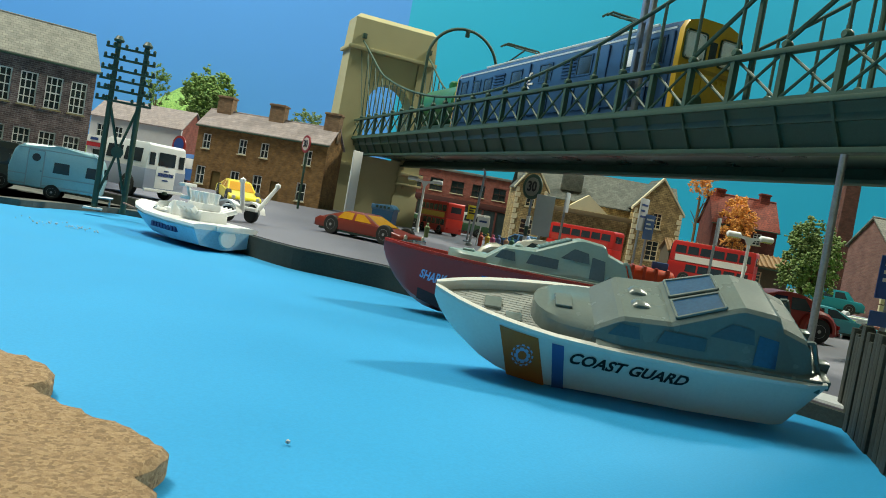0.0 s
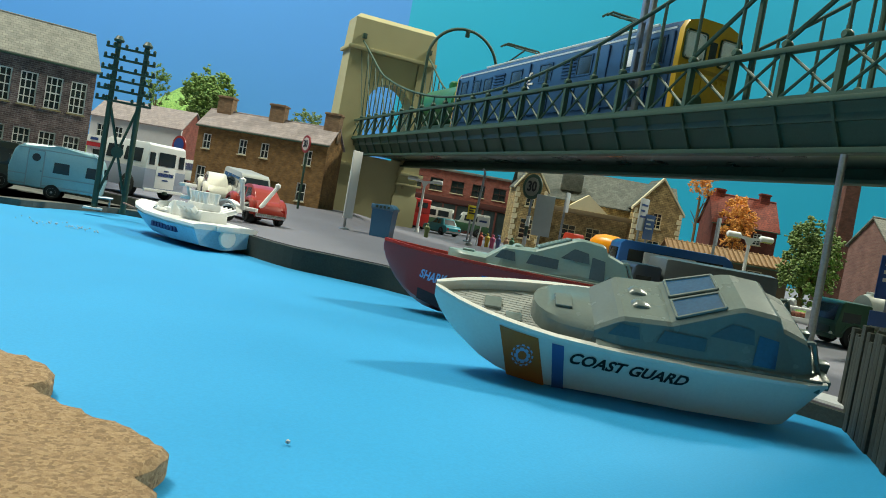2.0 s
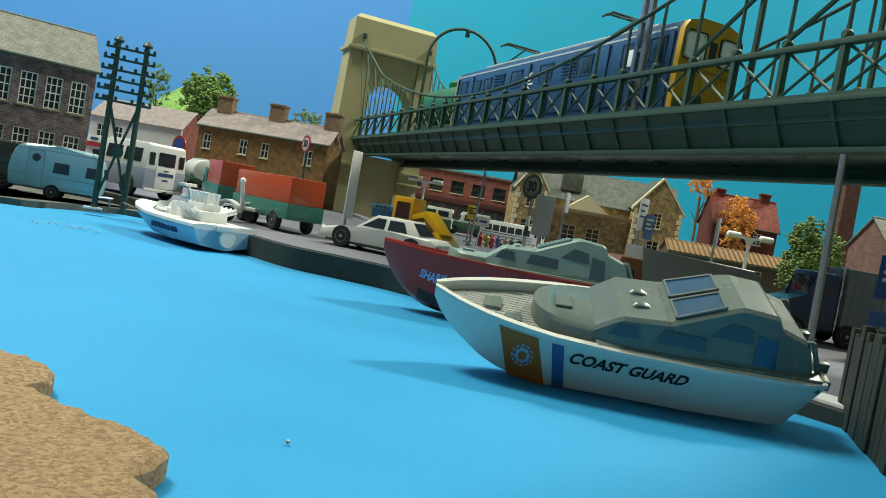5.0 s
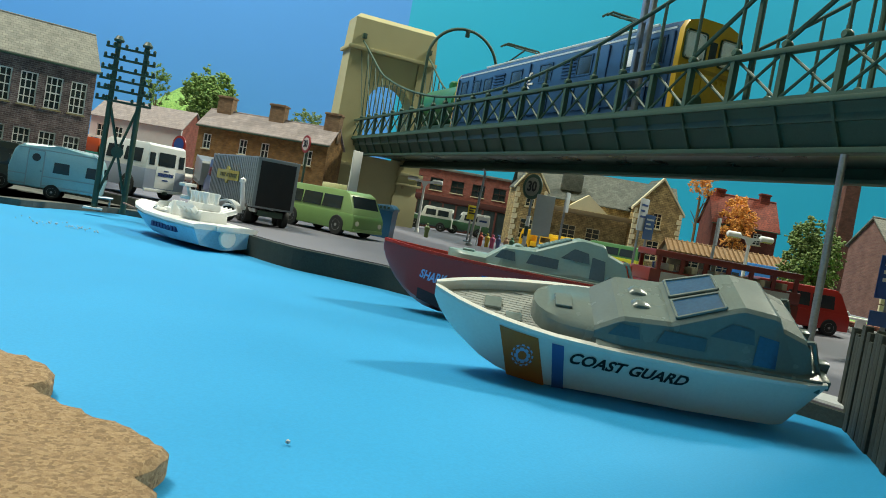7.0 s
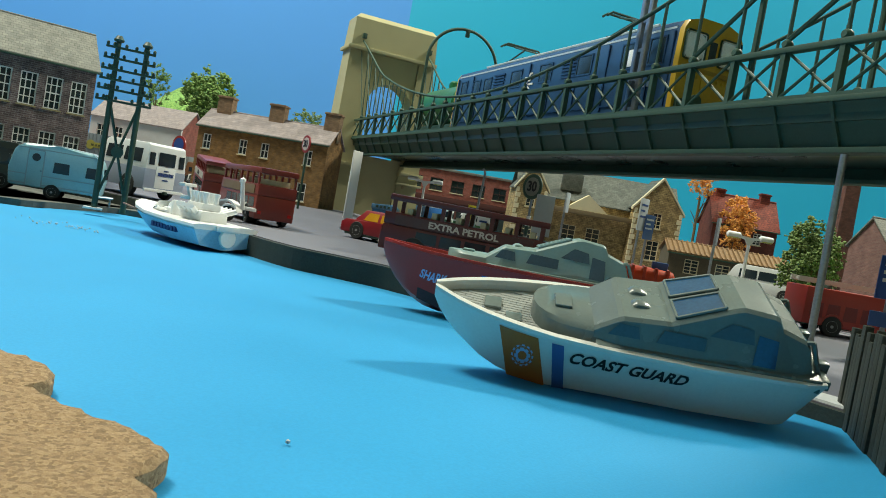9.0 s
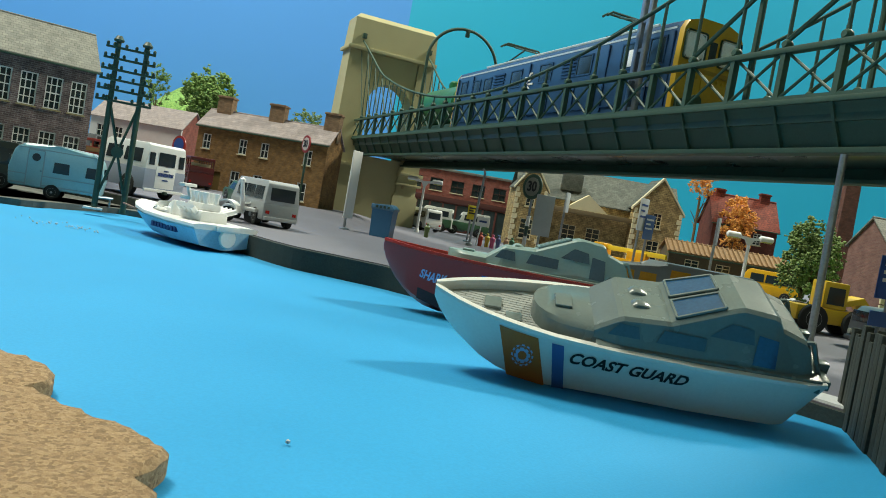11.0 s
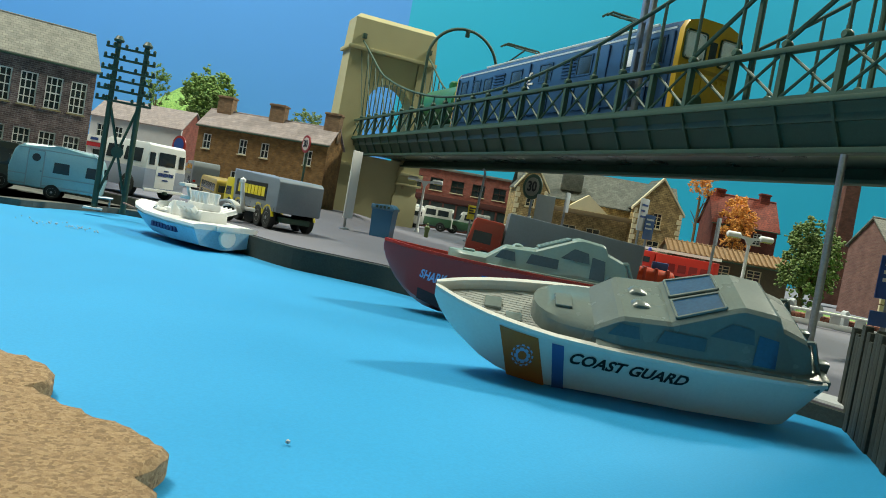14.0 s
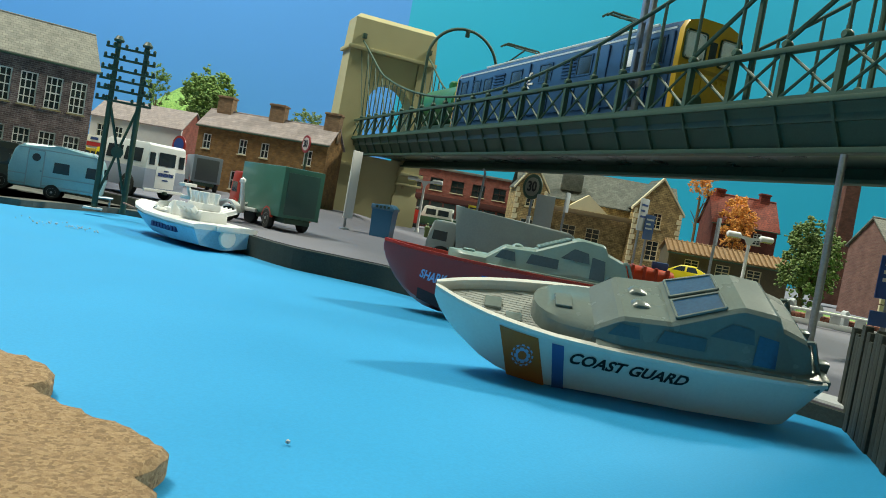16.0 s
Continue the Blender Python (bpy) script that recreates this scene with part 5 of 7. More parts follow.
def van(t, main, second, L, H, glass=None, roof=None, panes=3, hatch=False):
    """One-box van or minibus, second colour on the upper half."""
    W, h, k = L * 0.36, L / 2, H
    part("body", Shape().prism([(-h, 3.4), (-h, k * 0.52), (h * 0.96, k * 0.52), (h, k * 0.42), (h, 3.4)], -W / 2, W / 2, 0.9), main, t)
    up = cabin_loft(t, [(-h, k * 0.5), (-h * 0.97, k * 0.94), (-h * 0.9, k), (h * 0.66, k), (h * 0.76, k * 0.94), (h * 0.97, k * 0.5)], W * 0.99, W * 0.86, second or main, "upper_body")
    n = panes
    x0, x1 = -h * 0.86, h * 0.66
    st = (x1 - x0) / n
    side_panes(up, [(x0 + i * st + 0.5, x0 + (i + 1) * st - 0.5) for i in range(n)], W * 0.985, k * 0.58, k * 0.86, W * 0.04, glass)
    part("windscreen", Shape().loft([[(h * 0.93, -W * 0.42, k * 0.57), (h * 0.93, W * 0.42, k * 0.57)], [(h * 0.8, -W * 0.38, k * 0.9), (h * 0.8, W * 0.38, k * 0.9)]], caps=False, closed=False), glass or GLASSD, up)
    part("rear_window", Shape().box(-h - 0.15, -W * 0.34, k * 0.58, -h + 0.9, W * 0.34, k * 0.86, 0.3), glass or GLASSD, up)
    if roof:
        part("roof_sign", Shape().box(-h * 0.2, -3, k, h * 0.25, 3, k + 3, 0.4), roof, t)
    if hatch:
        part("serving_hatch", Shape().box(-h * 0.6, -W / 2 - 0.3, k * 0.5, h * 0.2, W / 2 + 0.3, k * 0.85, 0.3), WHITE, t)
    axle_set(t, (-h * 0.58, h * 0.6), W, L * 0.085)
    lamps(t, L, W, k * 0.32)
    bumpers(t, L, W, 4.6, second)


def bus(t, main, second, L, H, glass=None, text="", ink=None, open_top=False, wheels=None, clear=False):
    """Double-decker; clear: unglazed upper windows that one sees through."""
    W, h, k = L * 0.3, L / 2, H
    part("lower_deck", Shape().prism([(-h, 3.2), (-h, k * 0.52), (h * 0.98, k * 0.52), (h, k * 0.4), (h, 3.2)], -W / 2, W / 2, 0.8), main, t)
    n = 6
    st = L * 0.9 / n
    if clear:
        u = Shape().box(-h, -W / 2 + 0.2, k * 0.52, h * 0.98, W / 2 - 0.2, k * 0.71, 0.5).box(-h, -W / 2 + 0.2, k * 0.9, h * 0.95, W / 2 - 0.2, k, 0.8)
        for i in range(n + 1):
            for sg in (-1, 1):
                x, y = -h * 0.92 + i * st, sg * (W / 2 - 0.8)
                u.box(x - 0.9, y - 0.5, k * 0.7, x + 0.9, y + 0.5, k * 0.91)
        up = part("upper_deck", u, main, t)
        for i in range(n):
            part("seat", Shape().box(-h * 0.9 + i * st + 2, -W * 0.38, k * 0.71, -h * 0.9 + i * st + 4.4, W * 0.38, k * 0.81, 0.3), CREAM, up)
    else:
        up = part("upper_deck", Shape().prism([(-h, k * 0.52), (-h, k * 0.95), (-h * 0.97, k), (h * 0.9, k), (h * 0.95, k * 0.95), (h * 0.985, k * 0.52)], -W / 2 + 0.2, W / 2 - 0.2, 0.9), main, t)
        side_panes(up, [(-h * 0.92 + i * st + 0.6, -h * 0.92 + (i + 1) * st - 0.6) for i in range(n)], W - 0.4, k * 0.72, k * 0.9, 0, glass)
    low = [(-h * 0.92 + i * st + 0.6, -h * 0.92 + (i + 1) * st - 0.6) for i in range(n - 1)]
    side_panes(t, low, W, k * 0.3, k * 0.47, 0, glass)
    for sg in (-1, 1):
        part("advert_panel", Shape().box(-h * 0.84, sg * W / 2 - 0.3, k * 0.53, h * 0.84, sg * W / 2 + 0.2, k * 0.68), second, t)
        if text:
            upright_letters(text, k * 0.105, Matrix.Translation((0, sg * (W / 2 + 0.3), k * 0.605)) @ Matrix.Rotation(0 if sg < 0 else math.pi, 4, "Z"), ink, t, stretch=1.15)
    part("windscreen", Shape().box(h - 0.6, -W * 0.42, k * 0.3, h + 0.12, W * 0.42, k * 0.47, 0.2), glass or GLASSD, t)
    if not clear:
        part("upper_windscreen", Shape().box(h * 0.94, -W * 0.42, k * 0.7, h * 0.975 + 0.3, W * 0.42, k * 0.9, 0.2), glass or GLASSD, up)
        part("rear_window", Shape().box(-h - 0.15, -W * 0.3, k * 0.7, -h + 0.5, W * 0.3, k * 0.88, 0.2), glass or GLASSD, up)
    axle_set(t, (-h * 0.62, h * 0.56), W, L * 0.072, wheels)
    lamps(t, L, W, k * 0.22)


def coach(t, main, second, L, H, glass=None, deck=True, panes=6):
    """Single-decker, with a raised rear saloon when deck is set."""
    W, h, k = L * 0.3, L / 2, H
    prof = [(-h, 3.4), (-h, k * 0.82), (-h * 0.94, k), (h * 0.2, k), (h * 0.28, k * 0.86), (h * 0.86, k * 0.84), (h * 0.97, k * 0.66), (h, 3.4)] if deck else [(-h, 3.4), (-h, k * 0.92), (-h * 0.96, k), (h * 0.84, k), (h * 0.94, k * 0.92), (h, k * 0.5), (h, 3.4)]
    part("body", Shape().prism(prof, -W / 2, W / 2, 1.1), main, t)
    if deck:
        side_panes(t, [(-h * 0.8 + i * h * 0.34, -h * 0.8 + i * h * 0.34 + h * 0.26) for i in range(3)], W, k * 0.7, k * 0.88, 0, glass)
        side_panes(t, [(h * 0.3, h * 0.52), (h * 0.58, h * 0.8)], W, k * 0.6, k * 0.76, 0, glass)
        part("side_band", Shape().box(-h * 0.7, -W / 2 - 0.2, k * 0.52, h * 0.22, W / 2 + 0.2, k * 0.6), second, t)
    else:
        st = L * 0.84 / panes
        side_panes(t, [(-h * 0.88 + i * st + 0.5, -h * 0.88 + (i + 1) * st - 0.5) for i in range(panes)], W, k * 0.6, k * 0.84, 0, glass)
        for z in (0.3, 0.42, 0.52):
            part("rub_rail", Shape().box(-h * 0.97, -W / 2 - 0.25, k * z, h * 0.95, W / 2 + 0.25, k * z + 0.6), second, t)
        part("rear_door", Shape().box(-h - 0.25, -W * 0.16, k * 0.3, -h + 0.6, W * 0.16, k * 0.82, 0.3), GLASSD, t)
        for y in (-W * 0.33, W * 0.33):
            part("rear_window", Shape().box(-h - 0.2, y - W * 0.1, k * 0.6, -h + 0.6, y + W * 0.1, k * 0.82, 0.2), GLASSD, t)
    part("windscreen", Shape().box(h * 0.93, -W * 0.42, k * 0.52, h * 0.985, W * 0.42, k * 0.74, 0.3), GLASSD, t)
    axle_set(t, (-h * 0.7, -h * 0.42, h * 0.66) if deck else (-h * 0.56, h * 0.6), W, L * 0.075)
    lamps(t, L, W, k * 0.3)
    bumpers(t, L, W, 4.4, main)


def truck_cab(t, x0, x1, W, k, main, glass=None):
    """Forward-control cab from x0 (rear) to x1 (front)."""
    cab = part("cab", Shape().prism([(x0, 6), (x0, k * 0.96), (x0 + 1, k), (x1 - 2.5, k), (x1 - 1.4, k * 0.94), (x1, k * 0.5), (x1, 4)], -W / 2, W / 2, 0.9), main, t)
    side_panes(cab, [(x0 + (x1 - x0) * 0.3, x1 - 2.2)], W, k * 0.56, k * 0.86, 0.2, glass)
    part("windscreen", Shape().loft([[(x1 - 0.0, -W * 0.4, k * 0.56), (x1 - 0.0, W * 0.4, k * 0.56)], [(x1 - 1.1, -W * 0.38, k * 0.9), (x1 - 1.1, W * 0.38, k * 0.9)]], caps=False, closed=False), glass or GLASSD, cab)
    part("grille", Shape().box(x1 - 0.3, -W * 0.3, k * 0.2, x1 + 0.3, W * 0.3, k * 0.42, 0.2), BLACKPL, cab)
    for sg in (-1, 1):
        part("headlight", Shape().lathe([(1.3, 0), (1.2, 0.6), (0.6, 0.8)], 10, (x1, sg * W * 0.38, k * 0.26), "x"), LAMPW, cab)
    part("bumper", Shape().box(x1 - 0.6, -W / 2 + 0.4, 3.2, x1 + 0.9, W / 2 - 0.4, 5.4, 0.3), main, cab)
    return cab


def lorry(t, main, second, L, H, load="box", third=None, text=(), glass=None, cab_h=0.82, axles=2):
    W, h, k = L * 0.3, L / 2, H
    x1 = h
    xc = h - L * 0.2
    truck_cab(t, xc, x1, W, k * cab_h, main, glass)
    part("chassis", Shape().box(-h + 1, -W * 0.32, 4.2, xc + 1, W * 0.32, 7.0, 0.3), BLACKPL, t)
    r = L * 0.07
    if load == "box":
        b = part("box_body", Shape().box(-h, -W / 2 - 0.3, 7, xc - 0.8, W / 2 + 0.3, k, 3.0 if text else 0.6), second, t)
        if text:
            # black disc stands for the dark inside of a round hole
            part("rear_hole_disc", Shape().lathe([(W * 0.2, -0.3), (W * 0.2, 0.3)], 18, (-h - 0.5, 0, k * 0.6), "x"), BLACKINK, b, "round rear hole drawn as a dark disc")
        part("rear_door", Shape().box(-h - 0.3, -W * 0.4, 8.5, -h + 0.5, W * 0.4, k * 0.92, 0.2), third or second, b)
    elif load == "cargo":
        part("flat_bed", Shape().box(-h, -W / 2, 6.6, xc - 0.8, W / 2, k * 0.52, 0.5), main, t)
        part("cargo_cover", Shape().box(-h + 0.8, -W / 2 + 0.6, k * 0.52, xc - 1.6, W / 2 - 0.6, k, 0.6), second, t, "orange load cover")
    elif load == "tank":
        part("tank", Shape().lathe([(W * 0.3, 0), (W * 0.4, 1), (W * 0.42, 3), (W * 0.42, xc + h - 4), (W * 0.38, xc + h - 1.5)], 22, (-h, 0, 7.0 + W * 0.4), "x"), second, t, "white tank")
        part("tank_skirt", Shape().box(-h + 0.5, -W / 2, 6, xc - 1, W / 2, 9.5, 0.4), main, t)
        part("catwalk", Shape().box(-h + 4, -3, 6 + W * 0.81, xc - 4, 3, 8.0 + W * 0.81, 0.4), second, t)
        for sg in (-1, 1):
            part("shield_badge", Shape().lathe([(2.6, 0), (2.6, 0.4)], 14, (xc - 8, sg * W * 0.45 - (0.0 if sg > 0 else 0.4), 14), "y"), paint(150, 170, 40), t)
    elif load == "tipper":
        b = part("tipper_body", Shape().prism([(-h, 9), (-h, k * 0.9), (-h + 3, k * 0.96), (xc - 0.5, k), (xc + 3, k * 1.02), (xc - 0.8, 8.4)], -W / 2 - 0.3, W / 2 + 0.3, 0.7), second, t)
        for i in range(8):
            for sg in (-1, 1):
                x = -h + 3 + i * (xc + h - 6) / 7
                part("rib", Shape().box(x - 0.5, sg * (W / 2 + 0.3) - 0.3, 9.4, x + 0.5, sg * (W / 2 + 0.3) + 0.3, k * 0.42), second, b)
        if text:
            for sg in (-1, 1):
                part("name_board", Shape().box(-h * 0.62, sg * (W / 2 + 0.3) - 0.2, k * 0.5, h * 0.5, sg * (W / 2 + 0.3) + 0.3, k * 0.82), BLACKINK, b)
                bars = Shape()
                for i, wd in enumerate(text):
                    x = h * 0.4 - i * h * 0.125
                    bars.box(x - h * wd, sg * (W / 2 + 0.6) - 0.15, k * 0.57, x, sg * (W / 2 + 0.6) + 0.25, k * 0.75)
                part("name_bars", bars, third, b, smooth=False)
    elif load == "mixer":
        part("mixer_drum", Shape().lathe([(3, 0), (5, 2), (8.5, 12), (9.2, 24), (7.5, 32), (4, 36)], 20, (-h + 1, 0, k * 0.66), "x"), second, t, "yellow drum")
        part("drum_frame", Shape().box(-h + 2, -W * 0.36, 7, xc, W * 0.36, 10, 0.3), main, t)
    elif load == "crane":
        part("flat_bed", Shape().box(-h, -W / 2, 6.6, xc - 0.8, W / 2, 11, 0.5), main, t)
        part("jib", Shape().box(-h - 4, -2.4, k * 0.62, h * 0.7, 2.4, k * 0.78, 0.4), second, t)
        part("turret", Shape().box(-h * 0.6, -5, 11, -h * 0.05, 5, k * 0.7, 0.6), main, t)
    elif load == "ladder":
        b = part("body_locker", Shape().box(-h, -W / 2, 5, xc - 0.8, W / 2, k * 0.8, 0.7), main, t)
        side_panes(b, [(-h + 3 + i * 9, -h + 10 + i * 9) for i in range(int(L * 0.66 / 9))], W, k * 0.3, k * 0.55, 0, paint(120, 26, 22))
        lad = Shape()
        for sg in (-1, 1):
            lad.box(-h - 2, sg * 4 - 0.6, k * 0.86, h * 0.98, sg * 4 + 0.6, k * 0.95)
        for i in range(14):
            lad.box(-h + i * L / 14.5, -3.4, k * 0.88, -h + i * L / 14.5 + 0.9, 3.4, k * 0.93)
        part("ladder", lad, second, t, "white ladder", smooth=False)
        for x in (-h * 0.6, h * 0.3):
            part("ladder_rest", Shape().box(x - 1, -4.6, k * 0.76, x + 1, 4.6, k * 0.88, 0.2), BLACKPL, t)
        part("roof_beacon", Shape().lathe([(1.6, 0), (1.5, 2.2), (0.7, 3)], 12, (h - L * 0.1, 5.5, k * cab_h)), paint(60, 90, 200), t)
    xs = [h - L * 0.12, -h * 0.58] if axles == 2 else [h - L * 0.12, h - L * 0.32, -h * 0.4, -h * 0.72] if axles == 4 else [h - L * 0.12, -h * 0.36, -h * 0.68]
    axle_set(t, xs, W, r)
    for x in xs:
        for sg in (-1, 1):
            part("mudguard", Shape().loft([[(x + math.cos(radians(a)) * rr, sg * W / 2 - (0.8 if q else -0.4) * sg, r + math.sin(radians(a)) * rr) for rr, q in ((r + 0.5, 0), (r + 1.3, 0), (r + 1.3, 1), (r + 0.5, 1))] for a in (170, 140, 110, 80, 50, 10)]), main, t)


def trailer(t, main, second, L, H, load="cargo"):
    W, h, k = 20, L / 2, H
    if load == "cargo":
        part("flat_bed", Shape().box(-h, -W / 2, 6.6, h, W / 2, k * 0.52, 0.5), main, t)
        part("cargo_cover", Shape().box(-h + 0.8, -W / 2 + 0.6, k * 0.52, h - 1.6, W / 2 - 0.6, k, 0.6), second, t, "orange load cover")
    part("drawbar", Shape().box(h - 1, -1, 5, h + 8, 1, 7, 0.2), BLACKPL, t)
    axle_set(t, (-h * 0.6, h * 0.6), W, 5)


def artic(t, main, second, L, H, glass=None, text="", ink=None):
    """Bonneted tractor with a ribbed box semitrailer; a dark panel stands for its open rear."""
    h, k, W = L / 2, H, 22
    xt = h - 34
    cab = part("cab", Shape().prism([(xt + 8, 6), (xt + 8, k * 0.86), (xt + 10, k * 0.9), (xt + 20, k * 0.9), (xt + 22, k * 0.56), (h - 2, k * 0.5), (h, k * 0.42), (h, 5)], -W * 0.44, W * 0.44, 1.0), main, t)
    side_panes(cab, [(xt + 11, xt + 19)], W * 0.88, k * 0.58, k * 0.82, 0.2, glass)
    part("windscreen", Shape().box(xt + 20.6, -W * 0.36, k * 0.58, xt + 21.6, W * 0.36, k * 0.84, 0.2), GLASSD, cab)
    for sg in (-1, 1):
        part("exhaust_stack", Shape().rod((xt + 6.6, sg * W * 0.36, 6), (xt + 6.6, sg * W * 0.36, k * 1.02), 0.8, 8), CHROME, cab)
        part("headlight", Shape().lathe([(1.6, 0), (1.4, 0.8)], 10, (h, sg * W * 0.3, k * 0.3), "x"), LAMPW, cab)
    part("chassis", Shape().box(-h + 2, -W * 0.3, 5, h - 4, W * 0.3, 8, 0.3), BLACKPL, t)
    b = part("trailer_box", Shape().box(-h, -W / 2, 9, xt + 6, W / 2, k, 0.4), second, t, "grey ribbed box trailer")
    n = 26
    for i in range(n):
        for sg in (-1, 1):
            x = -h + 2 + i * (xt + 4 + h) / n
            part("rib", Shape().box(x, sg * W / 2 - 0.2, 9.6, x + 1.1, sg * W / 2 + 0.35, k - 0.8), second, b, smooth=False)
    # closed end: the shade inside an open load space, painted as a dark panel
    part("open_rear_shade", Shape().box(-h - 0.3, -W * 0.42, 10, -h + 0.4, W * 0.42, k * 0.95), material("load_space_shade", lin(24, 28, 30), 0.8), b)
    if ink:
        for sg in (-1, 1):
            part("name_board", Shape().box(-h * 0.5, sg * W / 2 + (0.3 if sg > 0 else -0.7), k * 0.58, h * 0.3, sg * W / 2 + (0.7 if sg > 0 else -0.3), k * 0.74).lathe([(5, -0.45), (5, 0.45)], 18, (-h * 0.1, sg * (W / 2 + 0.4), k * 0.66), "y"), ink, b)
            bars = Shape()
            for i, w in enumerate((3, 3, 3, 3, 2, 3, 0.1, 3, 3, 2, 3)):
                bars.box(-h * 0.44 + i * 4.0, sg * W / 2 + (0.75 if sg > 0 else -1.0), k * 0.63, -h * 0.44 + i * 4.0 + w, sg * W / 2 + (1.0 if sg > 0 else -0.75), k * 0.69)
            part("name_bars", bars, material("olive_ink", lin(70, 72, 40), 0.6), b, smooth=False)
    axle_set(t, (h - 8, xt + 2, xt - 9, -h + 12, -h + 23), W, 5.2)


def jeep(t, main, second, L, H, glass=None, marks=True):
    """Long-wheelbase off-roader with upright rear."""
    W, h, k = L * 0.42, L / 2, H
    part("body", Shape().box(-h, -W / 2, 6, h * 0.95, W / 2, k * 0.55, 0.8), second or main, t)
    part("bonnet", Shape().box(h * 0.36, -W * 0.36, k * 0.55, h * 0.98, W * 0.36, k * 0.6, 0.5), main, t)
    up = cabin_loft(t, [(-h, k * 0.54), (-h * 0.98, k * 0.97), (-h * 0.92, k), (h * 0.16, k), (h * 0.24, k * 0.96), (h * 0.38, k * 0.54)], W * 0.99, W * 0.88, main, "upper_body")
    side_panes(up, [(-h * 0.84, -h * 0.36), (-h * 0.28, h * 0.16)], W * 0.97, k * 0.64, k * 0.88, W * 0.03, glass)
    part("rear_window", Shape().box(-h - 0.3, -W * 0.2, k * 0.62, -h + 0.6, W * 0.2, k * 0.86, 0.4), glass or GLASSD, up)
    for y in (-W * 0.36, W * 0.36):
        part("rear_quarter_window", Shape().box(-h - 0.25, y - W * 0.06, k * 0.62, -h + 0.6, y + W * 0.06, k * 0.84, 0.2), glass or GLASSD, up)
    part("windscreen", Shape().loft([[(h * 0.37, -W * 0.42, k * 0.6), (h * 0.37, W * 0.42, k * 0.6)], [(h * 0.25, -W * 0.38, k * 0.92), (h * 0.25, W * 0.38, k * 0.92)]], caps=False, closed=False), glass or GLASSD, up)
    part("rear_door", Shape().box(-h - 0.2, -W * 0.24, k * 0.22, -h + 0.6, W * 0.24, k * 0.6, 0.3), main, t)
    if marks:
        b = Shape()
        for i, w in enumerate((1.6, 1.6, 1.6, 1.6, 1.5, 1.4)):
            b.box(-h - 0.5, 5.4 - i * 1.9 - w, k * 0.44, -h - 0.2, 5.4 - i * 1.9, k * 0.5)
        b.box(-h - 0.5, -1.6, k * 0.53, -h - 0.2, 1.6, k * 0.55).box(-h - 0.5, -2.0, k * 0.36, -h - 0.2, 2.0, k * 0.385)
        part("name_bars", b, NAVY, t, smooth=False)
    axle_set(t, (-h * 0.56, h * 0.58), W, L * 0.1)
    lamps(t, L * 0.98, W, k * 0.34)
    bumpers(t, L, W, 6, main)
    part("tow_hook", Shape().box(-h - 3, -1, 4.2, -h + 0.5, 1, 6, 0.3), BLACKPL, t)


def digger(t, main, second, L, H, glass=None):
    """Wheeled loader: cab, bonnet, boom and bucket."""
    W, h, k = L * 0.36, L / 2, H
    part("body", Shape().box(-h * 0.8, -W * 0.36, 6, h * 0.5, W * 0.36, k * 0.5, 1.0), main, t)
    cab = part("cab", Shape().box(-h * 0.35, -W * 0.32, k * 0.5, h * 0.1, W * 0.32, k, 0.8), main, t)
    side_panes(cab, [(-h * 0.28, h * 0.04)], W * 0.64, k * 0.58, k * 0.9, 0, glass)
    part("boom", Shape().prism([(-h * 0.3, k * 0.55), (h * 0.4, k * 0.8), (h * 0.8, k * 0.4), (h * 0.7, k * 0.36), (h * 0.36, k * 0.68), (-h * 0.25, k * 0.46)], -W * 0.3, W * 0.3, 0.4), main, t)
    part("bucket", Shape().prism([(h * 0.66, 2), (h, 1.5), (h * 0.84, k * 0.3), (h * 0.7, k * 0.44), (h * 0.6, k * 0.3)], -W / 2, W / 2, 0.4), second or main, t)
    axle_set(t, (-h * 0.5, h * 0.3), W * 0.9, L * 0.13)


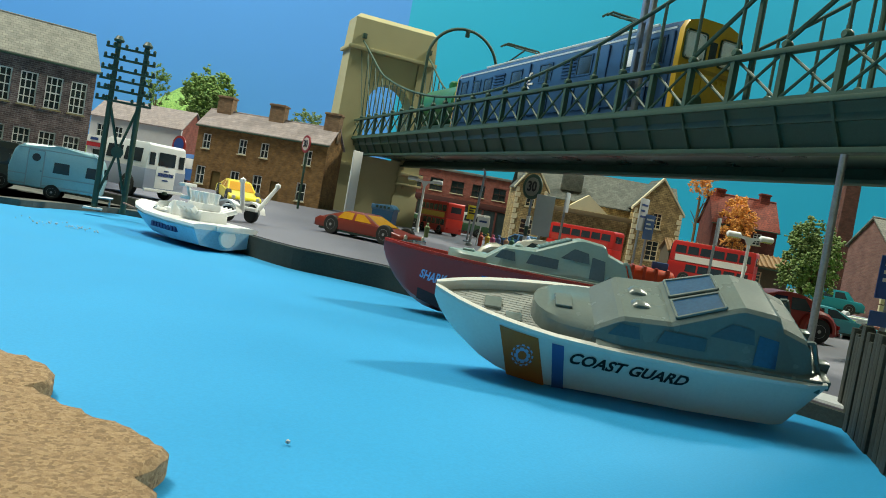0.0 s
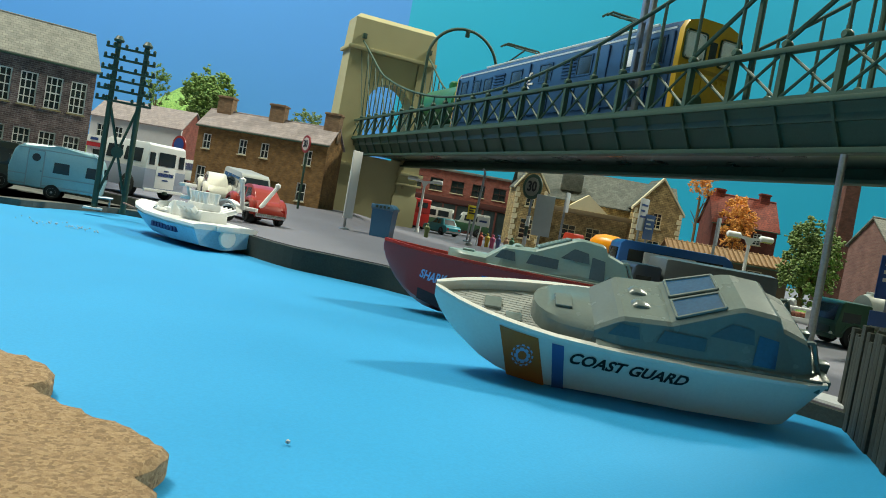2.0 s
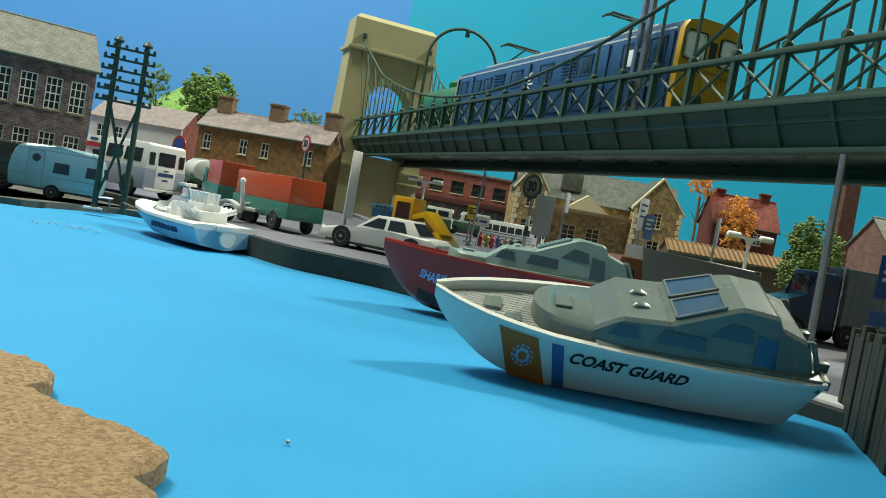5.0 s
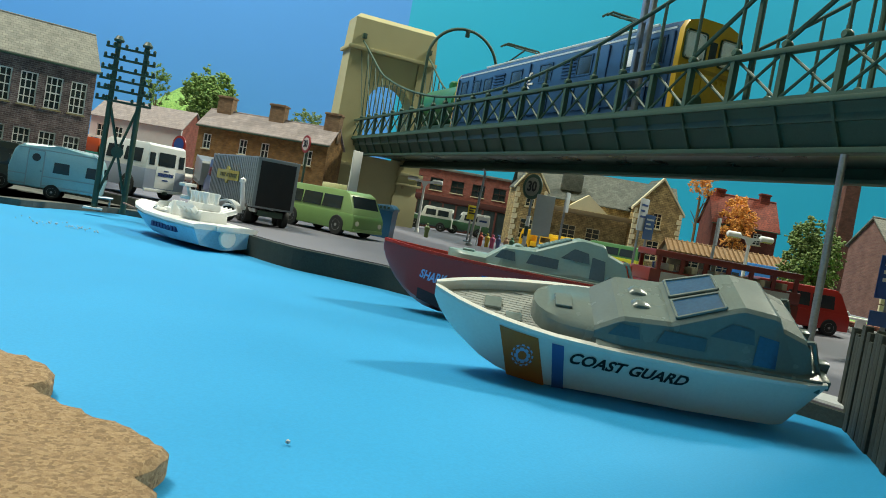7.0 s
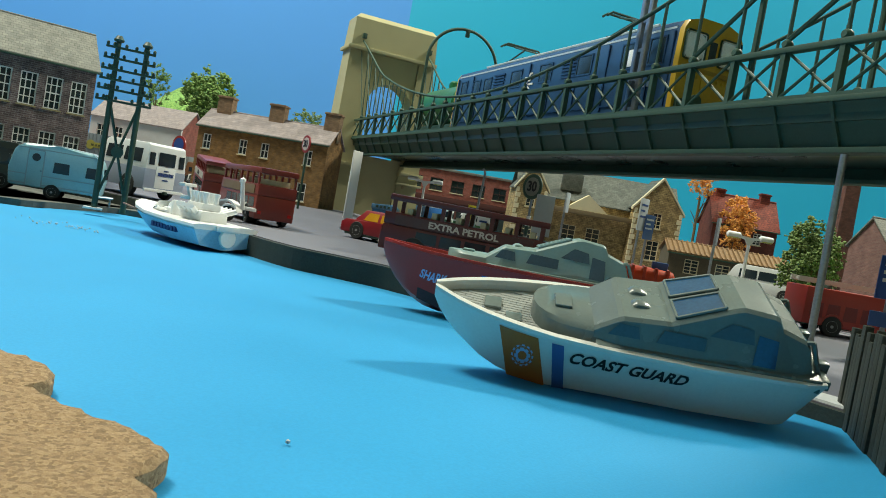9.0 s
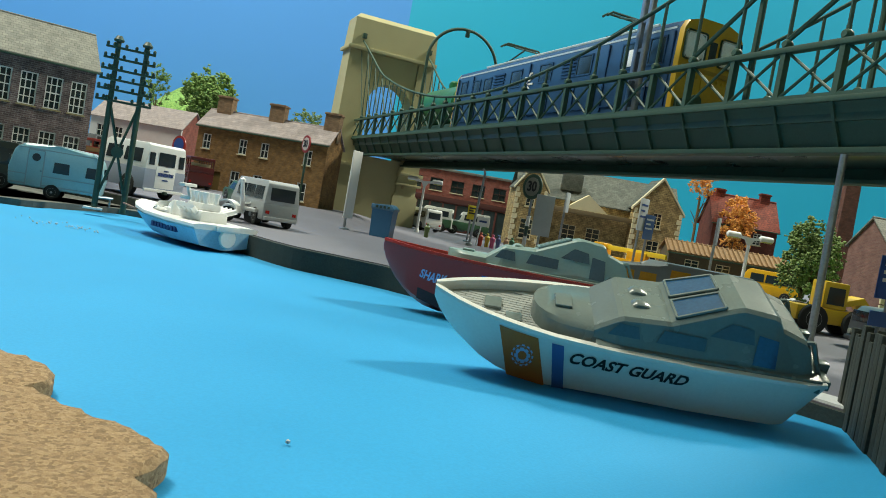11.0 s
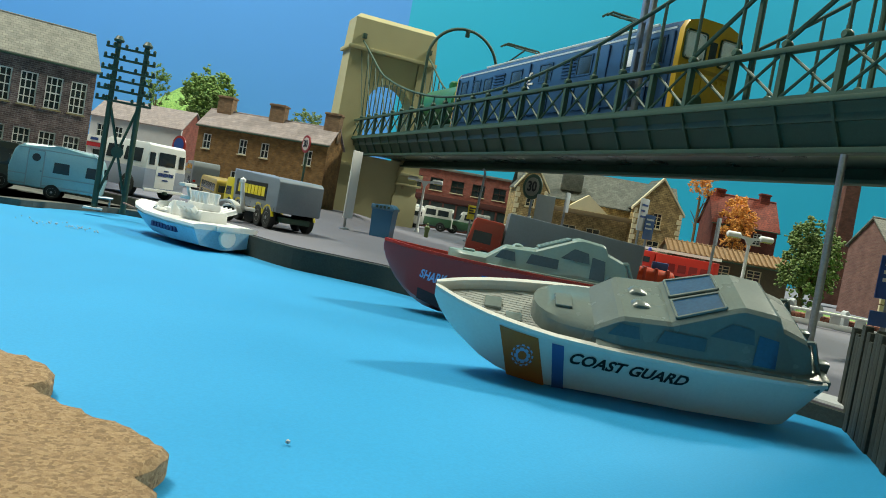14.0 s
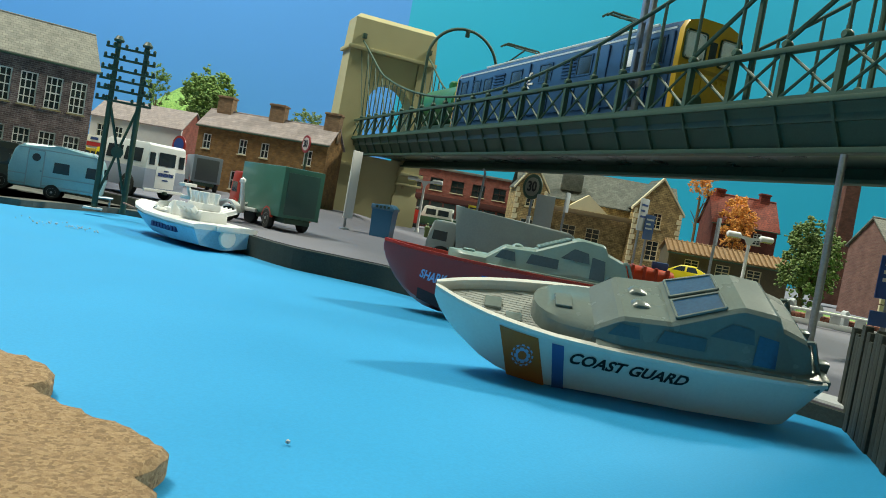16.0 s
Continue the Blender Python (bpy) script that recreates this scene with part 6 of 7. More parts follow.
def caravan(t, main, second, L, H, glass=None):
    W, h, k = L * 0.38, L / 2, H
    prof = [(-h * 0.96, 5), (-h, k * 0.5), (-h * 0.9, k * 0.86), (-h * 0.72, k * 0.97), (0, k), (h * 0.72, k * 0.97), (h * 0.92, k * 0.84), (h, k * 0.5), (h * 0.94, 5)]
    part("body", Shape().prism(prof, -W / 2, W / 2, 1.6), main, t)
    part("roof", Shape().prism([(-h * 0.86, k * 0.9), (-h * 0.7, k * 0.975), (0, k + 0.4), (h * 0.7, k * 0.975), (h * 0.86, k * 0.9), (0, k * 0.93)], -W / 2 + 0.8, W / 2 - 0.8, 0.5), second, t, "grey-blue roof")
    side_panes(t, [(-h * 0.08, h * 0.26), (h * 0.6, h * 0.86)], W, k * 0.5, k * 0.7, 0, glass)
    side_panes(t, [(-h * 0.52, -h * 0.36)], W, k * 0.62, k * 0.76, 0, glass)
    for sg in (-1, 1):
        d = part("door", Shape().box(-h * 0.6, sg * W / 2 - 0.3, k * 0.2, -h * 0.28, sg * W / 2 + 0.3, k * 0.86, 0.2), main, t)
        part("porthole", Shape().lathe([(2.0, -0.5), (2.0, 0.5), (1.4, 0.6)], 16, (-h * 0.44, sg * W / 2, k * 0.74), "y"), glass or GLASSD, d)
        fr = Shape()
        for x in (-h * 0.61, -h * 0.28):
            fr.box(x - 0.3, sg * W / 2 - 0.4, k * 0.2, x + 0.3, sg * W / 2 + 0.55, k * 0.87)
        fr.box(-h * 0.61, sg * W / 2 - 0.4, k * 0.86, -h * 0.28, sg * W / 2 + 0.55, k * 0.885)
        part("door_frame", fr, second, d, smooth=False)
        part("lower_strip", Shape().box(-h * 0.95, sg * W / 2 - 0.2, 6.4, h * 0.95, sg * W / 2 + 0.3, 7.0), second, t)
        part("eaves_strip", Shape().box(-h * 0.84, sg * W / 2 - 0.2, k * 0.885, h * 0.84, sg * W / 2 + 0.35, k * 0.905), second, t)
        part("door_knob", Shape().ball((-h * 0.32, sg * (W / 2 + 0.5), k * 0.5), 0.5), CHROME, d)
        part("waist_strip", Shape().box(-h * 0.97, sg * W / 2 - 0.2, k * 0.4, h * 0.97, sg * W / 2 + 0.2, k * 0.42), second, t)
    for x in (-h, h):
        part("end_window", Shape().box(x - 0.8, -W * 0.3, k * 0.52, x + 0.4, W * 0.3, k * 0.72, 0.3), glass or GLASSD, t)
    axle_set(t, (-h * 0.05,), W, L * 0.085)
    part("towbar", Shape().rod((h * 0.9, -5, 5), (h * 1.2, 0, 5), 0.7).rod((h * 0.9, 5, 5), (h * 1.2, 0, 5), 0.7), STEEL, t)
    part("jockey_leg", Shape().rod((h * 1.15, 0, 5.4), (h * 1.15, 0, 0), 0.6), STEEL, t)


def boat_trailer(t, main):
    part("frame", Shape().box(-22, -1.4, 6.5, 26, 1.4, 8.4, 0.4).box(-14, -9, 6.3, -10, 9, 8.2, 0.4), main, t)
    for sg in (-1, 1):
        part("arch_mudguard", Shape().loft([[(-12 + math.cos(radians(a)) * 7.2, y, 4.8 + math.sin(radians(a)) * 6.4) for y in (sg * 8, sg * 13)] + [(-12 + math.cos(radians(a)) * 6.2, y, 4.8 + math.sin(radians(a)) * 5.4) for y in (sg * 13, sg * 8)] for a in (178, 150, 120, 90, 60, 30, 2)]), main, t)
        wheel(t, -12, sg * 10.5, 3.8, 3.4)
        part("cradle_arm", Shape().rod((-18, sg * 7, 7.2), (-22, sg * 16, 21), 1.3, 8, 1.0).ball((-22, sg * 16, 21.5), 1.8), main, t)
    part("winch_post", Shape().rod((20, 0, 7), (23, 0, 14), 1.1, 8).box(21, -5, 13.2, 25, 5, 15, 0.4), main, t)


BUILD = {"car": car, "beetle": beetle, "van": van, "bus": bus, "coach": coach, "lorry": lorry, "trailer": trailer, "artic": artic, "jeep": jeep, "digger": digger, "caravan": caravan}

# ---- parked vehicles on the quay ----
t = thing("caravan", "pale blue toy caravan with grey roof on the bank", "caravan", at(-208, 408, 2.6, 18))
caravan(t, paint(150, 190, 198), paint(150, 166, 172), 46, 28)
t = thing("off_road_car", "white toy off-road car with blue lettering bars", "car", at(-204, 486, 8.4, 148))
jeep(t, WHITE, paint(150, 160, 178), 70, 34)
t = thing("boat_trailer", "white plastic boat trailer with upright cradle arms", "trailer", at(-119, 404, 8.4, 160))
boat_trailer(t, WHITE)
t = thing("dark_van", "dark green toy van with a yellow badge", "van", at(-260, 418, 2.6, 200))
van(t, paint(40, 52, 44), paint(30, 40, 36), 52, 26)
part("yellow_badge", Shape().box(-26.6, -6, 5, -25.8, 6, 11, 0.3), paint(196, 186, 40), t)
for x, y, rz, c in ((-22, 905, 175, (226, 228, 222)), (22, 925, 185, (200, 206, 204))):
    t = thing("parked_jeep", "white and green toy off-road car parked before the shop", "car", at(x, y, 8.4, rz), "parked off-road cars")
    jeep(t, paint(*c), paint(60, 104, 76), 54, 28, marks=False)


# ---- street furniture and small things ----
def telegraph_pole():
    t = thing("telegraph_pole", "black plastic twin telegraph pole with cross-arms", "telegraph pole", at(-178, 388, 2.6, 22))
    for x in (0, 13.5):
        p = part("pole", Shape().rod((x, 0, 0), (x, 0, 86), 1.5, 10, 1.25), BLACKPL, t)
        part("cap", Shape().lathe([(2.2, 85), (2.6, 86), (1.2, 88)], 10, (x, 0, 0)), BLACKPL, p)
    for z, a, b in ((82, -5.5, 18), (76.5, -6, 18.5), (71, -6.5, 19), (66, -6.5, 18.5), (61, -7, 19), (55.5, -7, 19.5)):
        arm = part("cross_arm", Shape().box(a, -1.7, z - 0.6, b, -0.7, z + 0.6, 0.2), BLACKPL, t)
        for i in range(4):
            for x in (a + 0.8 + i * 1.0, b - 0.8 - i * 1.0) if i % 3 == 0 else (a + 1 + i * 4.2, b - 1 - i * 4.2):
                part("insulator", Shape().lathe([(0.5, 0.5), (0.8, 1.0), (0.7, 2.0), (0.35, 2.4)], 8, (x, -1.2, z)), BLACKPL, arm)
    for a, b in (((0.6, 53), (13, 8)), ((13, 53), (0.6, 8))):
        part("brace", Shape().rod((a[0], 0, a[1]), (b[0], 0, b[1]), 0.7, 6), BLACKPL, t)
    part("brace_disc", Shape().lathe([(3.0, -0.9), (3.0, 0.9)], 14, (6.8, 0, 30.5), "y"), BLACKPL, t)
    part("foot_plate", Shape().box(-5, -3, 0, 4, 3, 1.0, 0.3), WHITE, t)


telegraph_pole()


def twin_lamp(m, h, span):
    t = thing("street_lamp", "white plastic twin-headed street lamp", "street lamp", m, "twin street lamps")
    part("pole", Shape().rod((0, 0, 0), (0, 0, h), 1.35, 10, 1.1).lathe([(2.4, 0), (2.0, 3), (1.3, 4)], 12), WHITE, t)
    part("arm", Shape().loft([[(x, -1.3, z - 1.0), (x, 1.3, z - 1.0), (x, 1.3, z + 1.0), (x, -1.3, z + 1.0)] for x, z in ((-span * 0.3, h + 0.6), (0, h - 0.6), (span * 0.3, h + 0.6))]).loft([[(-1, -1, h - 5), (1, -1, h - 5), (1, 1, h - 5), (-1, 1, h - 5)], [(-4, -1.2, h), (4, -1.2, h), (4, 1.2, h), (-4, 1.2, h)]]), WHITE, t)
    for sg in (-1, 1):
        head = part("lamp_head", Shape().lathe([(1.0, 0), (2.1, 0.8), (2.3, 2), (2.2, span * 0.28), (1.5, span * 0.3)], 14, (sg * span * 0.5 - (span * 0.3 if sg > 0 else 0), 0, h + 1.0), "x"), WHITE, t)
        part("lens", Shape().box(sg * span * 0.36 - span * 0.11, -1.7, h - 1.5, sg * span * 0.36 + span * 0.11, 1.7, h - 0.6, 0.3), paint(210, 206, 120), head)


twin_lamp(at(-28, 735, 8.4, 0), 49, 34)
twin_lamp(at(217, 556, 8.4, 0), 43, 34)


def disc_sign(label, m, h, r, ring, face, text="", pole=None, band=False):
    t = thing("road_sign", label, "road sign", m)
    part("post", Shape().rod((0, 0, 0), (0, 0, h), 1.0, 8), pole or STEEL, t)
    if band:
        for k in range(0, int(h * 0.6), 16):
            part("black_band", Shape().rod((0, 0, k), (0, 0, k + 8), 1.6, 10), BLACKPL, t)
            part("white_band", Shape().rod((0, 0, k + 8), (0, 0, k + 16), 1.6, 10), WHITE, t)
    d = part("disc", Shape().lathe([(r, -0.5), (r, 0.4)], 26, (0, -1.4, h + r * 0.5), "y"), ring, t)
    part("face", Shape().lathe([(r * 0.74, -0.2), (r * 0.74, 0.2)], 24, (0, -2.0, h + r * 0.5), "y"), face, d)
    if text:
        upright_letters(text, r * 0.8, Matrix.Translation((0, -2.35, h + r * 0.5)), BLACKINK, d, stretch=0.9, depth=0.08)
    part("base", Shape().lathe([(4.2, 0), (4.0, 1.2), (1.2, 2)], 14), pole or STEEL, t)
    return t


disc_sign("red-ringed speed limit sign reading 30", at(-120, 612, 11.5, -52), 51, 7.0, paint(140, 44, 42), material("dull_sign_face", lin(176, 170, 168), 0.6), "30", GREYPL)
disc_sign("grey speed limit sign reading 30 on a banded post", at(62, 606, 8.4, -48), 50, 10, GREYPL, material("grey_sign_face", lin(120, 122, 112), 0.6), "30", None, True)


def flat_sign(label, m, h, w, hh, mat, turn=0, pole=STEEL, bars=None):
    t = thing("road_sign", label, "road sign", m)
    part("post", Shape().rod((0, 0, 0), (0, 0, h), 1.0, 8), pole, t)
    part("board", Shape().box(-w / 2, -1.9, h - hh, w / 2, -0.9, h, 0.3), mat, t)
    part("base", Shape().lathe([(3.6, 0), (3.4, 1.0), (1.1, 1.8)], 14), pole, t)
    if bars:
        b = Shape()
        for i, (x0, x1, z) in enumerate(((-0.38, 0.38, 0.8), (-0.38, 0.1, 0.62), (-0.38, 0.3, 0.44))):
            b.box(x0 * w, -2.1, h - hh + z * hh - 0.7, x1 * w, -1.92, h - hh + z * hh + 0.7)
        part("writing_bars", b, bars, t, smooth=False)
    return t


PALEGREY = material("pale_grey_board", lin(172, 178, 180), 0.55, var=0.1)
flat_sign("white sign board turned nearly edge-on", at(-69, 522, 8.4, 68), 54, 12, 46, WHITE)
flat_sign("back of a grey road sign", at(72, 600, 8.4, 10), 50, 15, 32, PALEGREY)
flat_sign("narrow pale sign by the station house", at(91, 620, 8.4, 70), 56, 12, 16, PALEGREY)
flat_sign("grey notice sign on a leaning post", at(152, 618, 8.4, 50), 62, 14, 26, PALEGREY, bars=NAVY)
flat_sign("blue and white notice sign", at(160, 622, 8.4, 20), 50, 9, 20, paint(80, 110, 160), bars=WHITE)
flat_sign("narrow pale sign board on a post", at(196, 566, 8.4, 70), 54, 10, 20, PALEGREY)
p = flat_sign("blue parking sign with white bars", at(176, 302, 3.2, 0), 42, 13, 17, paint(38, 78, 150), bars=WHITE)
part("lower_board", Shape().box(-7, -1.9, 14, 7, -0.9, 20, 0.3), paint(60, 96, 160), p)
t = thing("street_lamp", "slim grey street lamp with a bent head", "street lamp", at(20, 622, 8.4, 0))
part("pole", Shape().rod((0, 0, 0), (3, 0, 60), 1.1, 8, 0.9).rod((3, 0, 60), (1, -3, 63.5), 0.9, 8), STEEL, t)
part("base", Shape().lathe([(3, 0), (2.6, 2), (1.2, 3)], 12), STEEL, t)
t = thing("steel_post", "tall dull steel post standing on the quay", "post", at(124.8, 253, 3.2, 0))
part("shaft", Shape().rod((0, 0, 0), (-1.0, 0, 70), 1.3, 12, 1.2), STEEL, t)
part("collar", Shape().lathe([(2.6, 0), (2.6, 3.4), (1.9, 4), (1.9, 7.5)], 14), STEEL, t)
t = thing("placard", "white placard on a stick with grey writing bars", "placard", at(29, 640, 8.4, -14))
part("stick", Shape().rod((-3, 0, 0), (0, 0, 26), 0.6, 6), WHITE, t)
part("board", Shape().box(-5, -1, 17, 5.5, -0.2, 25, 0.2), WHITE, t)
part("writing_bars", Shape().box(-3, -1.3, 20.4, 3.4, -1.0, 22), NAVY, t)
t = thing("litter_bin", "blue plastic skip bin with a dark lid", "bin", at(-42, 508, 8.4, -12))
part("body", Shape().loft([[(-a, -b, z), (a, -b, z), (a, b, z), (-a, b, z)] for a, b, z in ((6.6, 5.4, 0), (7.2, 6, 18))]), paint(48, 108, 152), t)
part("lid", Shape().prism([(-8, 18), (8, 18), (8, 19.5), (5, 22), (-8, 21)], -6.6, 6.6, 0.4), paint(76, 122, 156), t)
for x in (-4, -1.3, 1.3, 4):
    part("slot", Shape().box(x - 0.8, -6.9, 19.0, x + 0.8, -6.4, 20.6), BLACKPL, t)


def figurine(x, y, col, h=12, rz=0):
    """A plain painted railway figure: one lathe-turned body with a head."""
    s = Shape().lathe([(1.5, 0), (1.7, 0.6), (1.8, h * 0.42), (2.2, h * 0.5), (2.4, h * 0.72), (0.9, h * 0.82), (0.8, h * 0.85), (1.2, h * 0.9), (1.1, h * 0.96), (0.5, h)], 12)
    single("figurine", s, paint(*col, 0.6), "tiny plain painted figure", "figurine", at(x, y, 8.4, rz), "tiny figures")


for x, y, c in ((-16, 640, (78, 96, 50)), (30, 655, (170, 60, 40)), (36, 660, (190, 170, 60)), (40, 650, (198, 90, 130)), (46, 664, (90, 110, 160)), (52, 655, (180, 150, 120)), (58, 668, (60, 120, 90)), (231, 560, (170, 110, 60)), (-186, 700, (60, 80, 120)), (-178, 694, (120, 90, 70))):
    figurine(x, y, c)

# orange lifeboat on a cradle behind the launches
t = thing("lifeboat", "orange inflatable lifeboat with black grab rails", "boat", at(118, 446, 8.4 + rise(118, 446), 168))
part("tube", Shape().lathe([(2, -17), (5.4, -15), (6, -8), (6, 12), (4, 18), (1, 20)], 16, (0, -6, 9), "x").lathe([(2, -17), (5.4, -15), (6, -8), (6, 12), (4, 18), (1, 20)], 16, (0, 6, 9), "x"), paint(214, 74, 30, 0.5), t)
for i in range(5):
    part("strap", Shape().box(-13 + i * 6.5, -12.4, 4, -11.4 + i * 6.5, 12.4, 15.4, 0.3), paint(190, 60, 26, 0.5), t)
part("console", Shape().box(-12, -4, 10, -3, 4, 19, 0.6), paint(60, 90, 160), t)
rail = Shape()
for x in (-14, -6, 2, 10):
    rail.rod((x, -13, 3), (x, -13, 14), 0.5, 6)
rail.rod((-14, -13, 14), (10, -13, 14), 0.5, 6).rod((-14, -13, 8), (10, -13, 8), 0.5, 6)
part("grab_rail", rail, BLACKPL, t)
part("cradle", Shape().box(-14, -8, 0, -10, 8, 5, 0.4).box(8, -8, 0, 12, 8, 5, 0.4), BLACKPL, t)

# white promenade wall, rounded stones, flower bed
t = thing("promenade_wall", "white moulded promenade wall with square openings", "wall", at(196, 436, 8.4 + rise(196, 436), -14))
part("base", Shape().box(0, 0, 0, 70, 4, 3, 0.4), WHITE, t)
for i in range(6):
    part("pier", Shape().box(i * 13, 0.2, 3, i * 13 + 5, 3.8, 7.4, 0.5), WHITE, t)
part("coping", Shape().box(0, -0.4, 7.4, 70, 4.4, 8.8, 0.5), WHITE, t)
for i, (x, y) in enumerate(((196, 446), (206, 452), (222, 448), (236, 444), (212, 460))):
    single("rounded_stone", Shape().prism([(-3.2, 0), (-3.2, 7), (-2.2, 9.4), (0, 10.4), (2.2, 9.4), (3.2, 7), (3.2, 0)], -1.6, 1.6, 0.5), PALEGREY, "pale grey rounded upright stone", "stone", at(x, y, 8.4 + rise(x, y), 12 * i), "upright stones")
single("flower_bed", Shape().box(0, 0, 0, 66, 9, 4, 1.4), speckled("brown_scatter", lin(74, 34, 28), lin(120, 60, 44), lin(150, 96, 60), 1.2), "low reddish brown planted bed", "flower bed", at(202, 450, 8.4 + rise(202, 450), -8))
setting(slab("lawn", [(205, 466), (400, 430), (470, 480), (280, 560)], 2.0, 9.0, GRASS), "pale green scatter lawn")
pv = Shape()
pv.loft([[(x, y + d, 8.45 + rise(x, y + d) + (0.6 if d > 4.6 else 0.0)) for d in (4.5, 4.7, 14, 24, 24.2)] for x, y in edge if 30 < x < 700], caps=False, closed=False)
setting(part("pavement", pv, PAVE), "pale card pavement along the quay")

# dark timber jetty
t = thing("timber_jetty", "dark stained timber jetty with upright planks", "jetty", at(99, 182, 0, -107.5))
part("core", Shape().box(0, 1.4, -1, 64, 40, 19.5), WOODDK, t, smooth=False)
rnd = random.Random(9)
for i in range(17):
    z = 22 + rnd.uniform(-1.6, 1.8)
    o = part("plank", Shape().box(i * 3.8, rnd.uniform(-0.3, 0.3), -1.5, i * 3.8 + 3.4, 1.5, z, 0.25), WOODDK, t)
for i in range(10):
    part("plank", Shape().box(-1.2, 1.6 + i * 3.9, -1.5, 0.2, 5.1 + i * 3.9, 21 + rnd.uniform(-1.4, 1.6), 0.25), WOODDK, t)
for i in range(8):
    part("deck_board", Shape().box(2 + i * 7.6, 1.6, 19.6, 9 + i * 7.6, 40, 21, 0.3), WOODDK, t)
# loose cork crumbs on the card
cr = Shape()
rnd = random.Random(4)
for i in range(40):
    cr.ball((rnd.gauss(-152, 9), rnd.gauss(309, 5), 0.1), rnd.uniform(0.2, 0.45))
cr.ball((-15, 95, 0.2), 0.35)
single("paper_crumbs", cr, PALEGREY, "scattered pale crumbs lying on the blue card", "crumbs", at(0, 0), kind="stuff")

disc_sign("red and blue no-stopping sign", at(-230, 640, 14.4, -30), 30, 8, paint(150, 48, 44), paint(40, 72, 140), "", GREYPL)
flat_sign("small yellow bus stop sign", at(20, 706, 8.4, 20), 34, 9, 13, paint(214, 196, 50), bars=BLACKINK)


# ---- traffic ----
KNEE = {"A": 6316, "B": 6286, "C": 1000000.0}  # past this the traffic picks up speed
LANES = {
    "A": [(6056.5, 352), (900, 352), (420, 352), (290, 352), (210, 350), (137, 345), (56, 336), (-20, 345), (-62, 372), (-102, 420), (-140, 488), (-182, 580), (-232, 692), (-300, 785), (-420, 830), (-700, 840), (-6000, 840)],
    "B": [(6040.4, 406), (900, 406), (420, 406), (290, 405), (200, 402), (112, 398), (34, 402), (-25, 429), (-77, 464), (-119, 508), (-155, 565), (-192, 650), (-250, 785), (-340, 885), (-480, 930), (-800, 935), (-6000, 935)],
    "C": [(6000, 545), (900, 545), (430, 560), (270, 592), (150, 660), (60, 735), (5, 785), (-30, 850), (-70, 930), (-140, 985), (-260, 1060), (-500, 1090), (-6000, 1090)],
}
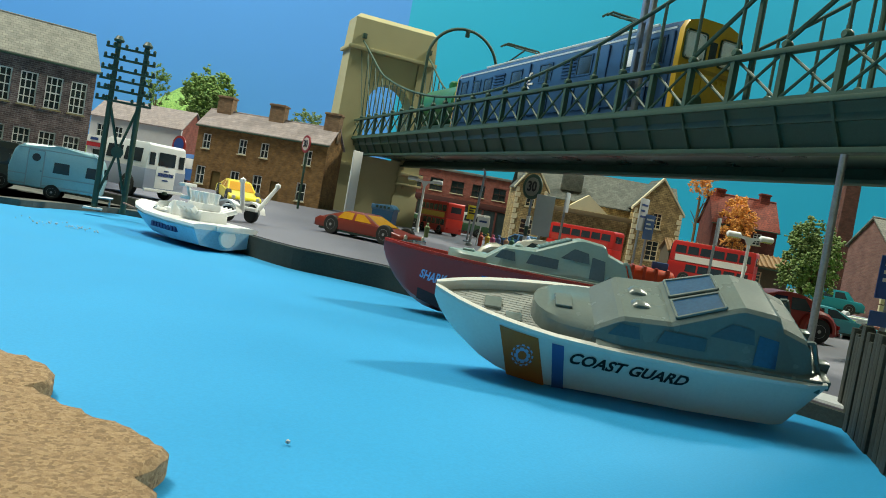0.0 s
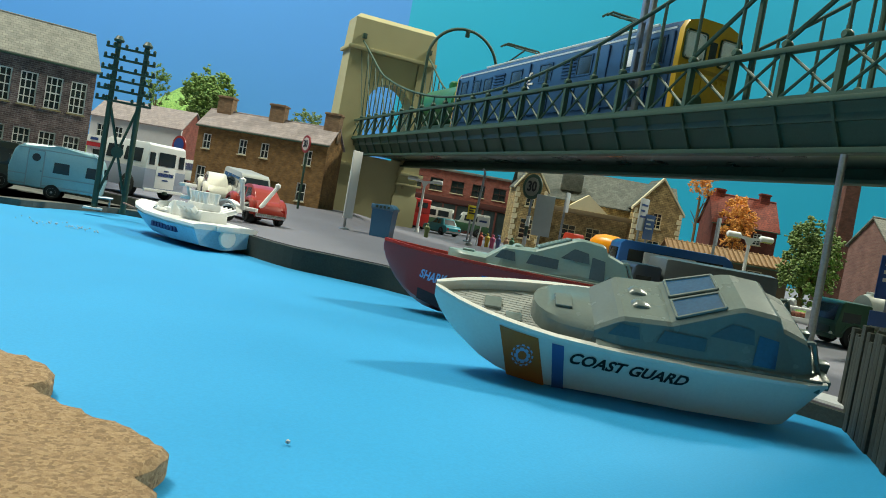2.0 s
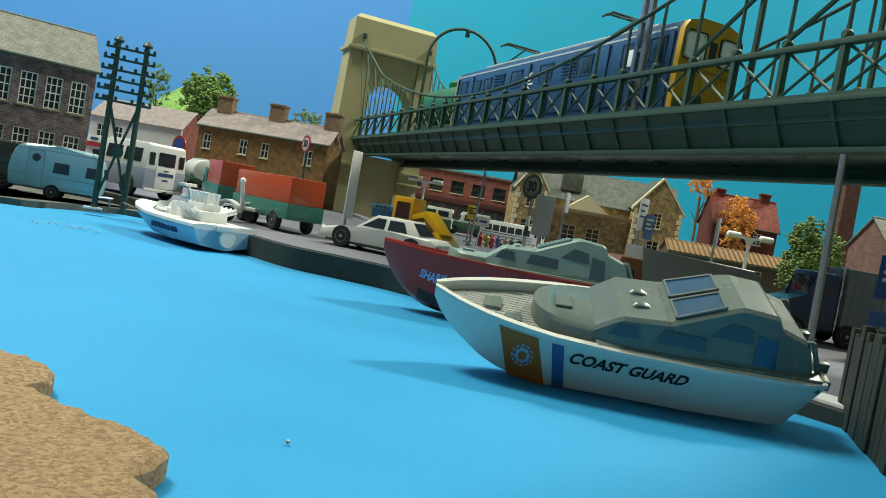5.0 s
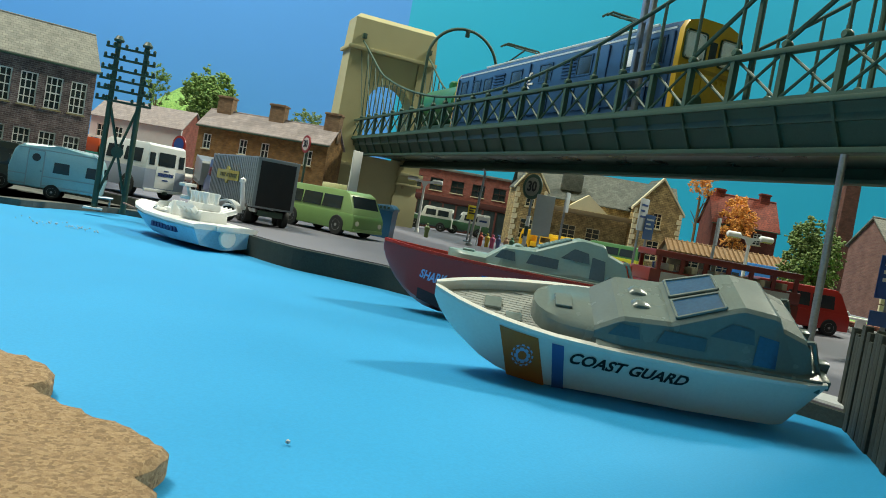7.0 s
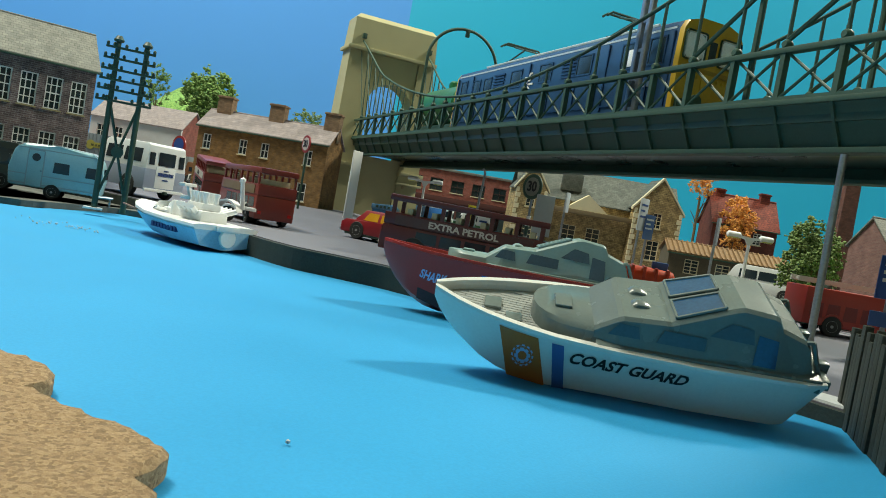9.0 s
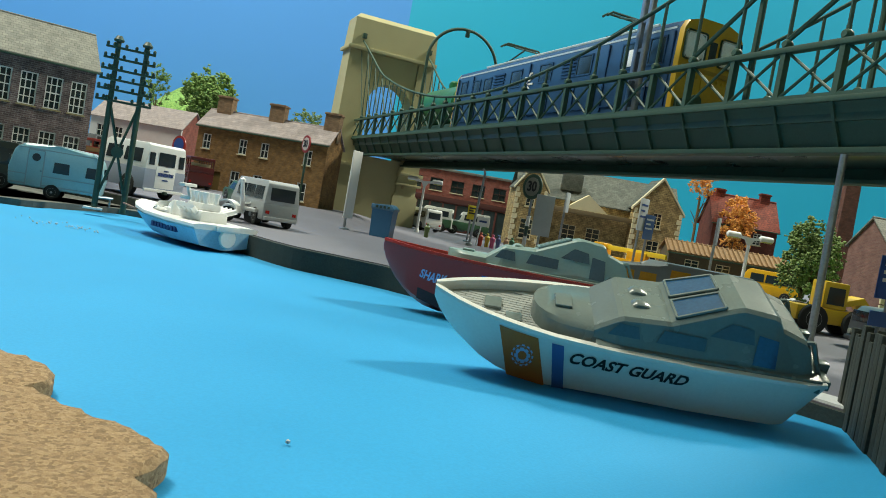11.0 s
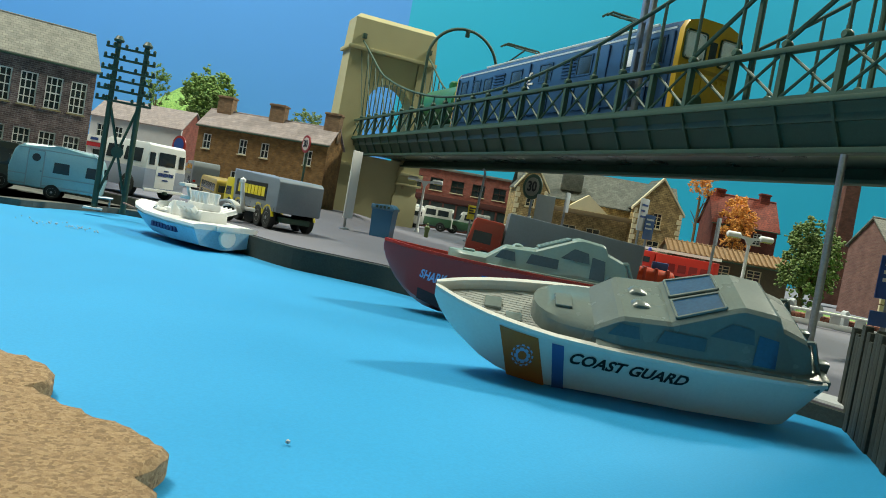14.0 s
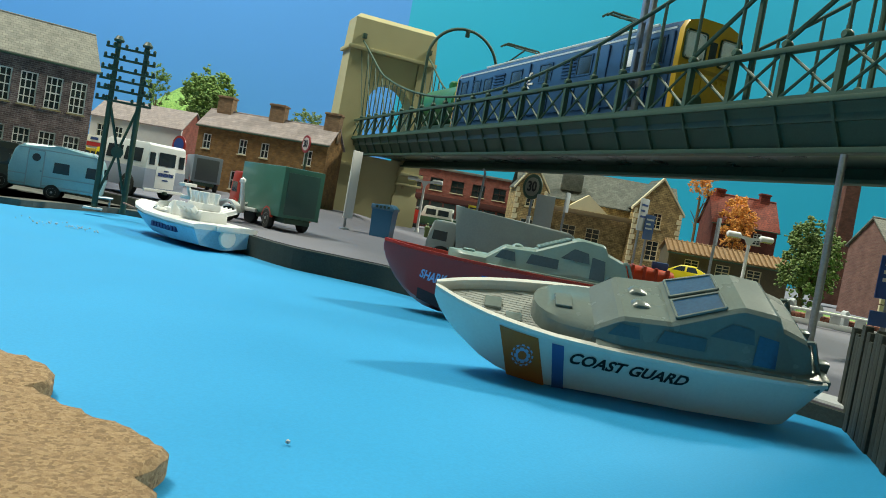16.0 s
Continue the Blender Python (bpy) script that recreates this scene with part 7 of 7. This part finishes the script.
TRAFFIC = [  # kind, label, category, lane, the time at which it passes a place, that place along the lane, builder
    ("beetle", "cream toy beetle car with a worn door badge", "car", "A", 1.00, 6296, lambda t: beetle(t, paint(212, 210, 196), paint(196, 184, 130), 57, 20.5)),
    ("beetle", "dark red toy beetle car", "car", "A", 1.50, 6270, lambda t: beetle(t, paint(150, 44, 34), None, 57, 20.5)),
    ("lorry", "dark grey toy breakdown lorry with box body", "lorry", "A", 2.80, 6270, lambda t: lorry(t, paint(52, 66, 80), paint(92, 102, 104), 68, 26, load='box', text=(1,))),
    ("lorry", "green toy tanker lorry with white tank", "lorry", "A", 3.50, 6302, lambda t: lorry(t, paint(36, 84, 58), paint(206, 208, 200), 76, 25, load='tank', axles=3)),
    ("lorry", "teal toy lorry with orange load cover", "lorry", "A", 4.00, 6240, lambda t: lorry(t, paint(52, 120, 108), paint(186, 74, 36), 71, 31, load='cargo')),
    ("trailer", "teal toy trailer with orange load cover", "trailer", "A", 4.00, 6151, lambda t: trailer(t, paint(52, 120, 108), paint(186, 74, 36), 72, 27.5)),
    ("car", "white toy estate car", "car", "A", 4.95, 6250, lambda t: car(t, paint(215, 215, 210), None, 58, 17)),
    ("lorry", "brown toy lorry with a grey tipper body", "lorry", "A", 5.65, 6250, lambda t: lorry(t, paint(120, 80, 50), paint(120, 126, 126), 66, 28, load='tipper')),
    ("artic", "dark blue toy tractor with grey box trailer", "lorry", "A", 6.50, 6295, lambda t: artic(t, paint(40, 58, 92), paint(112, 122, 128), 142, 35, ink=paint(142, 136, 60, 0.6))),
    ("bus", "brown-red toy double-decker with paint advert", "bus", "A", 7.60, 6223, lambda t: bus(t, paint(122, 46, 36), paint(190, 190, 178), 71, 29, text='Paints', ink=BLACKINK, clear=True)),
    ("bus", "brown-red toy double-decker with olive side panel", "bus", "A", 8.50, 6271, lambda t: bus(t, paint(118, 44, 36), paint(110, 88, 56), 71, 30, clear=True)),
    ("bus", "dark red toy double-decker with petrol advert", "bus", "A", 9.00, 6223, lambda t: bus(t, paint(84, 28, 28), paint(80, 44, 42), 72, 27.5, clear=True, text='EXTRA PETROL', ink=paint(200, 190, 180))),
    ("van", "grey toy delivery van", "van", "A", 10.45, 6250, lambda t: van(t, paint(150, 156, 158), paint(170, 174, 176), 54, 24)),
    ("coach", "grey toy long-distance coach with amber windows", "coach", "A", 11.70, 6263, lambda t: coach(t, paint(112, 120, 122), paint(130, 132, 104), 72, 23.5, glass=GLASSY)),
    ("coach", "grey toy long-distance coach with amber windows", "coach", "A", 12.50, 6286, lambda t: coach(t, paint(112, 120, 122), paint(130, 132, 104), 72, 23.5, glass=GLASSY)),
    ("coach", "yellow toy school bus with black rails", "coach", "A", 13.05, 6253, lambda t: coach(t, paint(160, 138, 48), paint(70, 62, 30), 76, 19.5, deck=False)),
    ("lorry", "yellow toy tipper lorry with grey body", "lorry", "A", 13.50, 6253, lambda t: lorry(t, paint(204, 188, 36), paint(116, 126, 136), 78, 27, load='tipper', text=(0.1,) * 8, third=paint(220, 200, 50), axles=4)),
    ("lorry", "red-cab toy lorry with worn grey box body", "lorry", "A", 14.50, 6281, lambda t: lorry(t, paint(164, 62, 44), paint(116, 128, 136), 74, 28.5, load='box', third=paint(70, 78, 80))),
    ("lorry", "red-cab toy lorry with green box body", "lorry", "A", 15.50, 6250, lambda t: lorry(t, paint(164, 48, 38), paint(56, 106, 92), 71, 32, load='box', third=paint(52, 84, 80))),
    ("lorry", "pale grey toy tipper lorry with a raised scoop body", "lorry", "A", 16.00, 6208, lambda t: lorry(t, paint(150, 157, 155), paint(150, 160, 158), 62, 27, load='tipper', cab_h=0.72)),
    ("car", "teal toy sports car", "car", "B", -0.50, 6141, lambda t: car(t, paint(60, 150, 160), None, 60, 15, sporty=True)),
    ("car", "blue toy saloon car", "car", "C", 0.50, 6245, lambda t: car(t, paint(40, 92, 140), None, 56, 15)),
    ("car", "brown and gold toy sports car", "car", "B", 0.00, 6266, lambda t: car(t, paint(124, 46, 32), None, 64, 15, glass=GLASSY, sporty=True)),
    ("car", "yellow toy sports car with amber windows", "car", "B", 0.50, 6280, lambda t: car(t, paint(208, 194, 40), None, 64, 16, glass=GLASSY, sporty=True)),
    ("van", "blue toy ice-cream van with serving hatch", "van", "B", 1.05, 6342, lambda t: van(t, paint(40, 100, 170), paint(44, 108, 180), 66, 31, hatch=True, panes=2)),
    ("van", "silver toy minibus with dark windows", "van", "B", 2.45, 6276, lambda t: van(t, paint(138, 144, 142), paint(160, 164, 160), 62, 25, panes=4)),
    ("van", "white toy ambulance minibus with blue stripe", "van", "B", 3.50, 6225, lambda t: van(t, paint(200, 206, 202), paint(206, 210, 206), 66, 25, panes=4, glass=paint(44, 66, 96))),
    ("digger", "yellow toy excavator with raised boom", "excavator", "B", 4.20, 6447, lambda t: digger(t, paint(206, 160, 32), paint(180, 140, 30), 58, 28)),
    ("van", "plain red toy post van", "van", "B", 6.00, 6289, lambda t: van(t, paint(176, 40, 34), None, 52, 24)),
    ("van", "pale green toy pick-up van with roof sign", "van", "B", 7.00, 6297, lambda t: van(t, paint(122, 158, 96), paint(140, 172, 112), 68, 26, roof=CREAM)),
    ("lorry", "red toy fire engine with white ladder", "fire engine", "B", 7.50, 6382, lambda t: lorry(t, paint(160, 46, 32), paint(214, 212, 200), 76, 30, load='ladder')),
    ("car", "dark red toy saloon car", "car", "B", 8.75, 6315, lambda t: car(t, paint(134, 30, 40), None, 58, 17, glass=GLASSY)),
    ("digger", "yellow toy loader with front bucket", "loader", "B", 9.20, 6477, lambda t: digger(t, paint(212, 176, 40), paint(190, 150, 40), 58, 28)),
    ("car", "white toy saloon car", "car", "B", 10.20, 6289, lambda t: car(t, paint(215, 215, 208), None, 58, 17)),
    ("car", "dark green toy saloon car", "car", "B", 11.30, 6309, lambda t: car(t, paint(40, 84, 60), None, 58, 17)),
    ("car", "bright pink toy convertible car", "car", "B", 12.25, 6330, lambda t: car(t, paint(206, 48, 120), None, 62, 16, sporty=True)),
    ("car", "white toy saloon car", "car", "B", 13.00, 6330, lambda t: car(t, paint(220, 220, 215), None, 58, 17)),
    ("lorry", "red toy lorry with a red box body", "lorry", "B", 16.00, 6620, lambda t: lorry(t, paint(190, 44, 38), paint(190, 44, 38), 62, 30, load='box')),
    ("bus", "red toy double-decker bus", "bus", "C", 0.00, 6267, lambda t: bus(t, paint(190, 44, 34), paint(210, 170, 60), 66, 34)),
    ("bus", "red toy double-decker bus", "bus", "C", 0.00, 6083, lambda t: bus(t, paint(186, 38, 34), paint(180, 60, 50), 66, 32)),
    ("bus", "red toy double-decker with white panel", "bus", "C", 0.00, 5970, lambda t: bus(t, paint(180, 36, 34), paint(220, 216, 206), 66, 34)),
    ("car", "teal toy saloon car", "car", "C", 2.00, 6260, lambda t: car(t, paint(24, 134, 150), None, 50, 17)),
    ("lorry", "red toy lorry with yellow mixer drum", "lorry", "C", 1.55, 5985, lambda t: lorry(t, paint(180, 60, 40), paint(236, 150, 20), 62, 30, load='mixer')),
    ("lorry", "yellow toy lorry with green cover", "lorry", "C", 3.50, 6066, lambda t: lorry(t, paint(222, 160, 34), paint(40, 120, 70), 60, 28, load='cargo')),
    ("coach", "white toy coach with blue stripe", "coach", "C", 4.20, 6012, lambda t: coach(t, paint(212, 216, 214), paint(40, 80, 150), 64, 24, deck=False)),
    ("lorry", "yellow toy crane lorry", "lorry", "C", 6.45, 6013, lambda t: lorry(t, paint(220, 170, 34), paint(226, 190, 60), 60, 26, load='crane')),
    ("lorry", "blue toy lorry with a white hatch", "lorry", "C", 8.00, 6116, lambda t: lorry(t, paint(40, 110, 190), paint(60, 130, 205), 56, 26, load='box')),
    ("van", "yellow and green toy van", "van", "C", 8.00, 6242, lambda t: van(t, paint(190, 190, 60), paint(80, 130, 80), 52, 22)),
    ("van", "plain white toy delivery van", "van", "C", 9.20, 5968, lambda t: van(t, paint(220, 222, 220), None, 56, 24)),
    ("lorry", "yellow toy crane lorry", "lorry", "C", 12.00, 6229, lambda t: lorry(t, paint(222, 164, 34), paint(230, 200, 60), 60, 26, load='crane')),
    ("van", "yellow toy off-road van", "van", "C", 12.50, 6208, lambda t: van(t, paint(222, 170, 34), None, 44, 22)),
    ("caravan", "white toy caravan with grey windows", "caravan", "C", 12.00, 5979, lambda t: caravan(t, paint(226, 228, 226), paint(230, 230, 228), 54, 27)),
    ("van", "pale green toy minibus", "van", "C", 14.50, 6251, lambda t: van(t, paint(140, 184, 120), paint(210, 214, 200), 54, 22)),
    ("lorry", "red toy fire engine with white ladder", "fire engine", "C", 15.00, 6184, lambda t: lorry(t, paint(180, 44, 34), paint(222, 220, 210), 60, 26, load='ladder')),
    ("car", "dark pink toy saloon car", "car", "C", 15.00, 5989, lambda t: car(t, paint(160, 40, 80), None, 54, 16)),
    ("car", "yellow toy sports car", "car", "C", 16.00, 5991, lambda t: car(t, paint(222, 204, 30), None, 54, 15, sporty=True)),
]
SPEED = {"A": 190.0, "B": -262.0, "C": 188.0}


def lane_line(points):
    line = [Vector((p[0], p[1])) for p in smoothstep_path([(x, y, 0) for x, y in points], 12)]
    run = [0.0]
    for a, b in zip(line, line[1:]):
        run.append(run[-1] + (b - a).length)
    return line, np.array(run)


LINES = {k: lane_line(v) for k, v in LANES.items()}


def on_lane(lane, s):
    line, run = LINES[lane]
    i = int(np.clip(np.searchsorted(run, s) - 1, 0, len(run) - 2))
    return line[i].lerp(line[i + 1], (s - run[i]) / (run[i + 1] - run[i]))


MOVING = []
for kind, label, category, lane, t0, s0, make in TRAFFIC:
    ob = thing("toy_" + category.replace(" ", "_"), label, category, at(0, 0), "toy traffic")
    make(ob)
    MOVING.append((ob, lane, t0, s0))


def clock(t, lane):
    """The near lane starts slowly."""
    return t if lane != "A" or t >= 1.1 else 1.1 - (1.1 - t) * 0.55


def motions():
    """Every vehicle drives along its lane at a steady speed."""
    for ob, lane, t0, s0 in MOVING:
        v = SPEED[lane]
        rows = []
        for k in range(0, 65):
            t = k * 0.25
            s = s0 + v * (clock(t, lane) - clock(t0, lane))
            s += max(0.0, s - KNEE[lane]) * 0.25
            a, b = on_lane(lane, s - 18), on_lane(lane, s + 18)
            d = (b - a) if v > 0 else (a - b)
            p = (a + b) / 2
            za, zb = rise(a.x, a.y), rise(b.x, b.y)
            up = math.degrees(math.atan2((zb - za) if v > 0 else (za - zb), 36))
            rows.append((t, at(p.x, p.y, 8.45 + (za + zb) / 2, math.degrees(math.atan2(d.y, d.x)), 0, -up)))
        walk(ob, rows)


motions()
